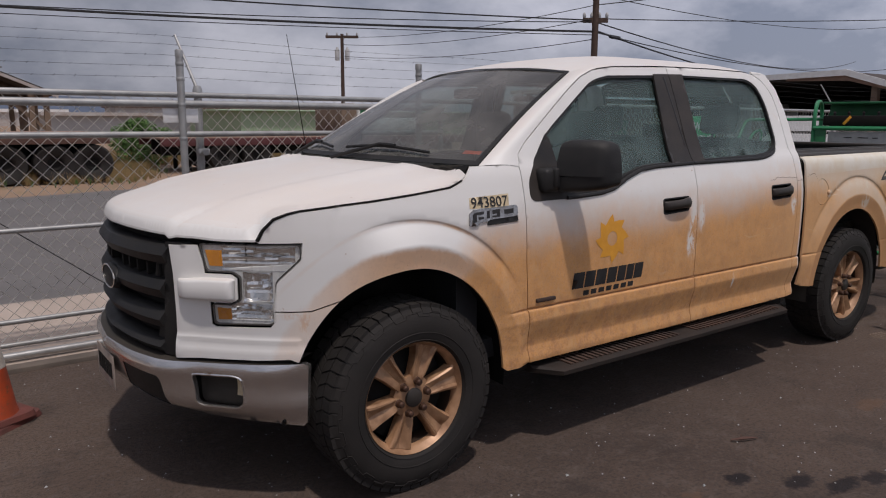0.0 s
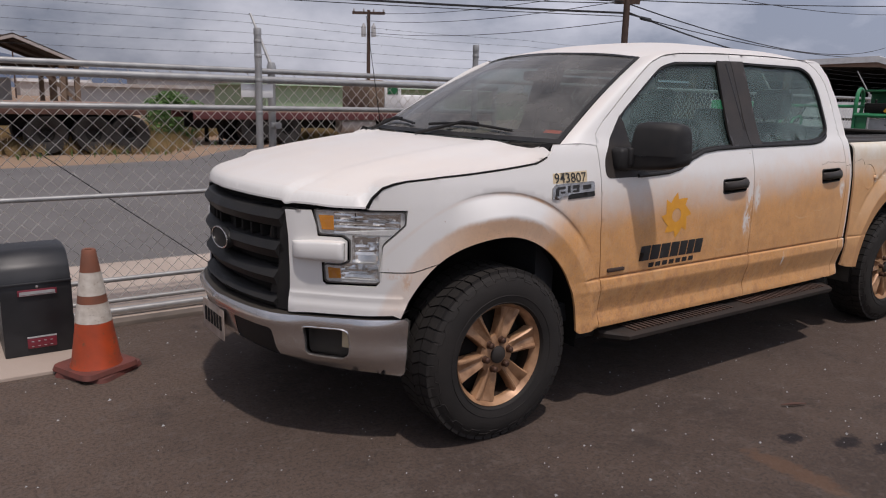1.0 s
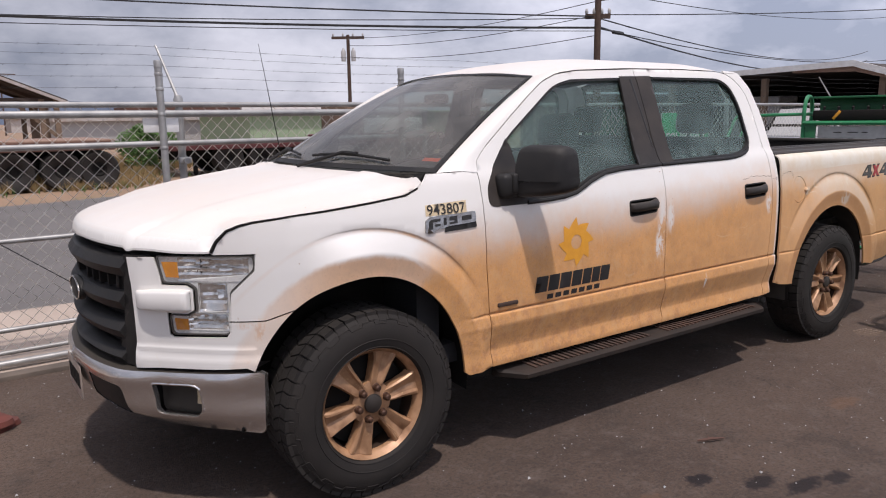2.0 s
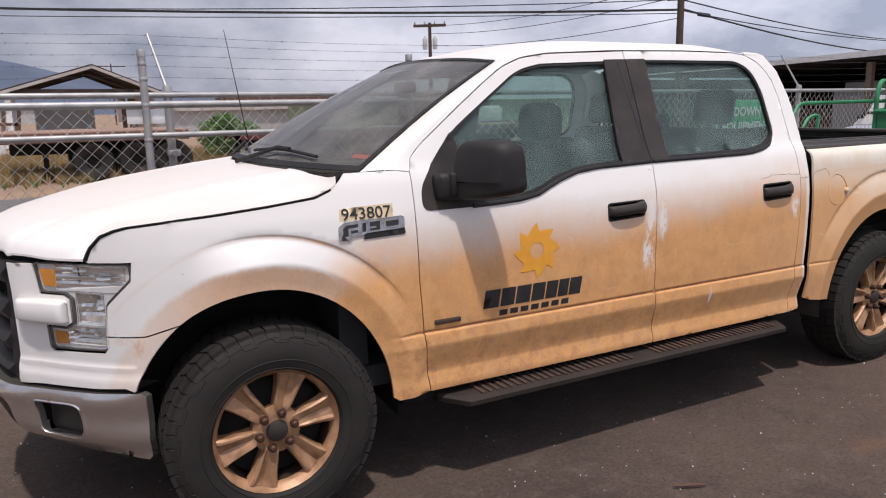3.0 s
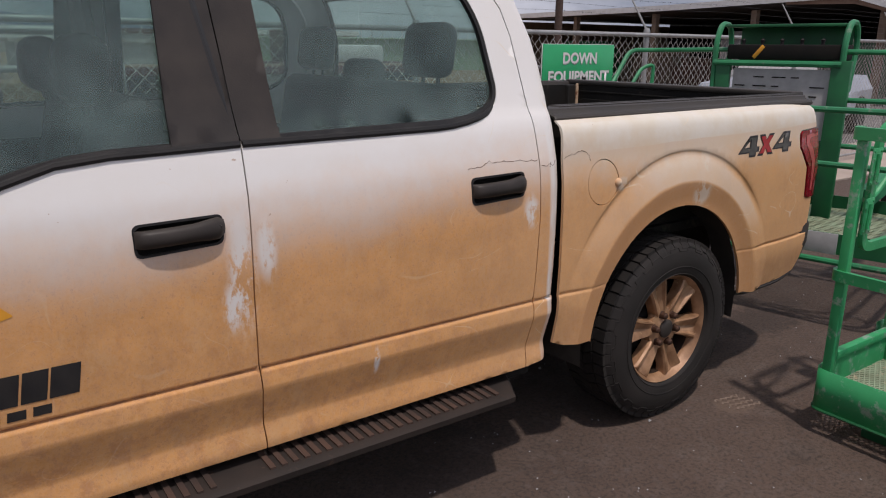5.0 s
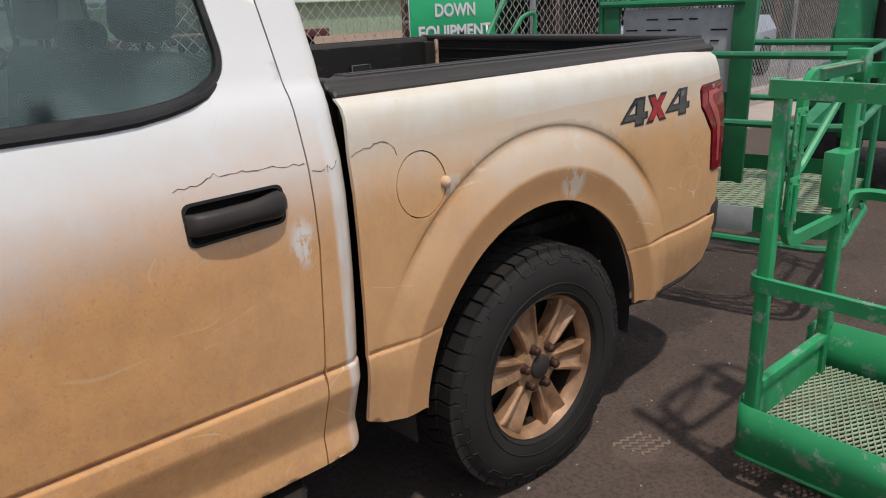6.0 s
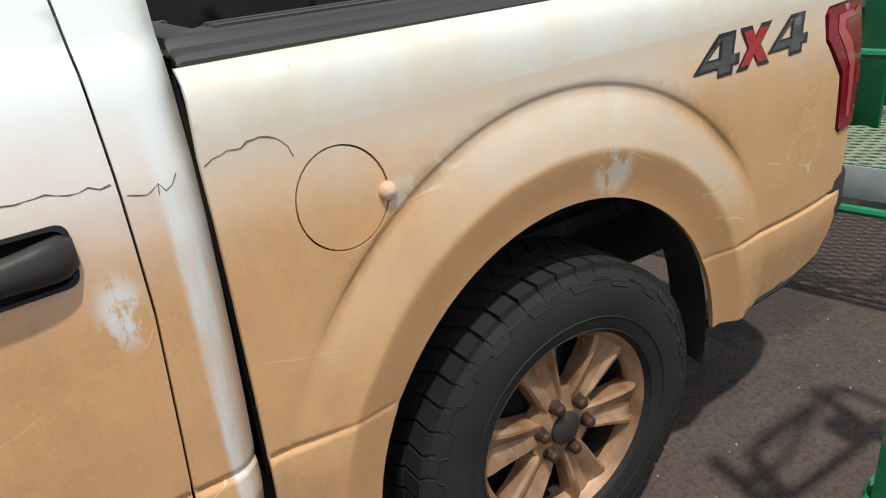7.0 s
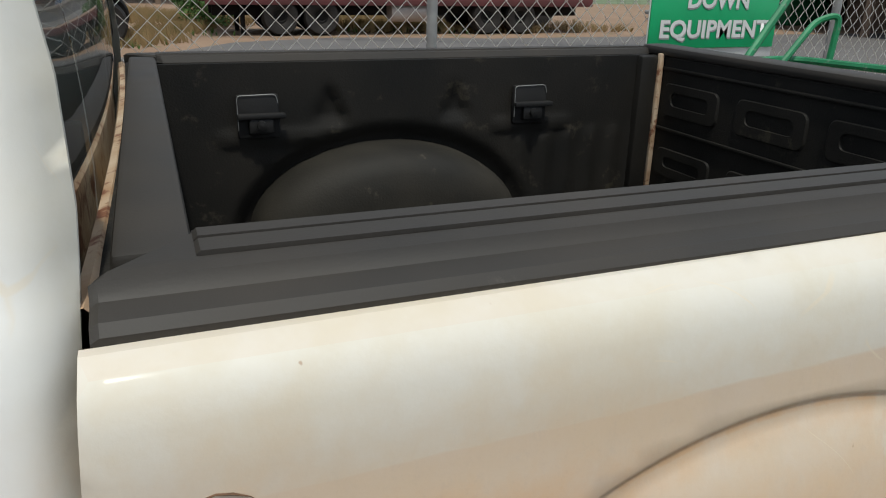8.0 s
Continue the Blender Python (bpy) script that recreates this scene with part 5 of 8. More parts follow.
box(bm, -0.80, 0.5, -0.53, 0.53, 0.45, 1.0)
box(bm, 3.05, 4.70, -0.54, 0.54, 0.55, 0.75)
tube(bm, [(0, -0.8, 0.40), (0, 0.8, 0.40)], 0.06, 10)
tube(bm, [(WB, -0.8, 0.40), (WB, 0.8, 0.40)], 0.07, 10)
lathe(bm, [(0.0, 0.14), (0.1, 0.13), (0.15, 0.06), (0.15, -0.06), (0.1, -0.13), (0.0, -0.14)], Matrix.Translation((WB, 0, 0.40)), 16)
part("chassis", bm, DARK, truck, "dark underbody and frame")
bm = fresh()
box(bm, 3.024, 3.030, -0.84, 0.84, 0.45, 1.18)
part("cab_gap", bm, DARK, truck)
bm = fresh()
rows = []
for t in np.linspace(-1, 1, 21):
    x = 3.042 - 0.016 * t * t
    rows.append([bm.verts.new((x + dx, 0.865 * t, z)) for dx, z in ((-0.014, 1.20), (-0.012, 1.312), (-0.006, 1.328), (0.004, 1.331), (0.012, 1.322))])
for a, b in zip(rows, rows[1:]):
    for i in range(4):
        bm.faces.new((a[i], a[i + 1], b[i + 1], b[i]))
part("box_flange", bm, RUST_PAINT, truck, "rust-stained painted flange at the box front")
# inner structure behind the doors, below the windows
for sgn in (-1, 1):
    bm = fresh()
    box(bm, 0.60, 2.90, sgn * 0.90 - 0.025, sgn * 0.90 + 0.025, 0.45, 1.16, 0.01)
    part("door_card", bm, CABIN, truck)

# cabin: floor, dash, wheel, seats
bm = fresh()
box(bm, 0.35, 2.95, -0.88, 0.88, 0.46, 0.55)
box(bm, 0.30, 0.42, -0.86, 0.86, 0.5, 1.28)
part("cabin_floor", bm, CABIN, truck)
bm = fresh()
box(bm, 0.36, 0.86, -0.84, 0.84, 1.0, 1.295, 0.05)
box(bm, 0.62, 0.90, -0.56, -0.20, 1.15, 1.325, 0.04)
box(bm, 0.70, 0.92, -0.18, 0.2, 0.8, 1.25, 0.04)
part("dashboard", bm, CABIN, truck, "charcoal dashboard")
bm = fresh()
wm = Matrix.Translation((1.09, -0.40, 1.275)) @ pose(0, 0, 0, 0, 63, 0)
lathe(bm, [(0.19 + 0.016 * math.cos(a), 0.016 * math.sin(a)) for a in np.linspace(0, math.tau, 8, endpoint=False)], wm, 28, closed=True)
lathe(bm, [(0.0, 0.03), (0.07, 0.02), (0.08, -0.03), (0.0, -0.05)], wm, 16)
for a in (0, 180, 90):
    tube(bm, [wm @ Vector((0.05 * math.cos(radians(a)), 0.05 * math.sin(radians(a)), 0)), wm @ Vector((0.185 * math.cos(radians(a)), 0.185 * math.sin(radians(a)), 0))], 0.016, 6)
part("steering_wheel", bm, PLASTIC, truck, "black steering wheel")


def rounded(bm, x0, x1, y0, y1, z0, z1, m=None, b=0.06):
    box(bm, x0, x1, y0, y1, z0, z1, b, m, 3)


for y in (-0.42, 0.42):
    bm = fresh()
    rounded(bm, 1.10, 1.62, y - 0.27, y + 0.27, 0.72, 0.92)
    rounded(bm, -0.07, 0.07, y - 0.26, y + 0.26, -0.02, 0.59, Matrix.Translation((1.58, 0, 0.84)) @ pose(0, 0, 0, 0, 12, 0))
    rounded(bm, -0.075, 0.06, y - 0.14, y + 0.14, 0.55, 0.755, Matrix.Translation((1.55, 0, 0.84)) @ pose(0, 0, 0, 0, 4, 0), 0.062)
    for k in (-0.05, 0.05):
        tube(bm, [(1.60, y + k, 1.36), (1.58, y + k, 1.46)], 0.008, 6)
    part("front_seat", bm, SEAT, truck, "dark grey cloth front seat with head rest")
bm = fresh()
rounded(bm, 2.20, 2.68, -0.74, 0.74, 0.78, 0.96)
rounded(bm, -0.07, 0.07, -0.74, 0.74, 0.0, 0.58, Matrix.Translation((2.68, 0, 0.86)) @ pose(0, 0, 0, 0, 10, 0))
for y in (-0.48, 0.48):
    rounded(bm, -0.05, 0.05, y - 0.13, y + 0.13, 0.60, 0.80, Matrix.Translation((2.68, 0, 0.86)) @ pose(0, 0, 0, 0, 8, 0), 0.045)
    for k in (-0.05, 0.05):
        tube(bm, [(2.78, y + k, 1.40), (2.79, y + k, 1.50)], 0.008, 6)
rounded(bm, -0.05, 0.05, -0.12, 0.12, 0.56, 0.66, Matrix.Translation((2.68, 0, 0.86)) @ pose(0, 0, 0, 0, 8, 0), 0.04)
part("rear_bench", bm, SEAT, truck, "dark grey rear bench seat with head rests")
bm = patch(lambda u, v: roof(u * 0.95, v) - Vector((0, 0, 0.045)), 16, 12, -1, 1, 0.03, 0.97)
raw("headliner", bm, HEADLINER, truck)
for sgn in (-1, 1):
    bm = fresh()
    tube(bm, [(1.80, sgn * 0.72, 1.76), (1.86, sgn * 0.86, 1.35), (1.88, sgn * 0.88, 1.1)], 0.045, 8)
    part("inner_pillar", bm, CABIN, truck)
bm = fresh()
box(bm, 1.02, 1.06, -0.09, 0.13, 1.655, 1.715, 0.02)
part("rear_view_mirror", bm, PLASTIC, truck, "interior mirror on the windshield")
raw("window_tag", patch(lambda u, v: screen(u, v) + Vector((0.006, 0, -0.006)), 6, 2, -0.95, -0.86, 0.10, 0.128), ORANGE_PAD, truck, "orange tag inside the windshield")

# door mirrors
for sgn in (1, -1):
    bm = fresh()
    # upper shell, swept back as it stands out from the door, and below it a base that runs on into the arm
    for prof, rings_at in ((soften([(0.748, 1.292), (0.752, 1.36), (0.772, 1.43), (0.80, 1.452), (0.868, 1.452), (0.888, 1.42), (0.897, 1.36), (0.90, 1.292)], {2: 0.03, 3: 0.03, 4: 0.03, 5: 0.03}), ((-0.998, 0.88), (-1.003, 0.95), (-1.03, 1.0), (-1.12, 1.0), (-1.16, 0.97), (-1.186, 0.89), (-1.198, 0.68))),
                           (soften([(0.752, 1.287), (0.90, 1.287), (0.904, 1.25), (0.89, 1.226), (0.80, 1.214), (0.757, 1.222)], {2: 0.02, 3: 0.03, 4: 0.03, 5: 0.02}), ((-0.955, 0.92), (-0.99, 0.97), (-1.03, 1.0), (-1.12, 0.99), (-1.165, 0.94), (-1.19, 0.85), (-1.200, 0.66)))):
        cx, cz = 0.825, 1.30
        rings = []
        for y, k in rings_at:
            back = 0.48 * max(0.0, -y - 1.01)
            rings.append([bm.verts.new((cx + (x - cx) * k + back, y, cz + (z - cz) * k + 0.10 * max(0.0, -y - 1.03) * (z < 1.288))) for x, z in prof])
        for a, b in zip(rings, rings[1:]):
            for i in range(len(prof)):
                bm.faces.new((a[i], a[(i + 1) % len(prof)], b[(i + 1) % len(prof)], b[i]))
        bm.faces.new(rings[0][::-1])
        bm.faces.new(rings[-1])
    box(bm, 0.69, 0.80, -1.005, -0.92, 1.215, 1.325, 0.022)
    box(bm, 0.735, 0.80, -1.02, -0.95, 1.235, 1.328, 0.012)
    if sgn == -1:
        for v in bm.verts:
            v.co.y = -v.co.y
    part("door_mirror", bm, PLASTIC, front_door if sgn == 1 else front_door_far, "large black door mirror", angle=50)
    sail = soften([(0.632, 1.178), (0.637, 1.270), (0.682, 1.330), (0.818, 1.480), (0.838, 1.44), (0.85, 1.30), (0.87, 1.178)], {0: 0.04, 1: 0.05, 2: 0.06})
    bm = sheet(sail, lambda x, z: side(x, z) + Vector((0, -0.002, 0)), 0.03)
    raw("mirror_sail", bm if sgn == 1 else mirrored(bm), PILLAR, front_door if sgn == 1 else front_door_far)

# ---- truck: front end ----


def nose(y, z, lift=0.0):
    x = front_x(abs(y))
    return Vector((x - lift, y, z))


# grille: dark backing, surround, three wide bars with sunken slots, oval badge
bm = sheet([(-0.47, 0.615), (0.47, 0.615), (0.52, 1.085), (-0.52, 1.085)], lambda y, z: nose(y, z, -0.05), 0.05, inward=(1, 0, 0))
grille = raw("grille", bm, DARK, truck, "black plastic grille with wide ribbed bars")


def nose_bar(z0, z1, lift, half0, half1, bulge=0.012, mat=PLASTIC, name="grille_bar", owner=None, ny=28):
    bm = fresh()
    prof = [(0.0, z0), (lift, z0 + 0.008), (lift + bulge, (z0 + z1) / 2), (lift, z1 - 0.012), (lift * 0.5, z1), (0.0, z1)]
    rows = []
    for i in range(ny + 1):
        t = -1 + 2 * i / ny
        rows.append([bm.verts.new(nose(t * (half0 + (half1 - half0) * (z - z0) / max(1e-6, z1 - z0)), z, d - 0.045)) for d, z in prof])
    for a, b in zip(rows, rows[1:]):
        for k in range(len(prof) - 1):
            bm.faces.new((a[k], a[k + 1], b[k + 1], b[k]))
    bm.faces.new(rows[0])
    bm.faces.new(rows[-1][::-1])
    return part(name, bm, mat, owner or grille, angle=30)


for z0, z1, h0, h1 in ((0.972, 1.062, 0.485, 0.50), (0.832, 0.925, 0.465, 0.475), (0.712, 0.798, 0.455, 0.46), (0.612, 0.676, 0.45, 0.455)):
    nose_bar(z0, z1, 0.05, h0, h1, 0.022)
for sgn in (-1, 1):
    for z0, z1 in ((0.925, 0.972), (0.798, 0.832), (0.676, 0.712)):
        # ribs in deeper black, which puts the shade of the slots into colour
        for y in np.linspace(0.10, 0.42, 5) if z1 - z0 > 0.04 else ():
            p = nose(sgn * y, z0, 0.0)
            part("grille_rib", box(fresh(), p.x + 0.005, p.x + 0.05, p.y - 0.012, p.y + 0.012, z0, z1), DARK, grille)
    bm = sheet([(sgn * 0.445, 0.615), (sgn * 0.535, 0.615), (sgn * 0.55, 1.05), (sgn * 0.548, 1.068), (sgn * 0.485, 1.068)], lambda y, z: nose(y, z, 0.006), 0.03, inward=(1, 0, 0), thick=0.05)
    raw("grille_surround", bm, PLASTIC, grille)
    for z0, z1 in ((0.915, 0.98), (0.67, 0.72)):
        bm = sheet([(sgn * 0.38, z0 - 0.01), (sgn * 0.452, z0), (sgn * 0.475, z1), (sgn * 0.40, z1 + 0.01)], lambda y, z: nose(y, z, -0.012), 0.04, inward=(1, 0, 0), thick=0.03)
        raw("grille_mesh", bm, PLASTIC, grille)
bm = fresh()
lathe(bm, [(0.0, 0.016), (0.075, 0.014), (0.084, 0.008), (0.088, -0.01)], Matrix.Translation(nose(0, 0.865, 0.012)) @ pose(0, 0, 0, 0, -90, 0) @ Matrix.Diagonal((0.62, 1.35, 1, 1)), 28)
badge = part("oval_badge", bm, PLASTIC, grille, "dark oval badge with a worn rim")
bm = fresh()
mm = Matrix.Translation(nose(0, 0.865, 0.022)) @ pose(0, 0, 0, 0, -90, 0) @ Matrix.Diagonal((0.62, 1.35, 1, 1))
tube(bm, [mm @ Vector((0.078 * math.cos(a), 0.078 * math.sin(a), 0.006)) for a in np.linspace(0, math.tau, 33)], 0.004, 6)
part("badge_rim", bm, CHROME, badge)

# headlamps: dark housing, bright bowls, amber corners and a clear cover
LAMP = [(-0.452, 1.074), (-0.448, 1.02), (-0.545, 0.932), (-0.552, 0.775), (-0.57, 0.762), (-0.79, 0.757), (-0.802, 0.765), (-0.808, 0.84), (-0.725, 0.838), (-0.692, 0.856), (-0.692, 0.944), (-0.722, 0.962), (-0.828, 0.962), (-0.852, 1.062), (-0.846, 1.07)]


def shrink(poly, d):
    cx, cz = sum(p[0] for p in poly) / len(poly), sum(p[1] for p in poly) / len(poly)
    return [(x + (cx - x) * d, z + (cz - z) * d) for x, z in poly]


BOWLS = ((-0.765, -0.474, 0.970, 1.063), (-0.682, -0.562, 0.850, 0.966), (-0.732, -0.566, 0.776, 0.846))
BOWL_HOLES = [[(s0 + 0.003, z0 + 0.003), (s1 - 0.003, z0 + (0.028 if s1 > -0.5 else 0.003)), (s1 - 0.003, z1 - 0.003), (s0 + 0.003, z1 - 0.003)] for s0, s1, z0, z1 in BOWLS]
for sgn in (1, -1):
    def hand(bm, s=sgn):
        return bm if s == 1 else mirrored(bm)
    house = raw("headlamp", hand(sheet(shrink(LAMP, 0.012), lambda s, z: wrap(s, z, -0.014), 0.02, holes=BOWL_HOLES, inward=(0.6, 0.7, 0), thick=0.05)), LAMP_BACK, truck, "C-shaped headlamp with amber corners")
    rim_in = [(-0.468, 1.062), (-0.466, 1.027), (-0.56, 0.938), (-0.567, 0.785), (-0.58, 0.774), (-0.782, 0.770), (-0.792, 0.776), (-0.796, 0.828), (-0.722, 0.826), (-0.678, 0.85), (-0.678, 0.95), (-0.715, 0.974), (-0.82, 0.974), (-0.838, 1.052), (-0.834, 1.059)]
    rim_in = [(0.62 * a + 0.38 * c, 0.62 * b + 0.38 * d) for (a, b), (c, d) in zip(LAMP, rim_in)]
    rim_in = soften(rim_in, 0.014)
    raw("lamp_rim", hand(sheet(soften(LAMP, 0.016), lambda s, z: wrap(s, z, -0.002), 0.02, holes=[rim_in], inward=(0.6, 0.7, 0), thick=0.035)), LAMP_EDGE, house, "thin grey lamp bezel")
    # three bowls: the upper one, the corner and the lower one
    for s0, s1, z0, z1 in BOWLS:
        bm = fresh()
        rows = []
        nu, nv = 12, 11
        for i in range(nu + 1):
            s = s0 + (s1 - s0) * i / nu
            row = []
            for j in range(nv + 1):
                z = z0 + (z1 - z0) * j / nv
                a, b = (2 * i / nu - 1), (2 * j / nv - 1)
                # hollow with level steps and a slanting fold
                fold = 0.007 * (j % 3 == 1) + 0.006 * (1 if a * 0.8 + b > 0.25 else -1) * (1 - b * b)
                row.append(bm.verts.new(wrap(s, z, -0.012 - ((0.016 if s1 > -0.5 else 0.026) + fold) * (1 - a ** 4) * (1 - b ** 4))))
            rows.append(row)
        for a, b in zip(rows, rows[1:]):
            for j in range(nv):
                bm.faces.new((a[j], a[j + 1], b[j + 1], b[j]))
        if sgn == -1:
            for v in bm.verts:
                v.co.y = -v.co.y
        part("lamp_bowl", bm, LAMP_BOWL, house, "bright lamp reflector", angle=12)
    raw("amber_reflector", hand(sheet([(-0.832, 1.045), (-0.765, 1.045), (-0.762, 0.985), (-0.815, 0.985)], lambda s, z: wrap(s, z, -0.008), 0.03, inward=(0.6, 0.7, 0))), AMBER, house, "amber corner reflector")
    raw("amber_reflector", hand(sheet([(-0.79, 0.822), (-0.735, 0.82), (-0.732, 0.778), (-0.785, 0.776)], lambda s, z: wrap(s, z, -0.008), 0.03, inward=(0.6, 0.7, 0))), AMBER, house, "amber corner reflector")
    cover = raw("lens", hand(sheet(shrink(LAMP, 0.0), lambda s, z: wrap(s, z, 0.001), 0.03, inward=(0.6, 0.7, 0), thick=0)), LENS, house, "clear lamp lens")
    cover.visible_shadow = False


# front bumper: one bent chrome beam that wraps round the nose
def bump_skin(s, z):
    lift = float(np.interp(z, [0.36, 0.40, 0.50, 0.585, 0.61, 0.62], [-0.03, 0.012, 0.03, 0.036, 0.016, -0.01]))
    fall = (1 - 0.8 * step01((s + 0.62) / 0.2)) * (1 + 1.0 * step01((-0.85 - s) / 0.2))
    return wrap(s, min(z, 0.9) if s < NS[0] else z, lift * fall + 0.0) if s < NS[0] else Vector((s, -(0.8875 + lift * 0.3), z))


fog = soften([(-0.895, 0.56), (-0.89, 0.44), (-0.87, 0.425), (-0.715, 0.42), (-0.685, 0.45), (-0.69, 0.55), (-0.72, 0.562)], 0.02)
beam_low = [(S_END + 0.001, 0.40), (-1.25, 0.395), (-1.0, 0.375), (-0.7, 0.352), (-0.46, 0.346), (-0.445, 0.36), (-0.436, 0.60), (-0.455, 0.612), (-0.95, 0.605), (-1.05, 0.603), (-1.25, 0.600), (S_END + 0.001, 0.598)]
slot = soften([(-1.315, 0.535), (-1.315, 0.42), (-1.02, 0.40), (-1.035, 0.535)], 0.02)
for sgn in (1, -1):
    bm = sheet(beam_low, bump_skin, 0.022, holes=[fog, slot], inward=(0.7, 0.6, 0), thick=0.03)
    bump = raw("front_bumper", bm if sgn == 1 else mirrored(bm), CHROME, truck, "dusty chrome front bumper")
    bm = sheet(shrink(fog, -0.06), lambda s, z: wrap(s, z, -0.03), 0.04, inward=(0.7, 0.6, 0))
    raw("fog_recess", bm if sgn == 1 else mirrored(bm), DUSTY_PLASTIC, bump, "black fog lamp recess")
    bm = sheet([(-0.738, 0.54), (-0.738, 0.462), (-0.702, 0.458), (-0.702, 0.538)], lambda s, z: wrap(s, z, -0.026), 0.03, inward=(0.7, 0.6, 0), thick=0)
    raw("fog_lamp", bm if sgn == 1 else mirrored(bm), CREAM, bump, "fogged lamp lens")
    bm = fresh()
    tube(bm, [bump_skin(s, z) for s, z in dense(fog, 0.02) + [fog[0]]], 0.0045, 6)
    if sgn == -1:
        for v in bm.verts:
            v.co.y = -v.co.y
    part("fog_trim", bm, CHROME, bump, "bright edge round the fog lamp recess")
    bm = sheet(shrink(slot, -0.05), lambda s, z: bump_skin(s, z) + Vector((0.004, 0.002, 0)), 0.04, inward=(1, 0.2, 0))
    raw("bumper_insert", bm if sgn == 1 else mirrored(bm), PLASTIC, bump, "black bumper insert")
    bm = fresh()
    rows = []
    for i in range(20):
        s = S_END + (-0.5 - S_END) * i / 19
        z = float(np.interp(s, [S_END, -1.25, -1.05, -0.95, -0.46], [0.598, 0.600, 0.603, 0.605, 0.612]))
        rows.append([bm.verts.new(bump_skin(s, z)), bm.verts.new(bump_skin(s, z) + Vector((0.12, 0.05, 0.014)))])
    for a, b in zip(rows, rows[1:]):
        bm.faces.new((a[0], a[1], b[1], b[0]))
    if sgn == -1:
        for v in bm.verts:
            v.co.y = -v.co.y
    part("bumper_top", bm, DUSTY_PLASTIC, bump, "dusty step along the bumper top")
bm = sheet([(-1.0, 0.585), (-0.48, 0.60), (-0.47, 0.65), (-1.0, 0.65)], lambda s, z: wrap(s, z, -0.006), 0.04, inward=(0.7, 0.6, 0))
both("bumper_gap", bm, DARK)
# registration plate with its numbers as plain bars
bm = fresh()
box(bm, -0.968, -0.962, -0.095, 0.21, 0.375, 0.527, 0.002)
plate = part("registration_plate", bm, PLATE_TIN, truck, "dirty registration plate")
bm = fresh()
for k in range(6):
    box(bm, -0.971, -0.967, -0.07 + k * 0.043, -0.043 + k * 0.043, 0.42, 0.49)
part("plate_print", bm, DARK, plate)
# black slit under the hood's front edge
bm = sheet([(-1.03, 1.062), (-0.46, 1.074), (-0.55, 1.125), (-1.03, 1.105)], lambda s, z: wrap(s, z, -0.03), 0.05, inward=(0.7, 0.6, 0))
both("hood_gap", bm, DARK)
bm = fresh()
box(bm, -0.6, 0.3, -0.72, 0.72, 1.0, 1.10)
part("engine_cover", bm, DARK, truck)


# whip aerial on the far fender
bm = fresh()
tube(bm, [(0.41, 0.80, 1.33), (0.40, 0.80, 1.38), (0.30, 0.81, 2.03)], [0.006, 0.0032, 0.0016], 6)
part("aerial", bm, DARK, truck, "thin black whip aerial")


# ---- wheels ----
def tyre_block(bm, r0, r1, y0, y1, a, w, skew, xf):
    out = []
    for r in (r0, r1):
        k = 1.0 if r == r0 else 0.9
        for y, da in ((y0, -1), (y0, 1), (y1, 1), (y1, -1)):
            ang = a + da * w * k / 2 + skew * (y - y0)
            out.append(bm.verts.new(xf @ Vector((r * math.cos(ang), r * math.sin(ang), y))))
    for q in ((4, 5, 6, 7), (0, 1, 5, 4), (1, 2, 6, 5), (2, 3, 7, 6), (3, 0, 4, 7)):
        bm.faces.new([out[i] for i in q])


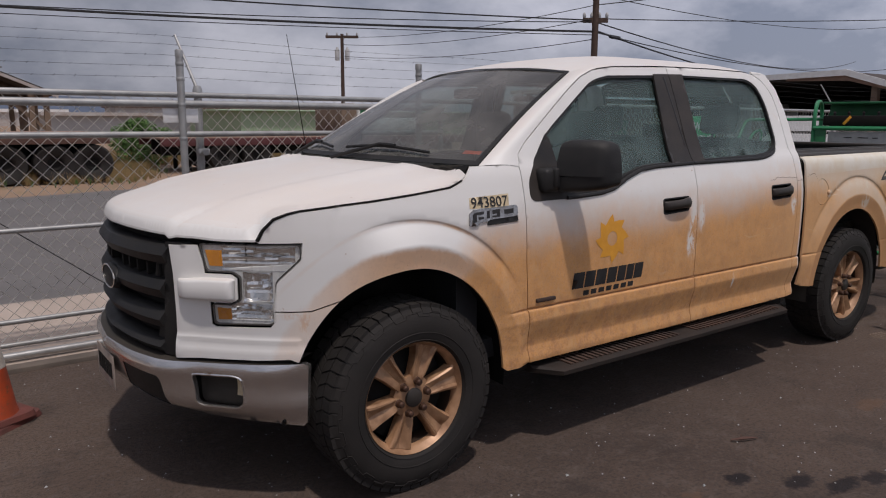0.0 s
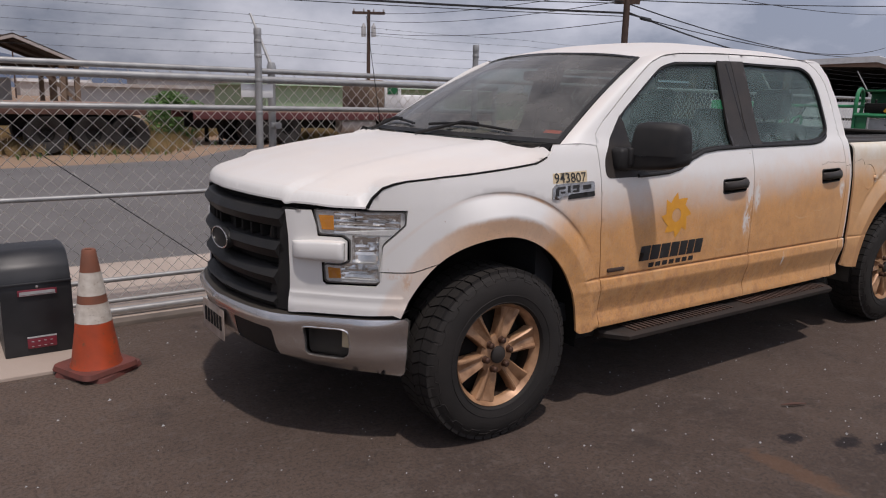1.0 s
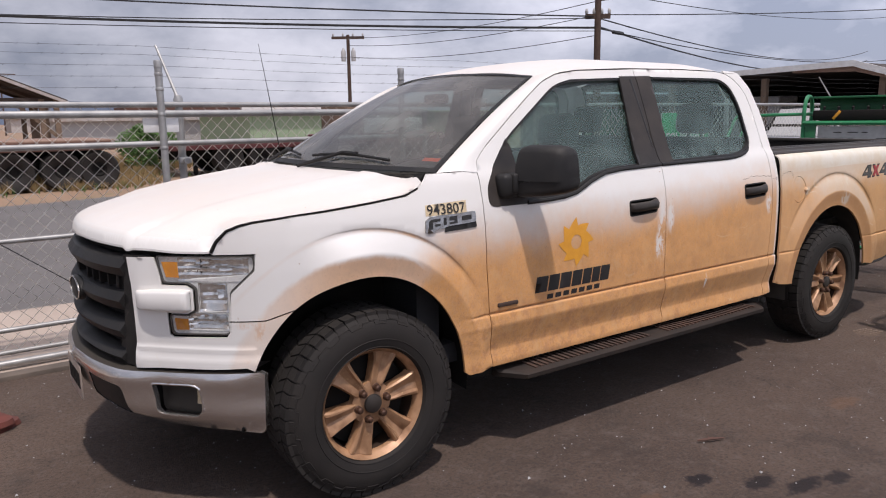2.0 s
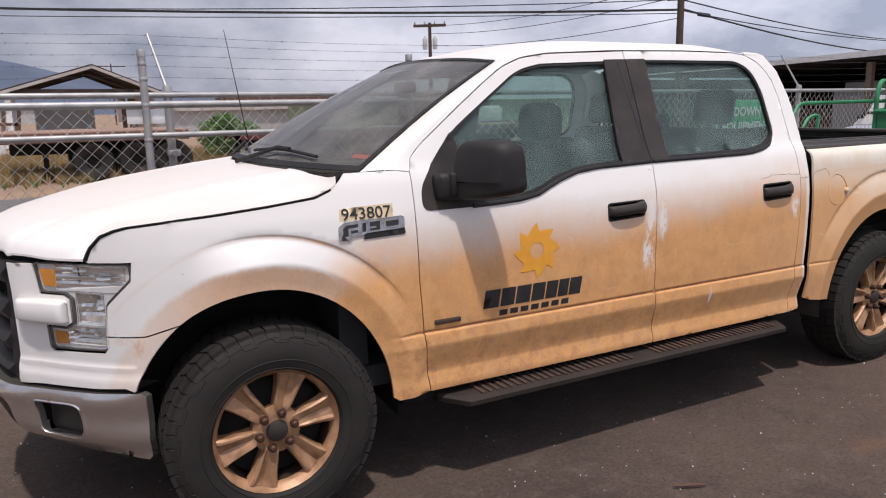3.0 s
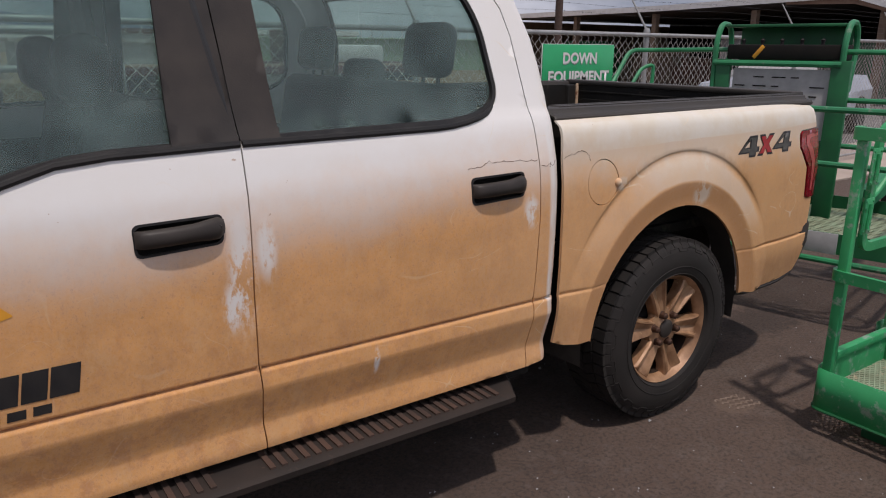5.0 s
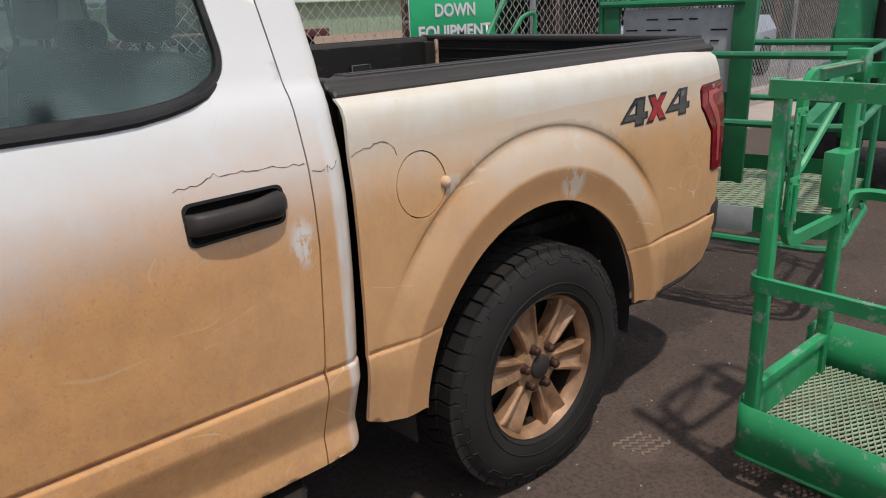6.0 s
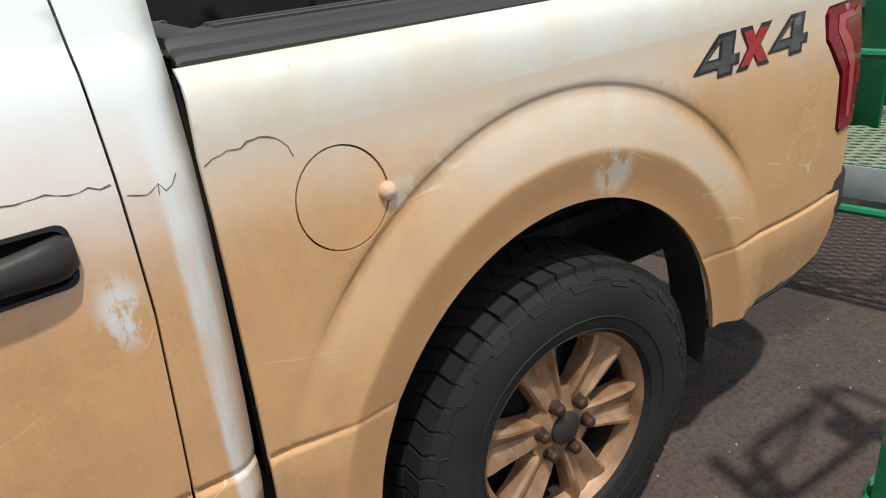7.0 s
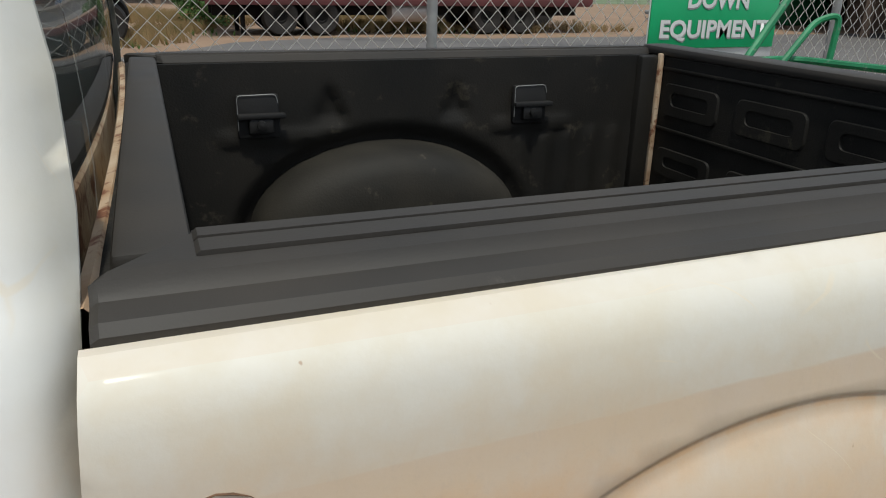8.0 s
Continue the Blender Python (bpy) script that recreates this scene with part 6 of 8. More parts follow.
def wheel(x, sgn):
    """A six-spoke alloy wheel with an all-terrain tyre; local z points out of the truck."""
    xf = Matrix.Translation((x, sgn * 0.868, 0.402)) @ pose(0, 0, 0, -90 * sgn, 0, 0)
    hub = new("wheel")
    hub.parent, hub.location = truck, (x - 1.9, sgn * 0.868, 0.402)
    hub["label"] = "dust-coated six-spoke alloy wheel with an all-terrain tyre"
    inv = Matrix.Translation((-x, -sgn * 0.868, -0.402))

    def add(name, bm, mat, label="", angle=35):
        ob = part(name, bm, mat, None, label, angle=angle)
        ob.parent = hub
        ob.matrix_parent_inverse = inv
        return ob

    bm = fresh()
    lathe(bm, [(0.235, 0.105), (0.25, 0.128), (0.275, 0.137), (0.31, 0.139), (0.345, 0.134), (0.368, 0.124), (0.384, 0.108), (0.391, 0.08), (0.394, 0.0), (0.391, -0.08), (0.384, -0.108), (0.35, -0.134), (0.28, -0.135), (0.235, -0.105)], xf, 64, closed=True)
    for r in (0.252, 0.285):
        tube(bm, [xf @ Vector((r * math.cos(a), r * math.sin(a), 0.130 if r < 0.27 else 0.1385)) for a in np.linspace(0, math.tau, 49)], 0.002, 4)
    # stepped biting edges moulded into the side wall
    zig = []
    for k in range(20):
        for da, r in ((0.0, 0.366), (0.45, 0.366), (0.5, 0.352), (0.95, 0.352)):
            a = (k + da) * math.tau / 20
            zig.append(xf @ Vector((r * math.cos(a), r * math.sin(a), float(np.interp(r, [0.345, 0.368], [0.1345, 0.1245])))))
    tube(bm, zig + zig[:1], 0.0022, 4)
    add("tyre", bm, RUBBER, "black all-terrain tyre")
    bm = fresh()
    n = 48
    for i in range(n):
        a = i * math.tau / n
        w = math.tau / n
        tyre_block(bm, 0.388, 0.402, -0.049, -0.001, a, w * 0.93, 1.2, xf)
        tyre_block(bm, 0.388, 0.402, 0.003, 0.051, a + w / 2, w * 0.93, -1.2, xf)
        for s in (1, -1):
            tyre_block(bm, 0.382, 0.400, s * 0.056, s * 0.112, a, w * 0.92, 0.0, xf)
            # shoulder lugs down the side wall, alternately long and short
            lo = 0.362 if i % 2 else 0.370
            b0 = a
            ring = []
            for r, h in ((0.3985, 0.1085), (0.3845, 0.1125), (lo, 0.1285 if i % 2 else 0.125)):
                for d in (-0.40, 0.40):
                    ring.append(bm.verts.new(xf @ Vector((r * math.cos(b0 + d * w), r * math.sin(b0 + d * w), s * h))))
            for r, h in ((0.394, 0.103), (0.381, 0.106), (lo - 0.002, 0.124 if i % 2 else 0.120)):
                for d in (-0.46, 0.46):
                    ring.append(bm.verts.new(xf @ Vector((r * math.cos(b0 + d * w), r * math.sin(b0 + d * w), s * h))))
            for q in ((0, 1, 3, 2), (2, 3, 5, 4), (4, 5, 11, 10), (0, 2, 8, 6), (2, 4, 10, 8), (1, 7, 9, 3), (3, 9, 11, 5)):
                bm.faces.new([ring[k] for k in q])
    tagged(add("tread", bm, RUBBER, "chunky tread blocks", 20), kind="stuff")
    bm = fresh()
    lathe(bm, [(0.2155, 0.072), (0.2165, 0.084), (0.222, 0.094), (0.232, 0.108), (0.239, 0.118), (0.243, 0.112), (0.243, 0.09), (0.238, 0.072)], xf, 64, closed=True)
    rim = add("rim", bm, BRONZE, "brown dust-coated alloy rim")
    bm = fresh()
    lathe(bm, [(0.205, -0.06), (0.214, 0.0715), (0.238, 0.0715), (0.236, -0.10)], xf, 48, closed=True)
    add("rim_barrel", bm, BARREL, "dark brown inner barrel")
    bm = fresh()
    lathe(bm, [(0.0, 0.055), (0.20, 0.02), (0.205, -0.06), (0.0, -0.06)], xf, 32)
    add("brake_disc", bm, DARK)
    for k in range(6):
        m = xf @ pose(0, 0, 0, 0, 0, k * 60 + (12 if x < 1 else 50))
        bm = fresh()
        # each spoke: broad at the rim, hollowed along its middle
        rows = []
        for r, half, h, hollow in ((0.045, 0.026, 0.086, 0.0), (0.082, 0.031, 0.095, 0.004), (0.105, 0.035, 0.100, 0.012), (0.14, 0.040, 0.103, 0.021), (0.18, 0.047, 0.106, 0.024), (0.208, 0.055, 0.107, 0.022), (0.219, 0.060, 0.104, 0.012), (0.226, 0.064, 0.096, 0.002)):
            row = []
            for f, dz in ((-1.06, -0.05), (-1, -0.010), (-0.86, -0.001), (-0.68, 0.0), (-0.50, -hollow * 0.55), (0.02, -hollow), (0.50, -hollow * 0.25), (0.86, 0.0), (1, -0.008), (1.06, -0.05)):
                row.append(bm.verts.new(m @ Vector((r, half * f, h + dz))))
            rows.append(row)
        for a, b in zip(rows, rows[1:]):
            for i in range(9):
                bm.faces.new((a[i], a[i + 1], b[i + 1], b[i]))
        ob = add("spoke", bm, BRONZE, angle=25)
        bm = fresh()
        lathe(bm, [(0.0, 0.121), (0.009, 0.120), (0.0145, 0.114), (0.0155, 0.095), (0.019, 0.092), (0.019, 0.08)], m @ pose(0.068, 0.0, 0.0), 10)
        add("wheel_nut", bm, RUST_BOLT, "rusty wheel nut")
    bm = fresh()
    lathe(bm, [(0.0, 0.108), (0.030, 0.107), (0.037, 0.103), (0.042, 0.098), (0.056, 0.094), (0.092, 0.088), (0.095, 0.06)], xf, 36)
    add("hub_plate", bm, BRONZE)
    bm = fresh()
    lathe(bm, [(0.0, 0.112), (0.033, 0.111), (0.040, 0.106), (0.042, 0.096)], xf, 28)
    add("hub_cap", bm, PILLAR, "dark hub cap")


for wx in (0.0, WB):
    for ws in (-1, 1):
        wheel(wx, ws)

# ---- running boards ----
for sgn in (1, -1):
    bm = fresh()
    prof = [(-0.86, 0.390), (-1.04, 0.390), (-1.06, 0.378), (-1.058, 0.358), (-1.03, 0.348), (-0.90, 0.352), (-0.86, 0.365)]
    rows = []
    for x, cut in ((0.70, 1.0), (0.79, 0.0), (2.76, 0.0), (2.83, 1.0)):
        rows.append([bm.verts.new((x, y + cut * 0.12 if y < -0.95 else y, z)) for y, z in prof])
    for a, b in zip(rows, rows[1:]):
        for i in range(len(prof)):
            bm.faces.new((a[i], a[(i + 1) % len(prof)], b[(i + 1) % len(prof)], b[i]))
    bm.faces.new(rows[0])
    bm.faces.new(rows[-1][::-1])
    if sgn == -1:
        for v in bm.verts:
            v.co.y = -v.co.y
    board = part("running_board", bm, BOARD, truck, "ribbed black running board with dust")
    bm = fresh()
    for x0, x1 in ((0.86, 1.72), (1.86, 2.70)):
        for x in np.arange(x0, x1, 0.036):
            box(bm, x, x + 0.017, -1.035, -0.90, 0.388, 0.397)
    if sgn == -1:
        for v in bm.verts:
            v.co.y = -v.co.y
    tagged(part("step_rib", bm, STEP, board, "dusty brown step ribs", smooth=False), kind="stuff")
    for x in (1.0, 1.8, 2.6):
        bm = fresh()
        tube(bm, [(x, -sgn * 0.95, 0.355), (x, -sgn * 0.70, 0.40)], 0.02, 6)
        part("board_bracket", bm, DARK, board)
# mud flap and rear bumper
for sgn in (-1, 1):
    bm = fresh()
    tube(bm, [(x, sgn * (0.948 - 0.05 * max(0.0, (x - 4.3) / 0.5) ** 2.4), z) for x, z in run([(4.19, 0.463), (4.26, 0.453), (4.55, 0.459), (4.70, 0.477), (4.742, 0.53)], 0.04)], 0.013, 8)
    part("bed_lip", bm, DUSTY_PLASTIC, truck)
bm = fresh()
pts = [(4.70, -0.955, 0), (4.80, -0.945, 0), (4.88, -0.88, 0), (4.93, -0.72, 0), (4.95, 0, 0), (4.93, 0.72, 0), (4.88, 0.88, 0), (4.80, 0.945, 0), (4.70, 0.955, 0)]
pts = [Vector((*p, 0)) for p in smooth_path([(p[0], p[1]) for p in pts], 2)]
rows = []
for p in pts:
    d = Vector((-0.03, 0, 0))
    rows.append([bm.verts.new((p.x + dx, p.y * k, z)) for dx, k, z in ((-0.10, 0.93, 0.735), (-0.01, 0.995, 0.735), (0.0, 1.0, 0.715), (0.0, 1.0, 0.62), (-0.03, 0.985, 0.53), (-0.10, 0.93, 0.53))])
for a, b in zip(rows, rows[1:]):
    for i in range(5):
        bm.faces.new((a[i], a[i + 1], b[i + 1], b[i]))
bm.faces.new(rows[0])
bm.faces.new(rows[-1][::-1])
part("rear_bumper", bm, DUSTY_PLASTIC, truck, "dusty dark rear bumper")

# ---- decals on the doors and the box ----
on_side = lambda d: (lambda x, z: side(x, z) + Vector((0, -d, 0)))
cx, cz = 1.170, 0.965
burst, n = [], 8
for k in range(n):
    a = k * math.tau / n + radians(91)
    for r, da in ((0.084, -0.16), (0.122, -0.03), (0.120, 0.0), (0.101, 0.24), (0.090, 0.45)):
        burst.append((cx + r * math.cos(a + da), cz + r * math.sin(a + da)))
hole = [(cx + 0.036 * math.cos(a), cz + 0.036 * math.sin(a)) for a in np.linspace(0, math.tau, 24, endpoint=False)]
raw("sun_decal", sheet(burst, on_side(0.0016), 0.02, holes=[hole], thick=0), GOLD_INK, front_door, "orange toothed sun-shaped decal")


def block_letter(x0, z0, w, h, slant, cuts=()):
    def at(u, v):
        return (x0 + u * w + slant * v * h, z0 + v * h)
    return [at(u, v) for u, v in ((0, 0), (1, 0), (1, 1), (0, 1))], [[at(u, v) for u, v in c] for c in cuts]


# the company's name stands as heavy slanted blocks, the line below it as small ones
x = 0.895
for k, w in enumerate((0.085, 0.078, 0.083, 0.076, 0.068, 0.062, 0.073)):
    poly, holes = block_letter(x, 0.743 + 0.0002 * k, w * 0.90, 0.078, 0.16)
    raw("name_block", sheet(poly, on_side(0.0016), 0.03, thick=0, holes=holes), INK, front_door, "heavy black slanted block" if k == 0 else "")
    x += w - 0.001
for k in range(7):
    poly, _ = block_letter(0.975 + k * 0.0545, 0.7035 + 0.0006 * k, 0.040, 0.024, 0.12)
    raw("name_bar", sheet(poly, on_side(0.0016), 0.03, thick=0), INK, front_door, "small black block" if k == 0 else "")

# fleet number on a cream sticker, badge below it
fender_near = next(o for o in truck.children if o.name == "fender")
raw("number_sticker", sheet([(0.282, 1.168), (0.50, 1.168), (0.505, 1.222), (0.285, 1.214)], on_side(0.001), 0.03, thick=0), CREAM, fender_near, "cream number sticker")
raw("fleet_number", lettering("943807", 0.062, lambda u, v, w: side(0.289 + u * 0.205 / w, 1.172 + v * 1.0) + Vector((0, -0.0042, 0)), 0.0, 0.0004), INK, fender_near, "black stencilled fleet number")
rim = soften([(0.272, 1.098), (0.276, 1.148), (0.30, 1.164), (0.535, 1.172), (0.545, 1.166), (0.545, 1.130), (0.535, 1.124), (0.385, 1.118), (0.372, 1.112), (0.325, 1.108), (0.318, 1.096)], 0.006)
badge = raw("model_badge", sheet(rim, on_side(0.007), 0.02, thick=0.010), BADGE, fender_near, "chrome model badge with black shapes")
for poly in ([(0.290, 1.112), (0.292, 1.144), (0.306, 1.153), (0.352, 1.155), (0.350, 1.143), (0.312, 1.141), (0.310, 1.112)], [(0.322, 1.122), (0.322, 1.132), (0.350, 1.133), (0.349, 1.123)], [(0.367, 1.124), (0.370, 1.156), (0.384, 1.157), (0.382, 1.125)],
             [(0.398, 1.126), (0.399, 1.134), (0.425, 1.135), (0.426, 1.142), (0.399, 1.141), (0.401, 1.158), (0.442, 1.160), (0.440, 1.127)], [(0.466, 1.136), (0.467, 1.156), (0.520, 1.158), (0.519, 1.138)]):
    raw("badge_inlay", sheet(poly, on_side(0.0082), 0.02, thick=0), INK, badge)
raw("badge_strip", sheet([(0.372, 1.094), (0.378, 1.115), (0.545, 1.127), (0.548, 1.104), (0.540, 1.100)], on_side(0.004), 0.02, thick=0.006), PLASTIC, fender_near, "black strip below the badge")
# 4x4 on the box: each sign a dark outline with a paler fill
FOUR = [(0, 0.24), (0.52, 1), (0.95, 1), (0.95, 0.46), (1.10, 0.46), (1.10, 0.20), (0.95, 0.20), (0.95, 0), (0.58, 0), (0.58, 0.20), (0, 0.20)]
FOUR_EYE = [(0.30, 0.46), (0.58, 0.46), (0.58, 0.80)]
CROSS = [(0, 0), (0.36, 0), (0.52, 0.28), (0.68, 0), (1.04, 0), (0.72, 0.5), (1.0, 1), (0.66, 1), (0.52, 0.74), (0.38, 1), (0.02, 1), (0.30, 0.5)]
for shape, x0, w, fill in ((FOUR, 4.060, 0.125, GREY_FILL), (CROSS, 4.203, 0.105, RED_INK), (FOUR, 4.318, 0.130, GREY_FILL)):
    def lay(u, v, k=1.0):
        u, v = 0.52 + (u - 0.52) * k, 0.5 + (v - 0.5) * k
        return (x0 + u * w + 0.018 * v, 1.112 + 0.082 * v + 0.02 * (x0 + u * w - 4.06))
    eye = [[lay(u, v) for u, v in FOUR_EYE]] if shape is FOUR else []
    raw("drive_decal", sheet([lay(u, v, 1.12) for u, v in shape], on_side(0.0014), 0.02, holes=eye, thick=0), INK, bed_near, "four-wheel-drive decal with a dark outline")
    eye = [[lay(u + (u - 0.48) * 0.5, v + (v - 0.57) * 0.5) for u, v in FOUR_EYE]] if shape is FOUR else []
    raw("decal_fill", sheet([lay(u, v, 0.90) for u, v in shape], on_side(0.0026), 0.02, holes=eye, thick=0), fill, bed_near, "worn grey fill" if shape is FOUR else "red fill")

# cracked clear coat along the shoulder of the rear door, the cab corner and the box
corner_near = next(o for o in truck.children if o.name == "cab_corner")
random.seed(8)
for pts, owner in (([(2.60, 1.186), (2.65, 1.19), (2.675, 1.196), (2.69, 1.206), (2.70, 1.198), (2.74, 1.20), (2.81, 1.198), (2.86, 1.193), (2.90, 1.192)], rear_door), ([(2.916, 1.172), (2.94, 1.170), (2.958, 1.180), (2.966, 1.168), (2.985, 1.184)], corner_near), ([(2.958, 1.180), (2.956, 1.162)], corner_near),
                   ([(3.024, 1.186), (3.05, 1.199), (3.08, 1.203), (3.11, 1.212), (3.135, 1.204), (3.15, 1.188), (3.155, 1.17)], bed_near)):
    fine = [(x, z + random.uniform(-0.003, 0.003)) for x, z in run(pts, 0.012)]
    bm = fresh()
    skin = cab_skin if owner is corner_near else side
    tube(bm, [skin(x, z) + Vector((0, -0.0002, 0)) for x, z in fine], [random.uniform(0.0004, 0.0014) for _ in fine], 5)
    part("paint_crack", bm, CRACK, owner, "thin cracked clear coat")


# ---- fence, gate and what stands beside them ----
def fence_y(x):
    return 1.97 + 0.05 * max(0.0, x)


def strands(lines, r, sides=3):
    """Many thin wires as one joined mesh; each line is a list of points."""
    vs, fs = [], []
    for pts in lines:
        o = len(vs)
        for i, p in enumerate(pts):
            a, b = Vector(pts[max(0, i - 1)]), Vector(pts[min(len(pts) - 1, i + 1)])
            d = (b - a).normalized()
            s = d.cross(Vector((0, 1, 0.01))).normalized()
            u = s.cross(d)
            for k in range(sides):
                q = math.tau * k / sides
                vs.append(tuple(Vector(p) + s * (r * math.cos(q)) + u * (r * math.sin(q))))
        for i in range(len(pts) - 1):
            for k in range(sides):
                fs.append((o + i * sides + k, o + i * sides + (k + 1) % sides, o + (i + 1) * sides + (k + 1) % sides, o + (i + 1) * sides + k))
    return vs, [], fs


def chain_link(x0, x1, z0, z1, yf, pitch=0.093, r=0.0031):
    lines = []
    h = pitch / 2
    rows = int((z1 - z0) / h)
    for i in range(int((x1 - x0) / h)):
        x = x0 + i * h
        pts = []
        for k in range(rows + 1):
            sgn = 1 if (k + i) % 2 else -1
            xx = x + sgn * h / 2
            pts.append((xx, yf(xx) + 0.004 * sgn, z0 + k * h))
        lines.append(pts)
        # the wire ends stick up in twisted tips
        if i % 2 == 0:
            x2, y2, z2 = pts[-1]
            lines.append([(x2, y2, z2), (x2 + 0.012, y2, z2 + 0.022), (x2 - 0.006, y2 + 0.01, z2 + 0.045)])
    return strands(lines, r)


fence = thing("chain_link_fence", (6.0, fence_y(6.0), 0), "galvanised chain-link fence with barbed wire along the road", "fence")
tagged(part("chain_link", chain_link(-7.0, 22.0, 0.06, 1.68, fence_y), WIRE, fence, "diamond wire mesh"), kind="stuff")
for z, r in ((1.70, 0.021), (0.09, 0.016)):
    bm = fresh()
    tube(bm, [(x, fence_y(x) - 0.02, z) for x in (-7.0, 0.0, 22.0)], r, 10)
    part("fence_rail", bm, GALV, fence, "galvanised fence rail")
ARM = []
for x in (-5.8, -2.9, 0.14, 4.46, 7.35, 10.4, 13.4, 16.4, 19.4):
    y = fence_y(x)
    bm = fresh()
    tube(bm, [(x, y, -0.1), (x, y, 1.72)], 0.028, 12)
    lathe(bm, [(0.034, -0.03), (0.034, 0.02), (0.025, 0.045), (0.0, 0.05)], Matrix.Translation((x, y, 1.72)), 12)
    post = part("fence_post", bm, GALV, fence, "galvanised fence post")
    bm = fresh()
    tube(bm, [(x, y, 1.74), (x - 0.07, y + 0.22, 2.13)], [0.012, 0.008], 8)
    part("wire_arm", bm, GALV, post, "slanted arm for barbed wire")
    ARM.append((x, y))
lines = []
random.seed(4)
for t in (0.22, 0.42, 0.62, 0.82, 0.98):
    pts = []
    for x in np.arange(-7.0, 22.01, 0.5):
        sag = -0.02 * math.sin(((x + 2.9) % 3.0) / 3.0 * math.pi)
        pts.append((x - 0.07 * t, fence_y(x) + 0.22 * t, 1.74 + 0.39 * t + sag))
    lines.append(pts)
    for x in np.arange(-7.0, 22.0, 0.125):
        a = (x - 0.07 * t, fence_y(x) + 0.22 * t, 1.74 + 0.39 * t - 0.02 * math.sin(((x + 2.9) % 3.0) / 3.0 * math.pi))
        lines.append([(a[0] - 0.006, a[1], a[2] - 0.008), (a[0] + 0.006, a[1], a[2] + 0.008)])
tagged(part("barbed_wire", strands(lines, 0.0012), CABLE, fence, "strands of barbed wire"), kind="stuff")
# strands on the near posts
gate = thing("sliding_gate", (-1.0, 1.82, 0), "galvanised sliding chain-link gate, closed", "gate")
for z, r in ((1.635, 0.026), (1.43, 0.021), (0.845, 0.017), (0.27, 0.017), (0.05, 0.024)):
    bm = fresh()
    tube(bm, [(x, 1.83, z) for x in (-7.0, 0.0, 2.2)], r, 10)
    part("gate_rail", bm, GALV, gate, "galvanised gate rail")
for x in (-4.0, 2.18):
    bm = fresh()
    tube(bm, [(x, 1.83, 0.03), (x, 1.83, 1.65)], 0.022, 10)
    part("gate_upright", bm, GALV, gate)
bm = fresh()
tube(bm, [(-1.80, 1.855, 1.40), (-0.10, 1.855, 0.06)], 0.0035, 6)
part("brace_wire", bm, CABLE, gate, "diagonal brace wire")
for x in (-0.03, 1.93):
    y = 1.80
    bm = fresh()
    tube(bm, [(x, y, -0.1), (x, y, 1.985)], 0.0255, 12)
    lathe(bm, [(0.028, -0.04), (0.028, 0.0), (0.025, 0.008), (0.0, 0.012)], Matrix.Translation((x, y, 1.985)), 12)
    for z in (1.40, 1.63, 1.80, 1.90):
        lathe(bm, [(0.026, -0.012), (0.028, -0.008), (0.028, 0.008), (0.026, 0.012)], Matrix.Translation((x, y, z)), 12, cap=False)
    tagged(part("gate_post", bm, GALV, gate, "tall galvanised gate post"))
bm = fresh()
box(bm, 0.10, 0.19, 1.91, 1.95, 1.28, 1.325, 0.008)
tube(bm, [(0.145, 1.87, 1.30), (0.145, 1.98, 1.30)], 0.022, 10)
part("gate_roller", bm, GALV, gate, "galvanised gate roller bracket")
# a blank white plate behind the wire
bm = fresh()
box(bm, -0.15, 0.09, 1.832, 1.838, 1.508, 1.605, 0.002)
tube(bm, [(-0.03, 1.842, 1.56), (-0.03, 1.80, 1.56)], 0.008, 8)
tagged(part("blank_plate", bm, WHITE), "blank white plate bolted behind the gate post", "sign")

# kerb under the gate
bm = fresh()
box(bm, -7, 2.3, 1.62, 1.73, -0.05, 0.03, 0.012)
tagged(part("kerb", bm, SILL), "low concrete gate sill", "kerb", "", "structure")
bm = fresh()
box(bm, -3.6, -1.30, 0.92, 1.65, -0.05, 0.018, 0.008)
tagged(part("concrete_pad", bm, CONCRETE), "rough concrete pad under the gate opener", "pad", "", "structure")

# gate opener with its black cover
opener = thing("gate_opener", (-1.60, 1.42, 0.018), "black box-shaped gate opener on a concrete pad", "gate opener")
bm = fresh()
prof = soften([(1.24, 0.02), (1.24, 0.44), (1.285, 0.535), (1.37, 0.615), (1.60, 0.625), (1.62, 0.59), (1.62, 0.02)], {1: 0.05, 2: 0.02, 3: 0.06, 4: 0.02})
rings = []
for x, k in ((-1.785, 0.97), (-1.77, 1.0), (-1.435, 1.0), (-1.42, 0.97)):
    rings.append([bm.verts.new((x, 1.43 + (y - 1.43) * k, 0.34 + (z - 0.34) * k if z > 0.1 else z)) for y, z in prof])
for a, b in zip(rings, rings[1:]):
    for i in range(len(prof)):
        bm.faces.new((a[i], a[(i + 1) % len(prof)], b[(i + 1) % len(prof)], b[i]))
bm.faces.new(rings[0][::-1])
bm.faces.new(rings[-1])
part("cover", bm, OPENER, opener, "black moulded cover", angle=45)
bm = fresh()
box(bm, -1.787, -1.418, 1.231, 1.30, 0.438, 0.449, 0.003)
part("cover_lip", bm, OPENER, opener)
bm = fresh()
box(bm, -1.70, -1.50, 1.228, 1.2385, 0.375, 0.41, 0.002)
lab = part("label_plate", bm, MAROON, opener, "maroon brand label")
bm = fresh()
box(bm, -1.69, -1.51, 1.2255, 1.2285, 0.384, 0.401)
box(bm, -1.693, -1.507, 1.2265, 1.2282, 0.378, 0.3805)
part("label_bar", bm, LABEL_GREY, lab)
bm = fresh()
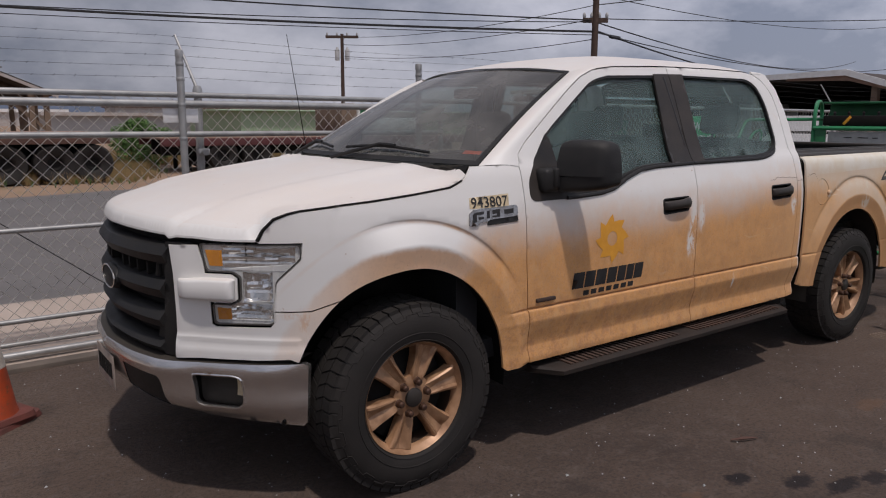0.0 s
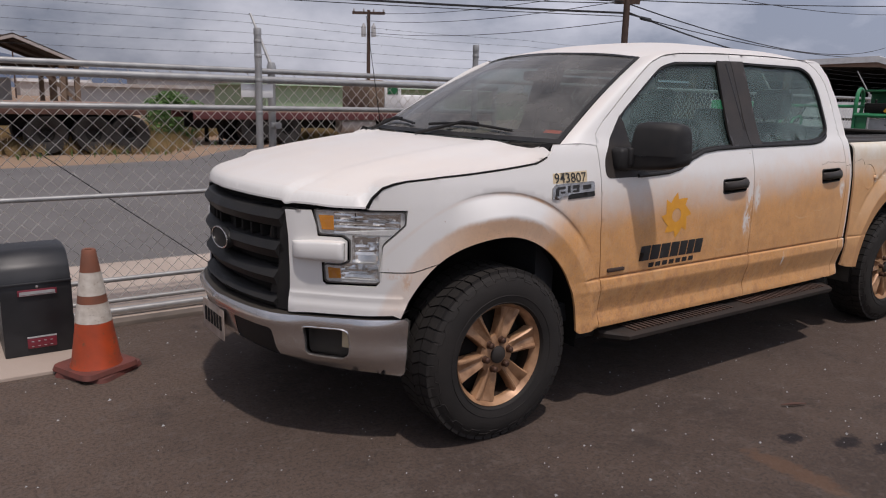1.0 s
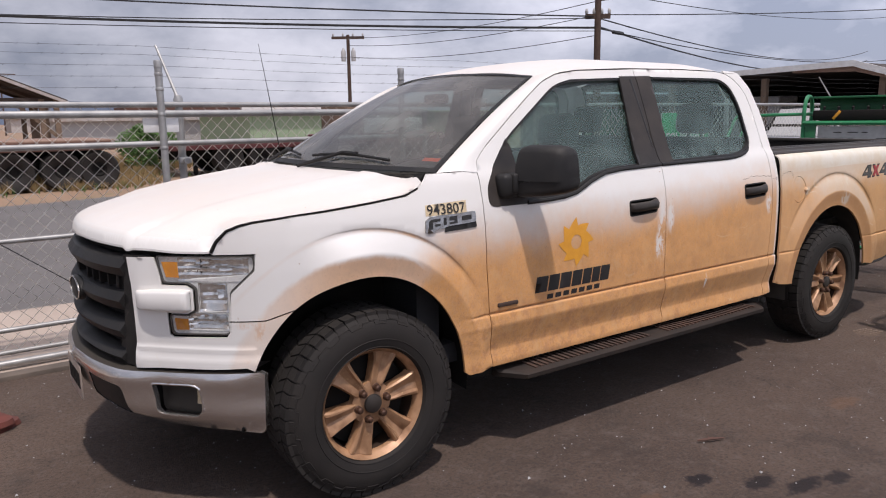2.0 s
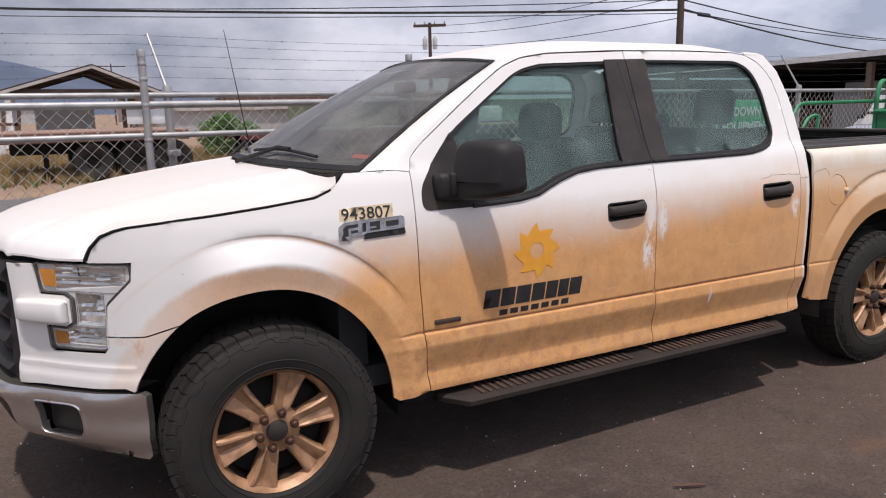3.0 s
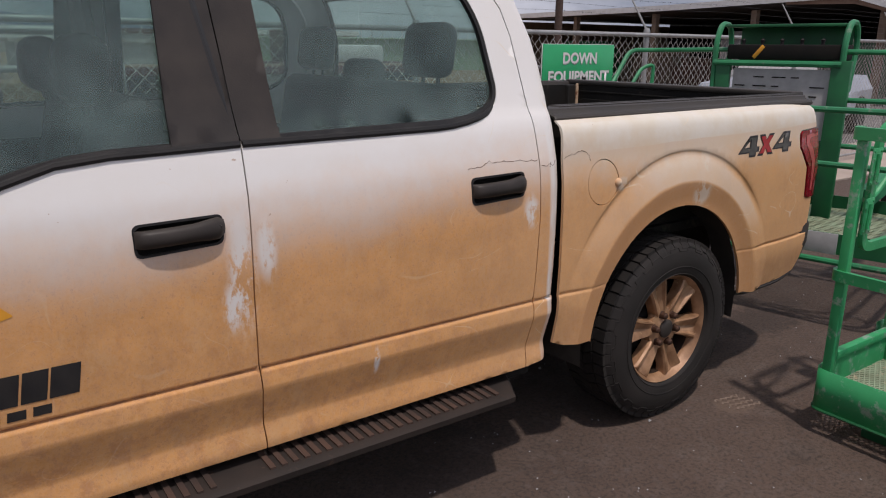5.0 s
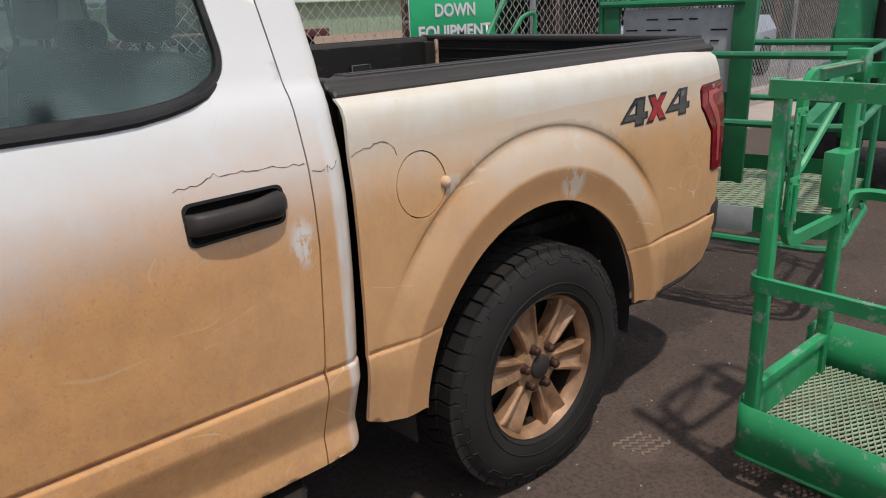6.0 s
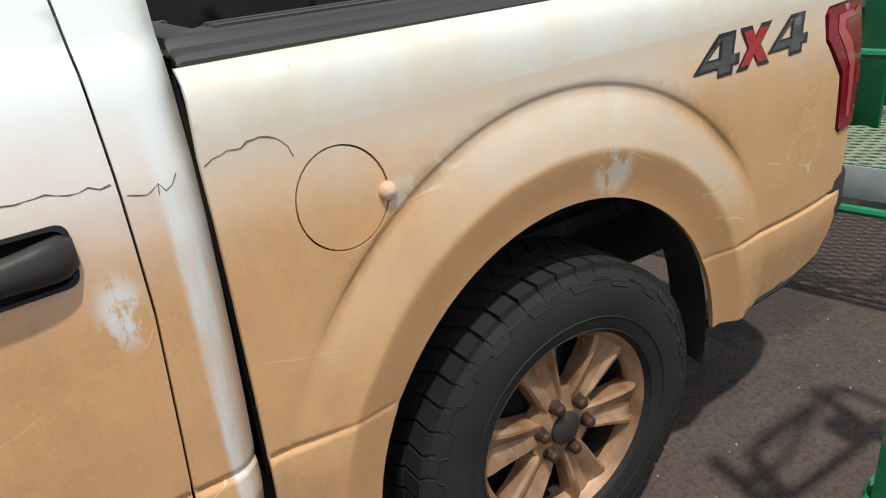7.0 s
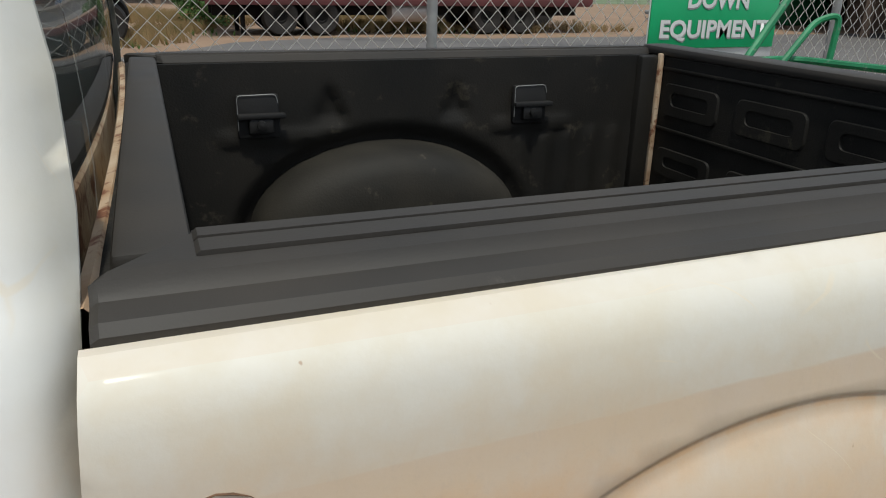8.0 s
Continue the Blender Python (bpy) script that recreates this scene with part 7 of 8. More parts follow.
lathe(bm, [(0.0, 0.006), (0.008, 0.005), (0.009, 0.0)], Matrix.Translation((-1.60, 1.238, 0.424)) @ pose(0, 0, 0, 90, 0, 0), 12)
part("lock", bm, CHROME, opener, "round key lock")
bm = fresh()
box(bm, -1.67, -1.52, 1.226, 1.239, 0.062, 0.125, 0.004)
ctl = part("control_panel", bm, MAROON, opener, "small dark red control panel")
bm = fresh()
for k in range(4):
    box(bm, -1.650 + k * 0.032, -1.638 + k * 0.032, 1.2235, 1.2265, 0.102, 0.106)
    box(bm, -1.650 + k * 0.032, -1.638 + k * 0.032, 1.2235, 1.2265, 0.074, 0.0765)
box(bm, -1.67, -1.52, 1.2245, 1.232, 0.125, 0.132)
part("panel_print", bm, LABEL_GREY, ctl)

# two stacked traffic cones
cone = thing("traffic_cone", (-1.38, 0.83, 0), "scuffed orange traffic cone with two white bands", "traffic cone")
cm = Matrix.Translation((-1.38, 0.83, 0)) @ pose(0, 0, 0, 0, 0, 28)


def cone_base(z, size, turn, dx):
    bm = fresh()
    m = cm @ pose(dx, 0.01, 0, 0, 0, turn)
    outline = soften([(-size, -size), (size, -size), (size, size), (-size, size)], 0.05)
    low = [bm.verts.new(m @ Vector((x, y, z + 0.006 * math.sin(9 * x + 5 * y)))) for x, y in outline]
    top = [bm.verts.new(m @ Vector((x * 0.95, y * 0.95, z + 0.026 + 0.006 * math.sin(9 * x + 5 * y)))) for x, y in outline]
    k = len(outline)
    bm.faces.new(low[::-1])
    bm.faces.new(top)
    for i in range(k):
        bm.faces.new((low[i], low[(i + 1) % k], top[(i + 1) % k], top[i]))
    return bm


part("lower_base", cone_base(0.001, 0.170, 12, 0.02), CONE_BASE, cone, "dull red base of a second cone")
part("base", cone_base(0.030, 0.168, -4, 0.0), CONE_BASE, cone, "dull red square rubber base")
rad = lambda z: 0.128 + (0.034 - 0.128) * (z - 0.065) / (0.70 - 0.065)
bm = fresh()
lathe(bm, [(0.136, 0.052), (rad(0.08), 0.08), (rad(0.2), 0.2), (rad(0.3), 0.3)] , cm, 32, cap=False)
part("cone_body", bm, CONE_ORANGE, cone, "orange cone body")
for z0, z1, mt, nm, k in ((0.30, 0.405, CONE_BAND, "white_band", 0.001), (0.405, 0.45, CONE_RUST, "cone_body", 0.0), (0.45, 0.575, CONE_BAND, "white_band", 0.001), (0.575, 0.69, CONE_RUST, "cone_tip", 0.0)):
    bm = fresh()
    prof = [(rad(z0) + k, z0), (rad((z0 + z1) / 2) + k, (z0 + z1) / 2), (rad(z1) + k, z1)]
    if nm == "cone_tip":
        prof += [(rad(z1) - 0.005, z1 + 0.008), (0.021, z1 + 0.004), (0.019, z1 - 0.05)]
    lathe(bm, prof, cm, 32, cap=False)
    part(nm, bm, mt, cone, "scuffed white band" if nm == "white_band" else "")

# ---- green lift baskets ----
def flat_bar(pts, r=0.05, w=0.020, h=0.005, closed=False):
    return tube(fresh(), bend(pts, r), 0, flat=(h, w))


def expanded(x0, x1, y0, y1, z, m, long=0.085, short=0.042, w=0.0042):
    """Expanded metal: two families of slanted bars, each with its own thickness."""
    vs, fs = [], []
    ang = math.atan2(short, long)
    for sg in (1, -1):
        d = Vector((math.cos(ang), sg * math.sin(ang), 0))
        nrm = Vector((-d.y, d.x, 0))
        span = (x1 - x0) * math.tan(ang)
        y = y0 - span
        while y < y1 + span:
            # run of this bar inside the floor
            pts = []
            for x in (x0, x1):
                pts.append([x, y + (x - x0) * math.tan(ang) if sg == 1 else y + span - (x - x0) * math.tan(ang)])
            (xa, ya), (xb, yb) = pts
            sl = (yb - ya) / (xb - xa)
            if ya < y0: xa, ya = xa + (y0 - ya) / sl, y0
            if yb < y0: xb, yb = xb + (y0 - yb) / sl, y0
            if ya > y1: xa, ya = xa + (y1 - ya) / sl, y1
            if yb > y1: xb, yb = xb + (y1 - yb) / sl, y1
            if xb - xa > 0.01 and y0 - 1e-6 <= ya <= y1 + 1e-6:
                o = len(vs)
                for px, py in ((xa, ya), (xb, yb)):
                    for dn, dz in ((-w, -0.003), (w, -0.001), (w, 0.004), (-w, 0.001)):
                        vs.append(tuple(m @ Vector((px + nrm.x * dn, py + nrm.y * dn, z + dz))))
                fs += [(o, o + 1, o + 5, o + 4), (o + 1, o + 2, o + 6, o + 5), (o + 2, o + 3, o + 7, o + 6), (o + 3, o, o + 4, o + 7)]
            y += short
    return vs, [], fs


basket = thing("work_basket", (4.38, -1.95, 0), "bright green steel work basket with an open mesh floor", "lift basket")
X0, X1, Y0, Y1 = 4.115, 4.675, -2.62, -1.465
part("floor_mesh", expanded(X0 + 0.0, X1 - 0.0, Y0 + 0.02, Y1 + 0.02, 0.215, Matrix.Identity(4), 0.046, 0.021, 0.0026), MESH_STEEL, basket, "worn expanded-metal floor", smooth=False)["kind"] = "stuff"
# the toe board runs round three sides and stops at the gate
bm = fresh()
path = bend([(X0 + 0.10, Y1 + 0.055, 0), (X0 - 0.028, Y1 + 0.045, 0), (X0 - 0.028, Y0, 0), (X1 + 0.035, Y0, 0), (X1 + 0.035, Y1 + 0.055, 0), (X1 - 0.06, Y1 + 0.055, 0)], 0.10, 8)
tall = [0.290 + 0.085 * step01((p.x - 4.2) / 0.4) for p in path]
low = [bm.verts.new((p.x, p.y, 0.115)) for p in path]
top = [bm.verts.new((p.x, p.y, z)) for p, z in zip(path, tall)]
for i in range(len(path) - 1):
    bm.faces.new((low[i], low[i + 1], top[i + 1], top[i]))
ob = part("toe_board", bm, GREEN, basket, "scuffed green toe board")
md = ob.modifiers.new("thickness", "SOLIDIFY")
md.thickness = 0.005
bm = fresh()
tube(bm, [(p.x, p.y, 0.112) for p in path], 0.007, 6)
part("floor_ring", bm, DARK_GREEN, basket, "lower edge of the toe board in shaded green")
# bars and skids below the floor take the green with shade in it
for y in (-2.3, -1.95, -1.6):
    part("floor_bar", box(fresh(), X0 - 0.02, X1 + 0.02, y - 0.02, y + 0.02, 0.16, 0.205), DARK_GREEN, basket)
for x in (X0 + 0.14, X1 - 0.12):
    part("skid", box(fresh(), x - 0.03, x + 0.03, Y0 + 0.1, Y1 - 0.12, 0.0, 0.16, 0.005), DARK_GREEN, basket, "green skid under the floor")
part("gate_sill", box(fresh(), X0 + 0.02, X1 - 0.06, Y1 - 0.02, Y1 + 0.012, 0.335, 0.368, 0.003), GREEN, basket, "green sill bar under the gate")
part("sill_plate", box(fresh(), X0 + 0.02, X1 - 0.06, Y1 - 0.006, Y1 + 0.0, 0.21, 0.336), GREEN, basket)
for x, y, z0, zt in ((X0, Y1, 0.13, 1.272), (X1 - 0.06, Y1, 0.21, 1.295), (X0, Y0 + 0.05, 0.13, 1.262), (X1, Y0 + 0.05, 0.21, 1.262)):
    part("post", box(fresh(), x - 0.019, x + 0.019, y - 0.019, y + 0.019, z0, zt, 0.004), GREEN, basket, "square green post")
bm = fresh()
prism(bm, [(0, 0), (0.07, 0), (0, 0.19)], Matrix.Translation((X1 - 0.041, Y1 + 0.003, 0.37)) @ pose(0, 0, 0, 90, 0, 0), 0.005)
part("gusset", bm, GREEN, basket)
RAIL = [(X0 - 0.02, Y1 + 0.03), (X0 - 0.02, Y0), (X1 + 0.03, Y0), (X1 + 0.03, Y1 + 0.005), (X1 - 0.06, Y1 + 0.005)]
part("top_rail", flat_bar([(X0 + 0.035, Y1 + 0.028, 1.262)] + [(x, y, 1.262) for x, y in RAIL], 0.05, 0.024, 0.012), GREEN, basket, "flat green top rail")
part("mid_rail", flat_bar([(X0 + 0.07, Y1 + 0.034, 0.697), (X0 - 0.024, Y1 + 0.034, 0.697), (X0 - 0.024, Y0, 0.697), (X1 + 0.03, Y0, 0.697)], 0.065, 0.022, 0.010), GREEN, basket, "flat green middle rail")
part("mid_rail", flat_bar([(X1 - 0.05, Y1 - 0.015, 0.825), (X1 + 0.0, Y1 - 0.01, 0.855), (X1 + 0.03, Y1 - 0.06, 0.86), (X1 + 0.03, Y0, 0.86)], 0.05, 0.017, 0.010), GREEN, basket)
# brace from the far corner up to the top rail
bm = fresh()
tube(bm, bend([(X0 + 0.10, Y1 + 0.01, 0.99), (X0 + 0.17, Y1 + 0.01, 1.00), (X1 - 0.08, Y1 + 0.01, 1.24)], 0.05), 0.012, 8)
part("gate_brace", bm, GREEN, basket, "slanted green tube brace")
# swing gate between the posts of the short end
gt = part("swing_gate", flat_bar([(X1 - 0.10, Y1 - 0.012, 1.285), (X0 + 0.10, Y1 - 0.012, 1.285), (X0 + 0.075, Y1 - 0.012, 0.80), (X1 - 0.09, Y1 - 0.012, 0.80), (X1 - 0.09, Y1 - 0.012, 0.86)], 0.075, 0.019, 0.010), GREEN, basket, "green swing gate")
for z in (0.94, 1.135):
    bm = fresh()
    box(bm, X0 + 0.012, X0 + 0.082, Y1 - 0.036, Y1 - 0.030, z - 0.072, z + 0.072, 0.002)
    tube(bm, [(X0 + 0.046, Y1 - 0.040, z - 0.05), (X0 + 0.046, Y1 - 0.040, z + 0.05)], 0.007, 8)
    for dz in (-0.06, -0.03, 0.03, 0.06):
        for dx in (0.022, 0.071):
            lathe(bm, [(0.0, 0.004), (0.005, 0.003), (0.006, 0.0)], Matrix.Translation((X0 + dx, Y1 - 0.036, z + dz)) @ pose(0, 0, 0, 90, 0, 0), 8)
    part("hinge", bm, GREEN, gt, "riveted hinge")
bm = fresh()
box(bm, X1 - 0.165, X1 - 0.085, Y1 - 0.034, Y1 - 0.028, 0.845, 1.02, 0.002)
box(bm, X1 - 0.165, X1 - 0.160, Y1 - 0.03, Y1 + 0.03, 0.845, 1.02, 0.002)
box(bm, X1 - 0.165, X1 - 0.04, Y1 - 0.03, Y1 + 0.03, 1.015, 1.021, 0.002)
part("latch_box", bm, GREEN, gt, "green latch housing")
bm = fresh()
tube(bm, [(X1 - 0.045 + 0.022 * math.sin(a), Y1 - 0.03, 0.785 + 0.034 * math.cos(a)) for a in np.linspace(0, math.tau, 17)], 0.004, 6)
part("pull_ring", bm, GREEN, gt)
part("scuffed_plate", box(fresh(), X0 + 0.16, X1 - 0.12, Y1 - 0.035, Y1 + 0.012, 1.296, 1.302, 0.002), MESH_STEEL, basket, "worn plate on the top rail")
part("rail_lug", box(fresh(), X1 - 0.085, X1 - 0.035, Y1 - 0.03, Y1 + 0.03, 1.24, 1.335, 0.004), GREEN, basket)

# second platform: console on its far side
lift = thing("boom_lift", (5.6, 0.0, 0), "green boom lift with a railed platform and a control console", "boom lift")
U, V = Vector((0.22, -0.975, 0)).normalized(), Vector((0.975, 0.22, 0)).normalized()
CP = Vector((5.62, 0.0, 0))
PM = Matrix(((U.x, V.x, 0, CP.x), (U.y, V.y, 0, CP.y), (0, 0, 1, 0), (0, 0, 0, 1)))
P = lambda u, v, z: PM @ Vector((u, v, z))
part("platform_floor", expanded(-1.08, 1.08, -0.43, 0.78, 0.47, PM, 0.105, 0.048, 0.0042), MESH_STEEL, lift, "worn mesh platform floor", smooth=False)["kind"] = "stuff"
rim_path = [(0, -0.45), (1.1, -0.45), (1.1, 0.80), (-1.1, 0.80), (-1.1, -0.45), (0, -0.45)]
bm = fresh()
path = bend([P(u, v, 0) for u, v in rim_path], 0.12, 6)
low = [bm.verts.new((p.x, p.y, 0.44)) for p in path]
top = [bm.verts.new((p.x, p.y, 0.56)) for p in path]
for i in range(len(path) - 1):
    bm.faces.new((low[i], low[i + 1], top[i + 1], top[i]))
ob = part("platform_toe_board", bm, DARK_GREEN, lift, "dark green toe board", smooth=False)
md = ob.modifiers.new("thickness", "SOLIDIFY")
md.thickness = 0.006
bm = fresh()
box(bm, 0.1, 0.75, -0.462, -0.456, 0.44, 0.56, 0.001, PM)
part("warning_label", bm, LABEL_GREY, lift, "grey label with unreadable lines")
for z, r in ((0.40, 0.018), (0.95, 0.017), (1.25, 0.017)):
    bm = fresh()
    tube(bm, bend([P(-0.2, -0.47, z), P(1.12, -0.47, z), P(1.12, 0.47, z), P(0.45, 0.47, z)], 0.14, 6), r, 8)
    part("platform_rail", bm, LIFT_GREEN, lift, "green tube rail")
    bm = fresh()
    tube(bm, bend([P(-0.2, -0.47, z), P(-1.12, -0.47, z), P(-1.12, 0.47, z), P(-0.4, 0.47, z)], 0.14, 6), r, 8)
    part("platform_rail", bm, LIFT_GREEN, lift)
bm = fresh()
tube(bm, bend([P(1.12, 0.40, 1.25), P(1.12, 0.44, 1.42), P(1.0, 0.46, 1.555), P(0.40, 0.46, 1.555)], 0.10), 0.017, 8)
part("platform_rail", bm, LIFT_GREEN, lift)
bm = fresh()
tube(bm, bend([P(-1.10, 0.08, 1.22), P(-1.10, 0.40, 1.555), P(-1.02, 0.62, 1.555), P(-0.35, 0.52, 1.565)], 0.08), 0.017, 8)
part("platform_rail", bm, LIFT_GREEN, lift)
bm = fresh()
tube(bm, bend([P(-1.06, 0.28, 1.2), P(-1.06, 0.54, 1.42), P(-1.0, 0.62, 1.45), P(-1.0, 0.60, 1.25)], 0.06), 0.015, 8)
part("platform_rail", bm, LIFT_GREEN, lift)
for u, v, zt in ((1.12, -0.3, 1.25), (1.12, 0.3, 1.25), (-1.12, 0.3, 1.25), (-1.12, -0.3, 1.25), (0.5, -0.47, 1.25), (-0.5, -0.47, 1.25)):
    bm = fresh()
    a = P(u, v, 0.45)
    tube(bm, [a, (a.x, a.y, zt)], 0.017, 8)
    part("platform_post", bm, LIFT_GREEN, lift)
# console frame: two bent uprights, hood, dark panel, cross bar, instruction board
for u in (-0.42, 0.42):
    bm = fresh()
    tube(bm, bend([P(u, 0.40, 0.45), P(u, 0.40, 1.62), P(u, 0.46, 1.74), P(u, 0.62, 1.74), P(u, 0.68, 1.60), P(u, 0.60, 1.30)], 0.07), 0.02, 8)
    part("console_frame", bm, LIFT_GREEN, lift, "bent green console frame")
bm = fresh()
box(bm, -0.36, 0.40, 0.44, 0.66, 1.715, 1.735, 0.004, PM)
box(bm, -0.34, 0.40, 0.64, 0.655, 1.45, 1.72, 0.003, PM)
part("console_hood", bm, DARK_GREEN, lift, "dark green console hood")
bm = fresh()
box(bm, -0.34, 0.42, 0.40, 0.62, 1.50, 1.60, 0.012, PM)
con = part("console", bm, DARK, lift, "black control console")
for k in range(5):
    bm = fresh()
    lathe(bm, [(0.012, 0.0), (0.012, 0.02), (0.016, 0.03), (0.0, 0.045)], PM @ Matrix.Translation((-0.25 + k * 0.13, 0.46, 1.60)), 8)
    part("switch", bm, PLASTIC, con)
bm = fresh()
box(bm, -0.013, 0.013, 0, 0.005, -0.05, 0.05, 0.001, PM @ Matrix.Translation((-0.12, 0.396, 1.552)) @ pose(0, 0, 0, 0, 38, 0))
part("yellow_mark", bm, GOLD_INK, con)
bm = fresh()
tube(bm, [P(-0.42, 0.385, 1.475), P(0.42, 0.385, 1.475)], 0.02, 8)
part("console_bar", bm, LIFT_GREEN, lift)
bm = fresh()
box(bm, -0.28, 0.36, 0.40, 0.415, 0.98, 1.44, 0.003, PM)
board = part("instruction_board", bm, LABEL_GREY, lift, "grey instruction board")
bm = fresh()
for k in range(5):
    for j in range(6):
        if (k * 7 + j * 3) % 4:
            box(bm, -0.26 + k * 0.125, -0.26 + k * 0.125 + 0.05 + 0.02 * ((k + j) % 3), 0.3965, 0.4005, 1.38 - j * 0.06, 1.388 - j * 0.06, 0, PM)
box(bm, -0.27, -0.08, 0.3965, 0.4005, 1.27, 1.285, 0, PM)
tagged(part("board_print", bm, DARK, board), kind="stuff")
bm = fresh()
box(bm, 0.36, 0.48, 0.38, 0.42, 0.45, 1.50, 0.006, PM)
box(bm, -0.40, -0.30, 0.38, 0.42, 0.45, 1.50, 0.006, PM)
box(bm, -0.30, 0.36, 0.405, 0.42, 0.55, 0.98, 0.004, PM)
part("console_panel", bm, DARK_GREEN, lift, "dark green sheet panel")
bm = fresh()
box(bm, 0.10, 0.34, 0.10, 0.36, 0.48, 0.82, 0.01, PM)
part("step_box", bm, LABEL_GREY, lift, "grey metal box on the platform")
# jib, mast and chassis behind the platform
bm = fresh()
tube(bm, [P(0.65, 0.5, 0.62), P(0.75, 1.1, 0.78), P(0.7, 2.6, 1.05)], 0.07, 8, flat=(0.04, 0.06))
part("jib", bm, LIFT_GREEN, lift, "green jib arm")
bm = fresh()
tube(bm, [P(0.75, 2.2, 0.75), P(0.7, 2.5, 2.1), P(0.72, 2.9, 3.0)], 0.09, 8, flat=(0.10, 0.12))
tube(bm, [P(1.05, 2.4, 0.75), P(1.05, 2.6, 2.2), P(1.05, 3.0, 3.0)], 0.09, 8, flat=(0.06, 0.10))
for z in (1.0, 1.35, 1.62, 1.85):
    tube(bm, [P(0.65, 2.35, z), P(1.15, 2.4, z)], 0.06, 10)
part("boom", bm, LIFT_GREEN, lift, "green folded boom")
bm = fresh()
tube(bm, [P(0.9, 2.1, 0.8), P(0.9, 2.25, 2.2)], 0.05, 10)
part("ram", bm, DARK, lift, "black hydraulic ram")
bm = fresh()
box(bm, 0.4, 2.4, 2.3, 4.0, 0.42, 0.95, 0.06, PM)
box(bm, 0.5, 1.9, 2.6, 4.2, 0.95, 1.30, 0.08, PM)
part("chassis_body", bm, LIFT_GREEN, lift, "green machine chassis")
bm = fresh()
for k, (u, w) in enumerate(((1.15, 0.05), (1.23, 0.04), (1.30, 0.05), (1.38, 0.04), (1.45, 0.05))):
    box(bm, u, u + w, 2.285, 2.298, 0.70, 0.78, 0, PM)
part("name_print", bm, WHITE, lift, "white blocks on the chassis")
for u in (0.55, 2.25):
    for v in (2.55, 3.75):
        bm = fresh()
        m = PM @ Matrix.Translation((u, v, 0.38)) @ pose(0, 0, 0, 0, 90, 0)
        lathe(bm, [(0.2, 0.12), (0.36, 0.13), (0.38, 0.08), (0.38, -0.08), (0.36, -0.13), (0.2, -0.12), (0.0, -0.1)], m, 24, cap=False)
        lathe(bm, [(0.0, 0.10), (0.2, 0.12)], m, 24, cap=False)
        part("machine_wheel", bm, RUBBER, lift, "black machine tyre")

# sign on the fence
sign = thing("sign_board", (6.13, 2.07, 1.40), "green sign board with white lettering fixed to the fence", "sign")
bm = fresh()
box(bm, 5.685, 6.575, 2.055, 2.065, 1.215, 1.597, 0.002)
part("board", bm, SIGN_GREEN, sign, "green board")
bm = fresh()
box(bm, 5.68, 6.58, 2.066, 2.072, 1.16, 1.60, 0.002)
part("backing", bm, WHITE, sign, "white backing plate")
for x in (5.8, 6.46):
    bm = fresh()
    tube(bm, [(x, 2.07, 1.40), (x, fence_y(x), 1.40)], 0.012, 8)
    part("bracket", bm, GALV, sign, "short steel bracket")
for word, z, w, x0 in (("DOWN", 1.435, 0.43, 5.915), ("EQUIPMENT", 1.275, 0.77, 5.745)):
    for d, dz, mt in ((0.0025, -0.008, LABEL_GREY), (0.005, 0.0, WHITE)):
        bm = lettering(word, 0.14, lambda u, v, wide: Vector((x0 + u * w / wide + (0.006 if d < 0.003 else 0), 2.055 - d, z + v * 0.93 + dz)), 0.0, 0.004)
        raw("lettering" if d > 0.003 else "lettering_shadow", bm, mt, sign, "white capital letters" if d > 0.003 else "")


# ---- across the road ----
def flatbed(name, x0, x1, y0, y1, z, label, axles, deck=DECK, frame=RUSTY, tilt=0.0):
    t = thing(name, ((x0 + x1) / 2, (y0 + y1) / 2, 0), label, "trailer")
    m = Matrix.Translation(((x0 + x1) / 2, (y0 + y1) / 2, 0)) @ pose(0, 0, 0, 0, 0, tilt) @ Matrix.Translation((-(x0 + x1) / 2, -(y0 + y1) / 2, 0))
    part("deck", box(fresh(), x0, x1, y0, y1, z - 0.06, z, 0.01, m), deck, t, "weathered deck")
    for y in (y0 + 0.03, y1 - 0.03):
        part("side_beam", box(fresh(), x0, x1, y - 0.04, y + 0.04, z - 0.26, z - 0.03, 0.01, m), frame, t, "rusty side beam")
    for y in (y0 + 0.7, y1 - 0.7):
        part("frame_beam", box(fresh(), x0 + 0.2, x1 - 0.2, y - 0.06, y + 0.06, z - 0.55, z - 0.06, 0.01, m), DARK, t)
    for x in axles:
        for y in (y0 + 0.25, y1 - 0.25):
            bm = fresh()
            mm = m @ Matrix.Translation((x, y, 0.42)) @ pose(0, 0, 0, 90, 0, 0)
            lathe(bm, [(0.18, 0.14), (0.26, 0.22), (0.44, 0.24), (0.48, 0.16), (0.48, -0.16), (0.44, -0.24), (0.26, -0.22), (0.18, -0.14), (0.0, -0.1)], mm, 24, cap=False)
            w = part("trailer_wheel", bm, RUBBER, t, "black dual tyre")
            bm = fresh()
            lathe(bm, [(0.0, 0.10), (0.1, 0.10), (0.14, 0.14), (0.2, 0.13), (0.25, 0.2)], mm, 20, cap=False)
            part("wheel_rim", bm, DARK, w)
    for y in (y0 + 0.5, y1 - 0.5):
        part("landing_leg", box(fresh(), x0 + 0.9, x0 + 1.02, y - 0.05, y + 0.05, -0.06, z - 0.3, 0.01, m), DARK, t)
    return t


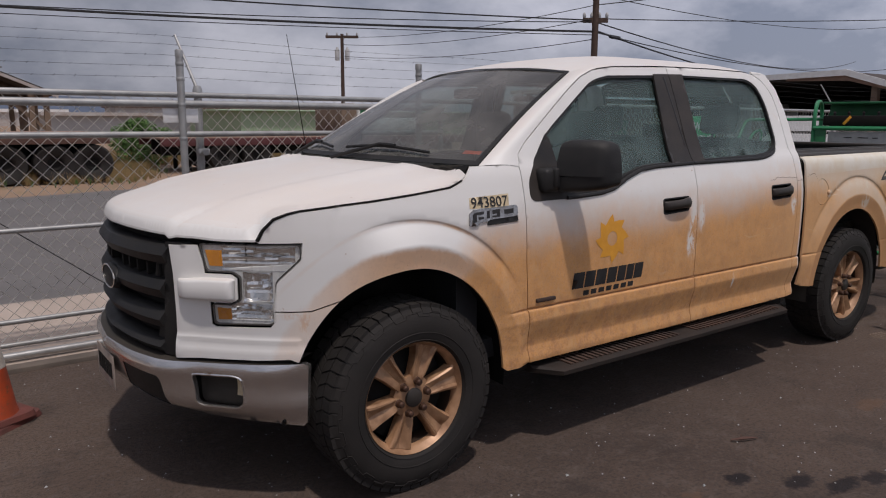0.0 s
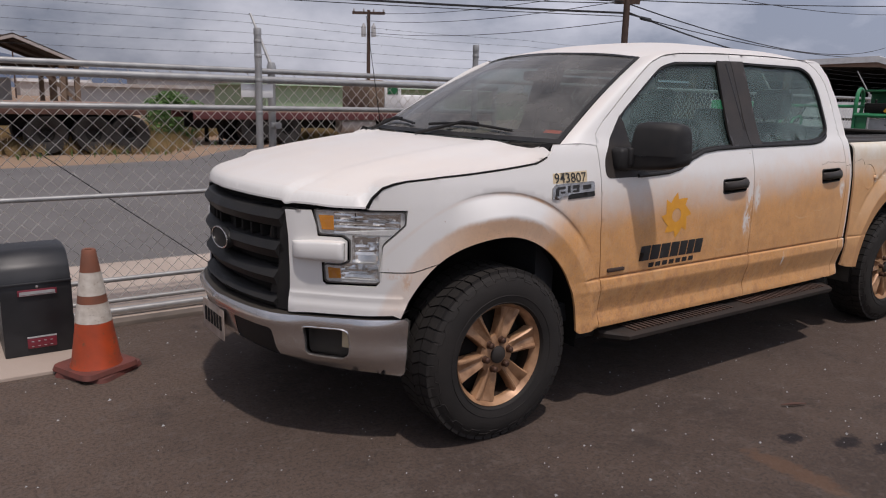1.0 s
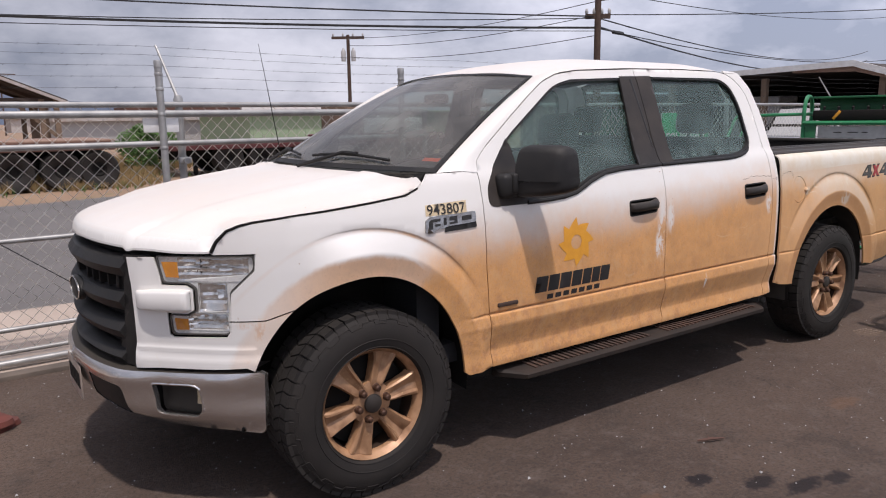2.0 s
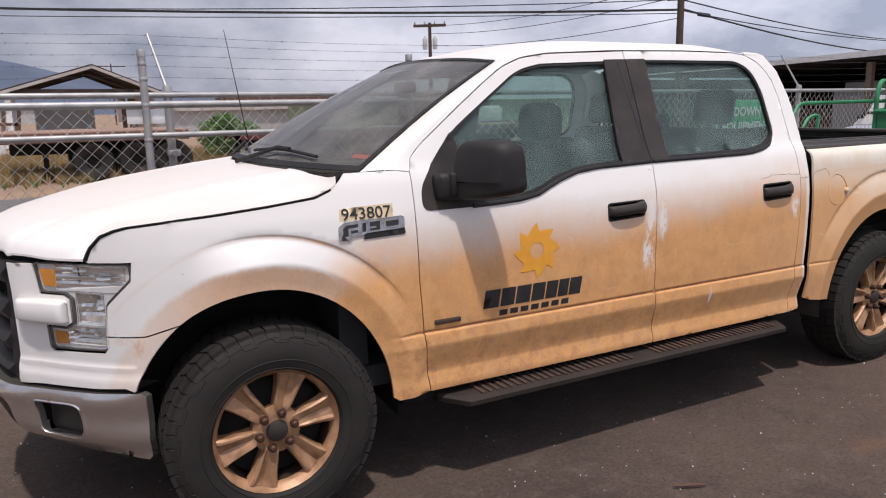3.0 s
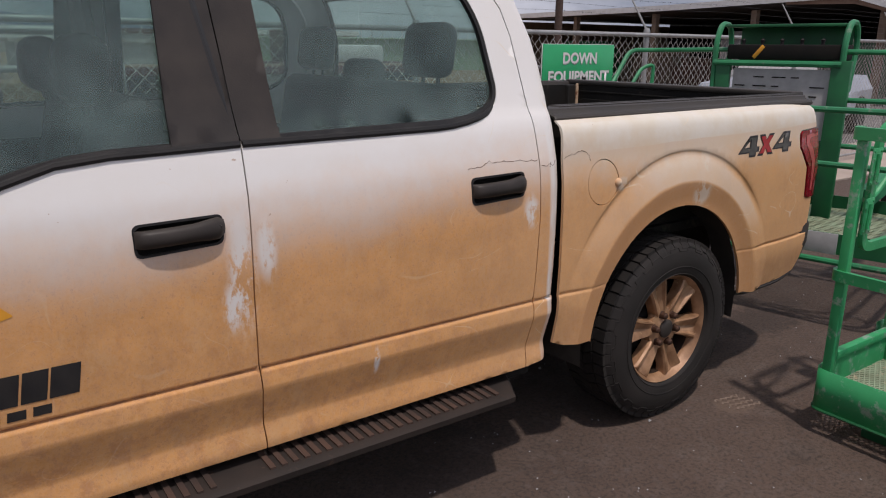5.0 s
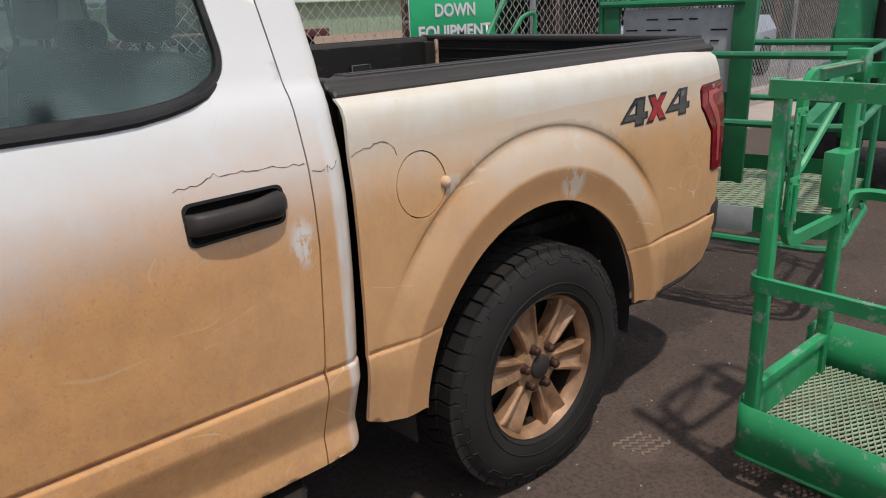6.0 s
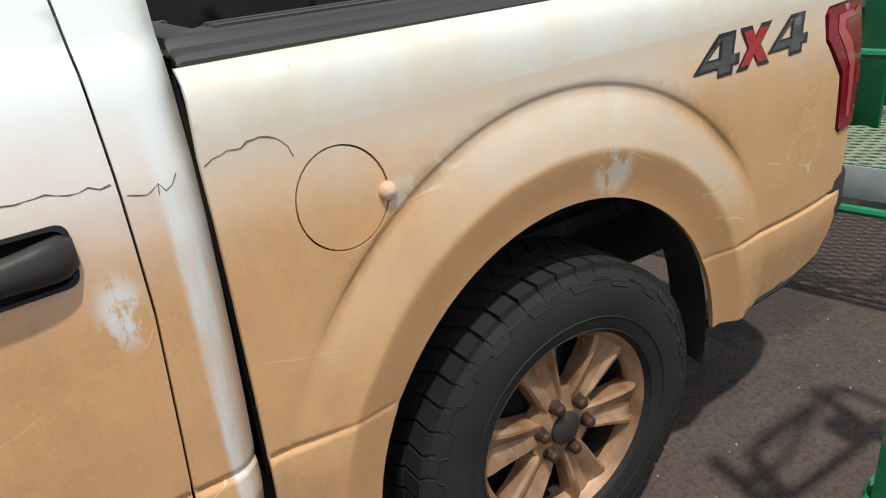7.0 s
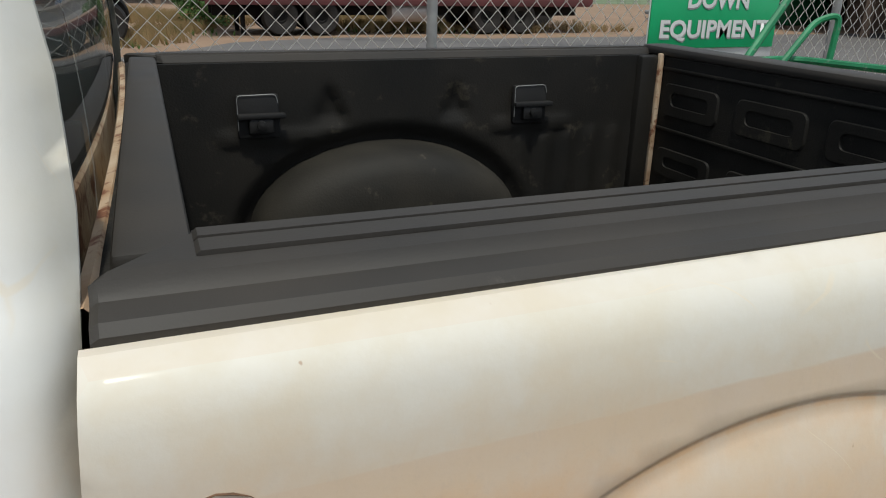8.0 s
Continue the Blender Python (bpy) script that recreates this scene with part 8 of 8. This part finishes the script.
flatbed("flatbed_trailer", -1.6, 2.7, 16.6, 20.4, 1.17, "old flatbed trailer with a rust-brown deck, parked on dirt", (0.4, 1.45, 2.3))
flatbed("flatbed_trailer", 4.6, 16.0, 19.0, 21.4, 0.98, "long maroon flatbed trailer parked on dirt", (6.5, 7.6, 12.5, 13.6), DECK, MAROON_STEEL)
bm = fresh()
tube(bm, [(9.6, 19.4, 0.55), (10.9, 19.4, 0.55)], 0.28, 14)
tagged(part("fuel_tank", bm, TIN), "dull metal tank beside the trailer", "tank")

# parked tractor unit with a white cab
tractor = thing("truck_tractor", (13.5, 23.5, 0), "parked white truck tractor with a long hood", "truck")
bm = fresh()
box(bm, 11.7, 12.42, 22.3, 24.6, 1.0, 2.16, 0.08)
part("sleeper", bm, TIMBER, tractor, "brown sleeper cab")
bm = fresh()
box(bm, 12.44, 13.25, 22.35, 24.55, 1.0, 2.14, 0.10)
cab = part("cab", bm, WHITE, tractor, "white cab")
bm = fresh()
box(bm, 12.56, 13.05, 22.33, 22.36, 1.62, 2.02, 0.01)
part("cab_window", bm, DARK_GREEN, cab, "dark side window")
bm = fresh()
box(bm, 13.25, 15.6, 22.6, 24.3, 0.9, 1.62, 0.15)
part("engine_hood", bm, WHITE, tractor, "white engine hood")
bm = fresh()
box(bm, 11.0, 16.4, 22.4, 24.5, 0.55, 1.0, 0.05)
part("frame", bm, MAROON_STEEL, tractor, "dark red frame")
for x in (11.6, 15.4):
    for y in (22.5, 24.4):
        bm = fresh()
        lathe(bm, [(0.0, 0.1), (0.25, 0.14), (0.5, 0.15), (0.52, 0.08), (0.52, -0.1), (0.3, -0.15), (0.0, -0.1)], Matrix.Translation((x, y, 0.46)) @ pose(0, 0, 0, 90, 0, 0), 20, cap=False)
        part("tractor_wheel", bm, RUBBER, tractor, "black tyre")
tractor.location.x += 0.7

# open timber shed with a shallow gable
shed = thing("open_shed", (1.2, 41, 0), "open timber shed with a low gable roof", "shed")
XL, XR, XM, ZE, ZR = -1.95, 4.5, 1.85, 2.72, 3.93
for a, b in (((XL - 0.5, ZE - 0.1), (XM, ZR)), ((XM, ZR), (XR + 0.5, ZE - 0.1))):
    bm = fresh()
    v = [bm.verts.new((x, y, z + dz)) for dz in (0, 0.1) for (x, z) in (a, b) for y in (37.5, 46)]
    for q in ((0, 1, 3, 2), (4, 6, 7, 5), (0, 2, 6, 4), (1, 5, 7, 3), (0, 4, 5, 1), (2, 3, 7, 6)):
        bm.faces.new([v[i] for i in q])
    # slope coloured as dark as its underside looks in shadow
    part("roof_slope", bm, SHED_ROOF, shed, "weathered roof slope, darkened for its shaded underside")
    bm = fresh()
    tube(bm, [(a[0], 37.4, a[1] - 0.05), (b[0], 37.4, b[1] - 0.05)], 0.08, flat=(0.05, 0.07))
    part("barge_board", bm, TIN, shed, "weathered grey barge board")
for y in (37.8, 41.5, 45.5):
    for x in (XL, XM + 2.0, XR):
        part("shed_post", box(fresh(), x - 0.12, x + 0.12, y - 0.12, y + 0.12, -0.1, ZE + 0.05), TIMBER if x > 0 else WHITE, shed, "square timber post")
    bm = fresh()
    tube(bm, [(XL, y, ZE), (XR, y, ZE)], 0.08, flat=(0.06, 0.1))
    tube(bm, [(XL, y, ZE), (XM, y, ZR - 0.1)], 0.06, flat=(0.05, 0.08))
    tube(bm, [(XR, y, ZE), (XM, y, ZR - 0.1)], 0.06, flat=(0.05, 0.08))
    part("roof_truss", bm, SHED_ROOF, shed, "timber truss, darkened for the shade under the roof")
bm = fresh()
tube(bm, [(XR, 37.9, 0.9), (XR - 1.6, 37.9, 2.4)], 0.06, flat=(0.05, 0.08))
part("shed_brace", bm, TIMBER, shed)
bm = fresh()
box(bm, -0.9, 2.0, 42.0, 42.2, -0.1, 2.0)
part("shed_screen", bm, LABEL_GREY, shed, "pale sheet wall")
random.seed(12)
for k in range(6):
    x = -2.6 + k * 0.22
    bm = fresh()
    tube(bm, [(x - 0.25, 38.4, 0), (x, 38.9, 2.2)], 0.06, flat=(0.09, 0.02))
    tagged(part("leaning_board", bm, (WHITE, LABEL_GREY, TIMBER)[k % 3]), "board leaning inside the open shed", "board", "leaning boards")

# pale crates in a row
for k, (x, w, h, mt) in enumerate(((-7.4, 1.1, 1.0, WHITE), (-6.0, 1.2, 0.8, CREAM), (-4.5, 1.3, 1.05, WHITE), (-3.0, 1.0, 0.95, WHITE))):
    bm = fresh()
    box(bm, x, x + w, 30, 31, -0.08, h, 0.03)
    for j in range(3):
        box(bm, x + 0.1, x + w - 0.1, 29.98, 30.0, 0.15 + j * 0.25, 0.25 + j * 0.25, 0.004)
    tagged(part("crate", bm, mt), "pale crate standing in dry grass", "crate", "row of crates")
bm = fresh()
box(bm, -9, -1.5, 31.4, 31.5, 1.18, 1.3)
for x in (-9, -6.5, -4, -1.6):
    box(bm, x, x + 0.1, 31.4, 31.5, -0.1, 1.3)
tagged(part("post_rail", bm, RUSTY), "low rusty post-and-rail fence", "fence")

# sage green warehouse and low buildings behind it
ware = thing("warehouse", (26, 45, 0), "long sage green warehouse with a pale roof", "warehouse")
bm = fresh()
box(bm, 16, 38, 42, 52, -0.1, 2.1)
for x in np.arange(16.2, 38, 0.6):
    box(bm, x, x + 0.06, 41.97, 42.0, -0.1, 2.1)
part("wall", bm, SAGE, ware, "ribbed sage green wall")
bm = fresh()
v = [bm.verts.new(p) for p in ((15.6, 41.6, 2.05), (38.4, 41.6, 2.05), (38.4, 47, 2.2), (15.6, 47, 2.2), (38.4, 52.4, 2.05), (15.6, 52.4, 2.05))]
bm.faces.new((v[0], v[1], v[2], v[3]))
bm.faces.new((v[3], v[2], v[4], v[5]))
bm.faces.new((v[0], v[3], v[5]))
bm.faces.new((v[1], v[4], v[2]))
part("warehouse_roof", bm, SAGE, ware, "low green roof")
low = thing("low_building", (12, 58, 0), "low dark building far across the lot", "building")
bm = fresh()
box(bm, 7, 17, 55, 61, -0.1, 1.7)
part("wall", bm, LABEL_GREY, low)
bm = fresh()
box(bm, 6.6, 17.4, 54.6, 61.4, 1.7, 1.95)
part("flat_roof", bm, TIN, low)
for k, (x, y, w, h) in enumerate(((-30, 150, 14, 3.5), (-6, 170, 18, 4), (20, 160, 12, 3.2), (44, 150, 22, 4.5), (75, 160, 30, 5), (-60, 180, 20, 4))):
    b = thing("distant_building", (x, y, 0), "pale low building far away", "building", "distant buildings")
    part("wall", box(fresh(), x - w / 2, x + w / 2, y, y + 9, -0.1, h * 0.8), LABEL_GREY if k % 2 else TIN, b)
    part("roof_slab", box(fresh(), x - w / 2 - 0.5, x + w / 2 + 0.5, y - 0.5, y + 9.5, h * 0.8, h), WHITE if k % 3 else RUSTY, b)

# bush and dry weeds
random.seed(21)


def leaf_mass(centres, count, size):
    vs, fs = [], []
    for _ in range(count):
        c, r = random.choice(centres)
        d = Vector((random.gauss(0, 1), random.gauss(0, 1), random.gauss(0, 1))).normalized() * (random.random() ** 0.4)
        p = Vector(c) + Vector((d.x * r[0], d.y * r[1], d.z * r[2]))
        if p.z < 0:
            continue
        a = Vector((random.gauss(0, 1), random.gauss(0, 1), random.gauss(0, 1))).normalized()
        b = a.orthogonal().normalized()
        s = size * random.uniform(0.6, 1.4)
        o = len(vs)
        vs += [tuple(p - a * s), tuple(p + b * s * 0.4), tuple(p + a * s), tuple(p - b * s * 0.4)]
        fs.append((o, o + 1, o + 2, o + 3))
    return vs, [], fs


bush = thing("bush", (4.4, 22.5, 0), "bright green bush growing in dry grass", "bush")
part("leaves", leaf_mass([((4.4, 22.3, 0.85), (0.55, 0.6, 0.5)), ((5.0, 22.6, 0.95), (0.65, 0.7, 0.6)), ((5.6, 22.4, 0.8), (0.55, 0.6, 0.45)), ((4.9, 22.0, 0.4), (0.9, 0.7, 0.5)), ((4.8, 22.4, 1.25), (0.4, 0.4, 0.3))], 5200, 0.06), LEAF, bush, "small green leaves", smooth=False)["kind"] = "stuff"
for k in range(5):
    a = k * 1.3
    bm = fresh()
    tube(bm, [(4.9, 22.4, -0.08), (4.9 + 0.3 * math.cos(a), 22.4 + 0.3 * math.sin(a), 0.5), (4.9 + 0.6 * math.cos(a), 22.4 + 0.5 * math.sin(a), 1.1)], [0.03, 0.02, 0.008], 6)
    part("branch", bm, WOOD_POLE, bush)


def weeds(n, xr, yr, hmax, seed):
    random.seed(seed)
    vs, fs = [], []
    for _ in range(n):
        x, y = random.uniform(*xr), random.uniform(*yr)
        if noise.noise((x * 0.25, y * 0.3, seed)) < -0.15 or y < road_edge(x) + 1.6 + 0.8 * noise.noise((x * 0.9, 0, 5)):
            continue
        h = hmax * random.uniform(0.3, 1.0) * (0.7 + 0.6 * noise.noise((x * 0.6, y * 0.6, 3)))
        for _ in range(7):
            dx, dy = random.gauss(0, 0.4) * h, random.gauss(0, 0.4) * h
            o = len(vs)
            vs += [(x - 0.008, y, -0.07), (x + 0.008, y, -0.07), (x + dx, y + dy, h)]
            fs.append((o, o + 1, o + 2))
    return vs, [], fs


tagged(part("dry_grass", weeds(19000, (-14, 18), (16.2, 30), 0.40, 5), DRY, None, smooth=False), "tall dry brown grass and weeds", "grass", "", "stuff")
tagged(part("green_weeds", weeds(700, (-6, 16), (15.5, 22), 0.22, 9), LEAF, None, smooth=False), "low green weeds along the dirt edge", "weeds", "", "stuff")


# ---- poles and cables ----
def pole(x, y, h, label, arm_z, arm_w, arm_turn, cans=0):
    p = thing("utility_pole", (x, y, 0), label, "utility pole")
    bm = fresh()
    tube(bm, [(x, y, -0.3), (x, y, h)], [0.115, 0.085], 12)
    part("pole", bm, WOOD_POLE, p, "dark wooden pole")
    d = Vector((math.cos(radians(arm_turn)), math.sin(radians(arm_turn)), 0))
    bm = fresh()
    a, b = Vector((x, y, arm_z)) - d * arm_w / 2, Vector((x, y, arm_z)) + d * arm_w / 2
    tube(bm, [a, b], 0.06, flat=(0.05, 0.07))
    part("crossarm", bm, WOOD_POLE, p, "wooden crossarm")
    for k in range(4):
        q = a.lerp(b, (k + 0.15) / 3.3)
        bm = fresh()
        lathe(bm, [(0.02, 0.05), (0.05, 0.1), (0.05, 0.16), (0.03, 0.22), (0.0, 0.24)], Matrix.Translation(q), 8)
        part("insulator", bm, LABEL_GREY, p)
    for k in range(cans):
        c = Vector((x, y, arm_z - 0.95)) + d * (0.27 * (-1 if k % 2 else 1))
        bm = fresh()
        lathe(bm, [(0.0, -0.28), (0.12, -0.28), (0.13, 0.24), (0.09, 0.29), (0.035, 0.42), (0.0, 0.42)], Matrix.Translation(c), 14)
        part("transformer", bm, LABEL_GREY, p, "grey transformer can")
    return p


pole(15.9, 12.6, 9.0, "tall dark wooden utility pole beside the road", 4.55, 0.75, -38)
pole(18.2, 32.7, 6.05, "wooden utility pole with crossarm and two transformers", 5.9, 1.75, -35, 2)
pole(9.5, 120, 9.0, "distant wooden utility pole", 8.6, 4.0, 0)
pole(-21.0, 70, 5.2, "distant utility pole with transformers", 5.0, 1.6, 0, 2)
cables = thing("overhead_cables", (15.9, 12.6, 4.5), "black overhead power and telephone cables", "cables")
A = Vector((15.9, 12.6, 0))


def cable(p, q, sag, r=0.018):
    p, q = Vector(p), Vector(q)
    pts = [p.lerp(q, t) - Vector((0, 0, sag * 4 * t * (1 - t))) for t in np.linspace(0, 1, 24)]
    bm = fresh()
    tube(bm, pts, r, 5)
    part("cable", bm, CABLE, cables)


for z, q, sag, r in ((4.55, (-26, 30, 6.6), 0.5, 0.022), (4.22, (-26, 30, 6.0), 0.6, 0.034), (4.5, (-26, 30.4, 5.9), 0.7, 0.014), (5.2, (-26, 31, 7.6), 0.6, 0.016), (4.12, (-26, 30, 5.2), 0.4, 0.012), (5.9, (-26, 30, 9.0), 0.5, 0.014)):
    cable((A.x, A.y, z), q, sag, r)
for z, q, sag, r in ((4.5, (70, 30, 7.0), 1.0, 0.022), (4.25, (70, 30, 6.2), 1.2, 0.03), (4.6, (60, 6, 9.0), 0.6, 0.016), (5.0, (30, 2, 8.0), 0.3, 0.016), (5.3, (60, 20, 9.0), 0.9, 0.014), (4.2, (45, 16, 4.6), 0.6, 0.016)):
    cable((A.x, A.y, z), q, sag, r)
for z in (5.5, 5.9, 4.9):
    cable((A.x, A.y, z - 0.9), (18.2, 32.7, z), 0.3, 0.012)
bm = fresh()
tube(bm, [(17.0, 12.95, 4.18), (17.6, 13.1, 4.18)], 0.06, 8)
part("splice_box", bm, CABLE, cables, "black cable splice box")

# ---- open shed to the side, parked car, hills ----
hall = thing("storage_shed", (34, 8, 0), "open storage shed with a pale-edged roof and dark interior", "shed")
EAVE = ((26.0, 2.98), (16.0, 3.06), (9.05, 3.22), (5.2, 2.02))
bm = fresh()
rows = [[bm.verts.new((x, y, z + dz)) for x, dz in ((24.5, -0.10), (24.5, 0.0), (38.0, 0.05), (38.0, -0.05))] for y, z in EAVE]
for a, b in zip(rows, rows[1:]):
    for i in range(4):
        bm.faces.new((a[i], a[(i + 1) % 4], b[(i + 1) % 4], b[i]))
bm.faces.new(rows[0])
bm.faces.new(rows[-1])
part("roof_sheet", bm, SHED_ROOF, hall, "dark sheet roof")
bm = fresh()
tube(bm, [(24.42, y, z - 0.03) for y, z in EAVE], 0.1, flat=(0.04, 0.10))
part("roof_edge", bm, WHITE, hall, "pale roof edge")
bm = fresh()
prism(bm, [(11.2, 2.98), (11.2, 3.05), (9.05, 3.12), (5.6, 2.05), (5.6, 1.9), (7.6, 2.55), (9.0, 2.92)], Matrix(((0, 0, 1, 24.52), (1, 0, 0, 0), (0, 1, 0, 0), (0, 0, 0, 1))), 0.06)
part("gable_board", bm, DECK, hall, "brown boarding under the gable")
part("back_wall", prism(fresh(), [(4.0, -0.1), (26.0, -0.1), (26.0, 2.94), (16.0, 3.02), (9.05, 3.18), (5.2, 1.98), (4.0, 1.6)], Matrix(((0, 0, 1, 37.5), (1, 0, 0, 0), (0, 1, 0, 0), (0, 0, 0, 1))), 0.3), DARK, hall, "dark back wall")
part("end_wall", box(fresh(), 24.8, 37.5, 26, 26.2, -0.1, 2.8), TIMBER, hall)
for y in np.arange(8.2, 26, 4.2):
    part("shed_column", box(fresh(), 24.7, 24.9, y - 0.1, y + 0.1, -0.1, 2.85), TIMBER, hall, "timber column")
for k, y in enumerate(np.arange(4, 25, 3.0)):
    bm = fresh()
    box(bm, 27 + (k % 3), 29 + (k % 3), y, y + 2.2, -0.07, 0.9 + 0.35 * (k % 4), 0.05)
    box(bm, 27.2 + (k % 3), 28.6 + (k % 3), y + 0.2, y + 1.9, 0.9 + 0.35 * (k % 4), 1.2 + 0.35 * (k % 4), 0.05)
    tagged(part("stored_pallet", bm, (RUSTY, TIMBER, DARK_GREEN, LABEL_GREY)[k % 4]), "stacked load under the open shed roof", "pallet", "stored loads")


def car(x, y, turn, mat, label):
    t = thing("parked_car", (x, y, 0), label, "car", "cars behind the fence")
    m = Matrix.Translation((x, y, 0)) @ pose(0, 0, 0, 0, 0, turn)

    def loft(secs, name, mt, lab=""):
        bm = fresh()
        rings = [[bm.verts.new(m @ Vector((px, py * w, pz))) for py, pz in ((-1, z0), (-1, z0 + (z1 - z0) * 0.6), (-0.82, z1), (0.82, z1), (1, z0 + (z1 - z0) * 0.6), (1, z0))] for px, w, z0, z1 in secs]
        for a, b in zip(rings, rings[1:]):
            for i in range(6):
                bm.faces.new((a[i], a[(i + 1) % 6], b[(i + 1) % 6], b[i]))
        bm.faces.new(rings[0][::-1])
        bm.faces.new(rings[-1])
        return part(name, bm, mt, t, lab, angle=30)
    loft([(-2.5, 0.75, 0.5, 0.85), (-2.35, 0.88, 0.4, 1.0), (-1.0, 0.92, 0.35, 1.08), (0.6, 0.92, 0.35, 1.08), (2.4, 0.9, 0.4, 1.08), (2.5, 0.85, 0.5, 1.0)], "body", mat, "painted car body")
    loft([(-1.1, 0.8, 1.06, 1.1), (-0.5, 0.72, 1.06, 1.66), (0.9, 0.72, 1.06, 1.68), (1.15, 0.78, 1.06, 1.1)], "cabin", WHITE if mat is WHITE else LABEL_GREY)
    loft([(-0.9, 0.81, 1.12, 1.3), (-0.5, 0.79, 1.12, 1.58), (0.8, 0.79, 1.12, 1.58), (0.95, 0.81, 1.12, 1.3)], "car_windows", DARK, "dark windows")
    for px in (-1.6, 1.55):
        for s in (-1, 1):
            bm = fresh()
            lathe(bm, [(0.0, 0.1), (0.2, 0.12), (0.34, 0.12), (0.37, 0.07), (0.37, -0.07), (0.0, -0.1)], m @ Matrix.Translation((px, s * 0.84, 0.33)) @ pose(0, 0, 0, -90 * s, 0, 0), 20, cap=False)
            part("car_wheel", bm, RUBBER, t, "black tyre")


SILVER = material("silver_paint", (0.42, 0.45, 0.5), (0.38, 0.41, 0.46), 3, 0.35, 0.4, 0.02)
car(15.0, 5.2, 12, SILVER, "silver pickup parked behind the fence")
car(19.5, 7.5, 20, WHITE, "white car parked behind the fence")
bm = fresh()
n = 80
rows = []
for i in range(n + 1):
    a = radians(40 + 110 * i / n)
    ridge = 130 + 300 * step01((a - radians(79)) / radians(24)) + 26 * noise.noise((i * 0.14, 1.0, 0)) + 9 * noise.noise((i * 0.5, 4.0, 0))
    ridge *= step01((a - radians(57)) / radians(28)) * 0.85 + 0.15
    rows.append([bm.verts.new((3900 * math.cos(a), 3900 * math.sin(a), -5)), bm.verts.new((4300 * math.cos(a), 4300 * math.sin(a), ridge * 0.6)), bm.verts.new((4700 * math.cos(a), 4700 * math.sin(a), ridge))])
for a, b in zip(rows, rows[1:]):
    for k in range(2):
        bm.faces.new((a[k], a[k + 1], b[k + 1], b[k]))
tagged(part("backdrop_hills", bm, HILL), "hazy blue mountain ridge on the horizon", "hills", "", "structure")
# bits on the asphalt
MUD = material("dried_mud", (0.24, 0.18, 0.14), (0.18, 0.13, 0.10), 12, 0.95)
bm = fresh()
for i in range(4):
    pts = [(3.985 + 0.008 * i + 0.016 * k, -1.045 - 0.034 * i - 0.003 * k + (0.009 if k % 2 else -0.009), 0.0025) for k in range(10)]
    tube(bm, bend(pts, 0.006, 2), 0.004, flat=(0.004, 0.0015))
tagged(part("mud_print", bm, MUD), "dried tyre-tread print of mud on the asphalt", "mud", "", "stuff")
bm = fresh()
tube(bm, [(1.50, -1.50, 0.012), (1.56, -1.54, 0.02), (1.63, -1.56, 0.012)], [0.004, 0.008, 0.003], 6)
tube(bm, [(1.55, -1.535, 0.018), (1.58, -1.50, 0.02)], [0.004, 0.002], 5)
tagged(part("twig", bm, RUSTY), "dry twig lying on the asphalt", "twig")
random.seed(33)
vs, fs = [], []
for _ in range(1100):
    x, y = random.uniform(-3.2, 6.5), random.uniform(-3.0, 1.6)
    s = random.uniform(0.002, 0.0055) * (1.8 if random.random() < 0.06 else 1.0)
    o = len(vs)
    vs += [(x - s, y - s * 0.7, 0.001), (x + s, y - s * 0.5, 0.001), (x + s * 0.2, y + s, 0.001), (x, y, s * 1.1)]
    fs += [(o, o + 1, o + 3), (o + 1, o + 2, o + 3), (o + 2, o, o + 3)]
tagged(part("grit", (vs, [], fs), LABEL_GREY, None, smooth=False), "scattered grit and pebbles on the asphalt", "grit", "", "stuff")
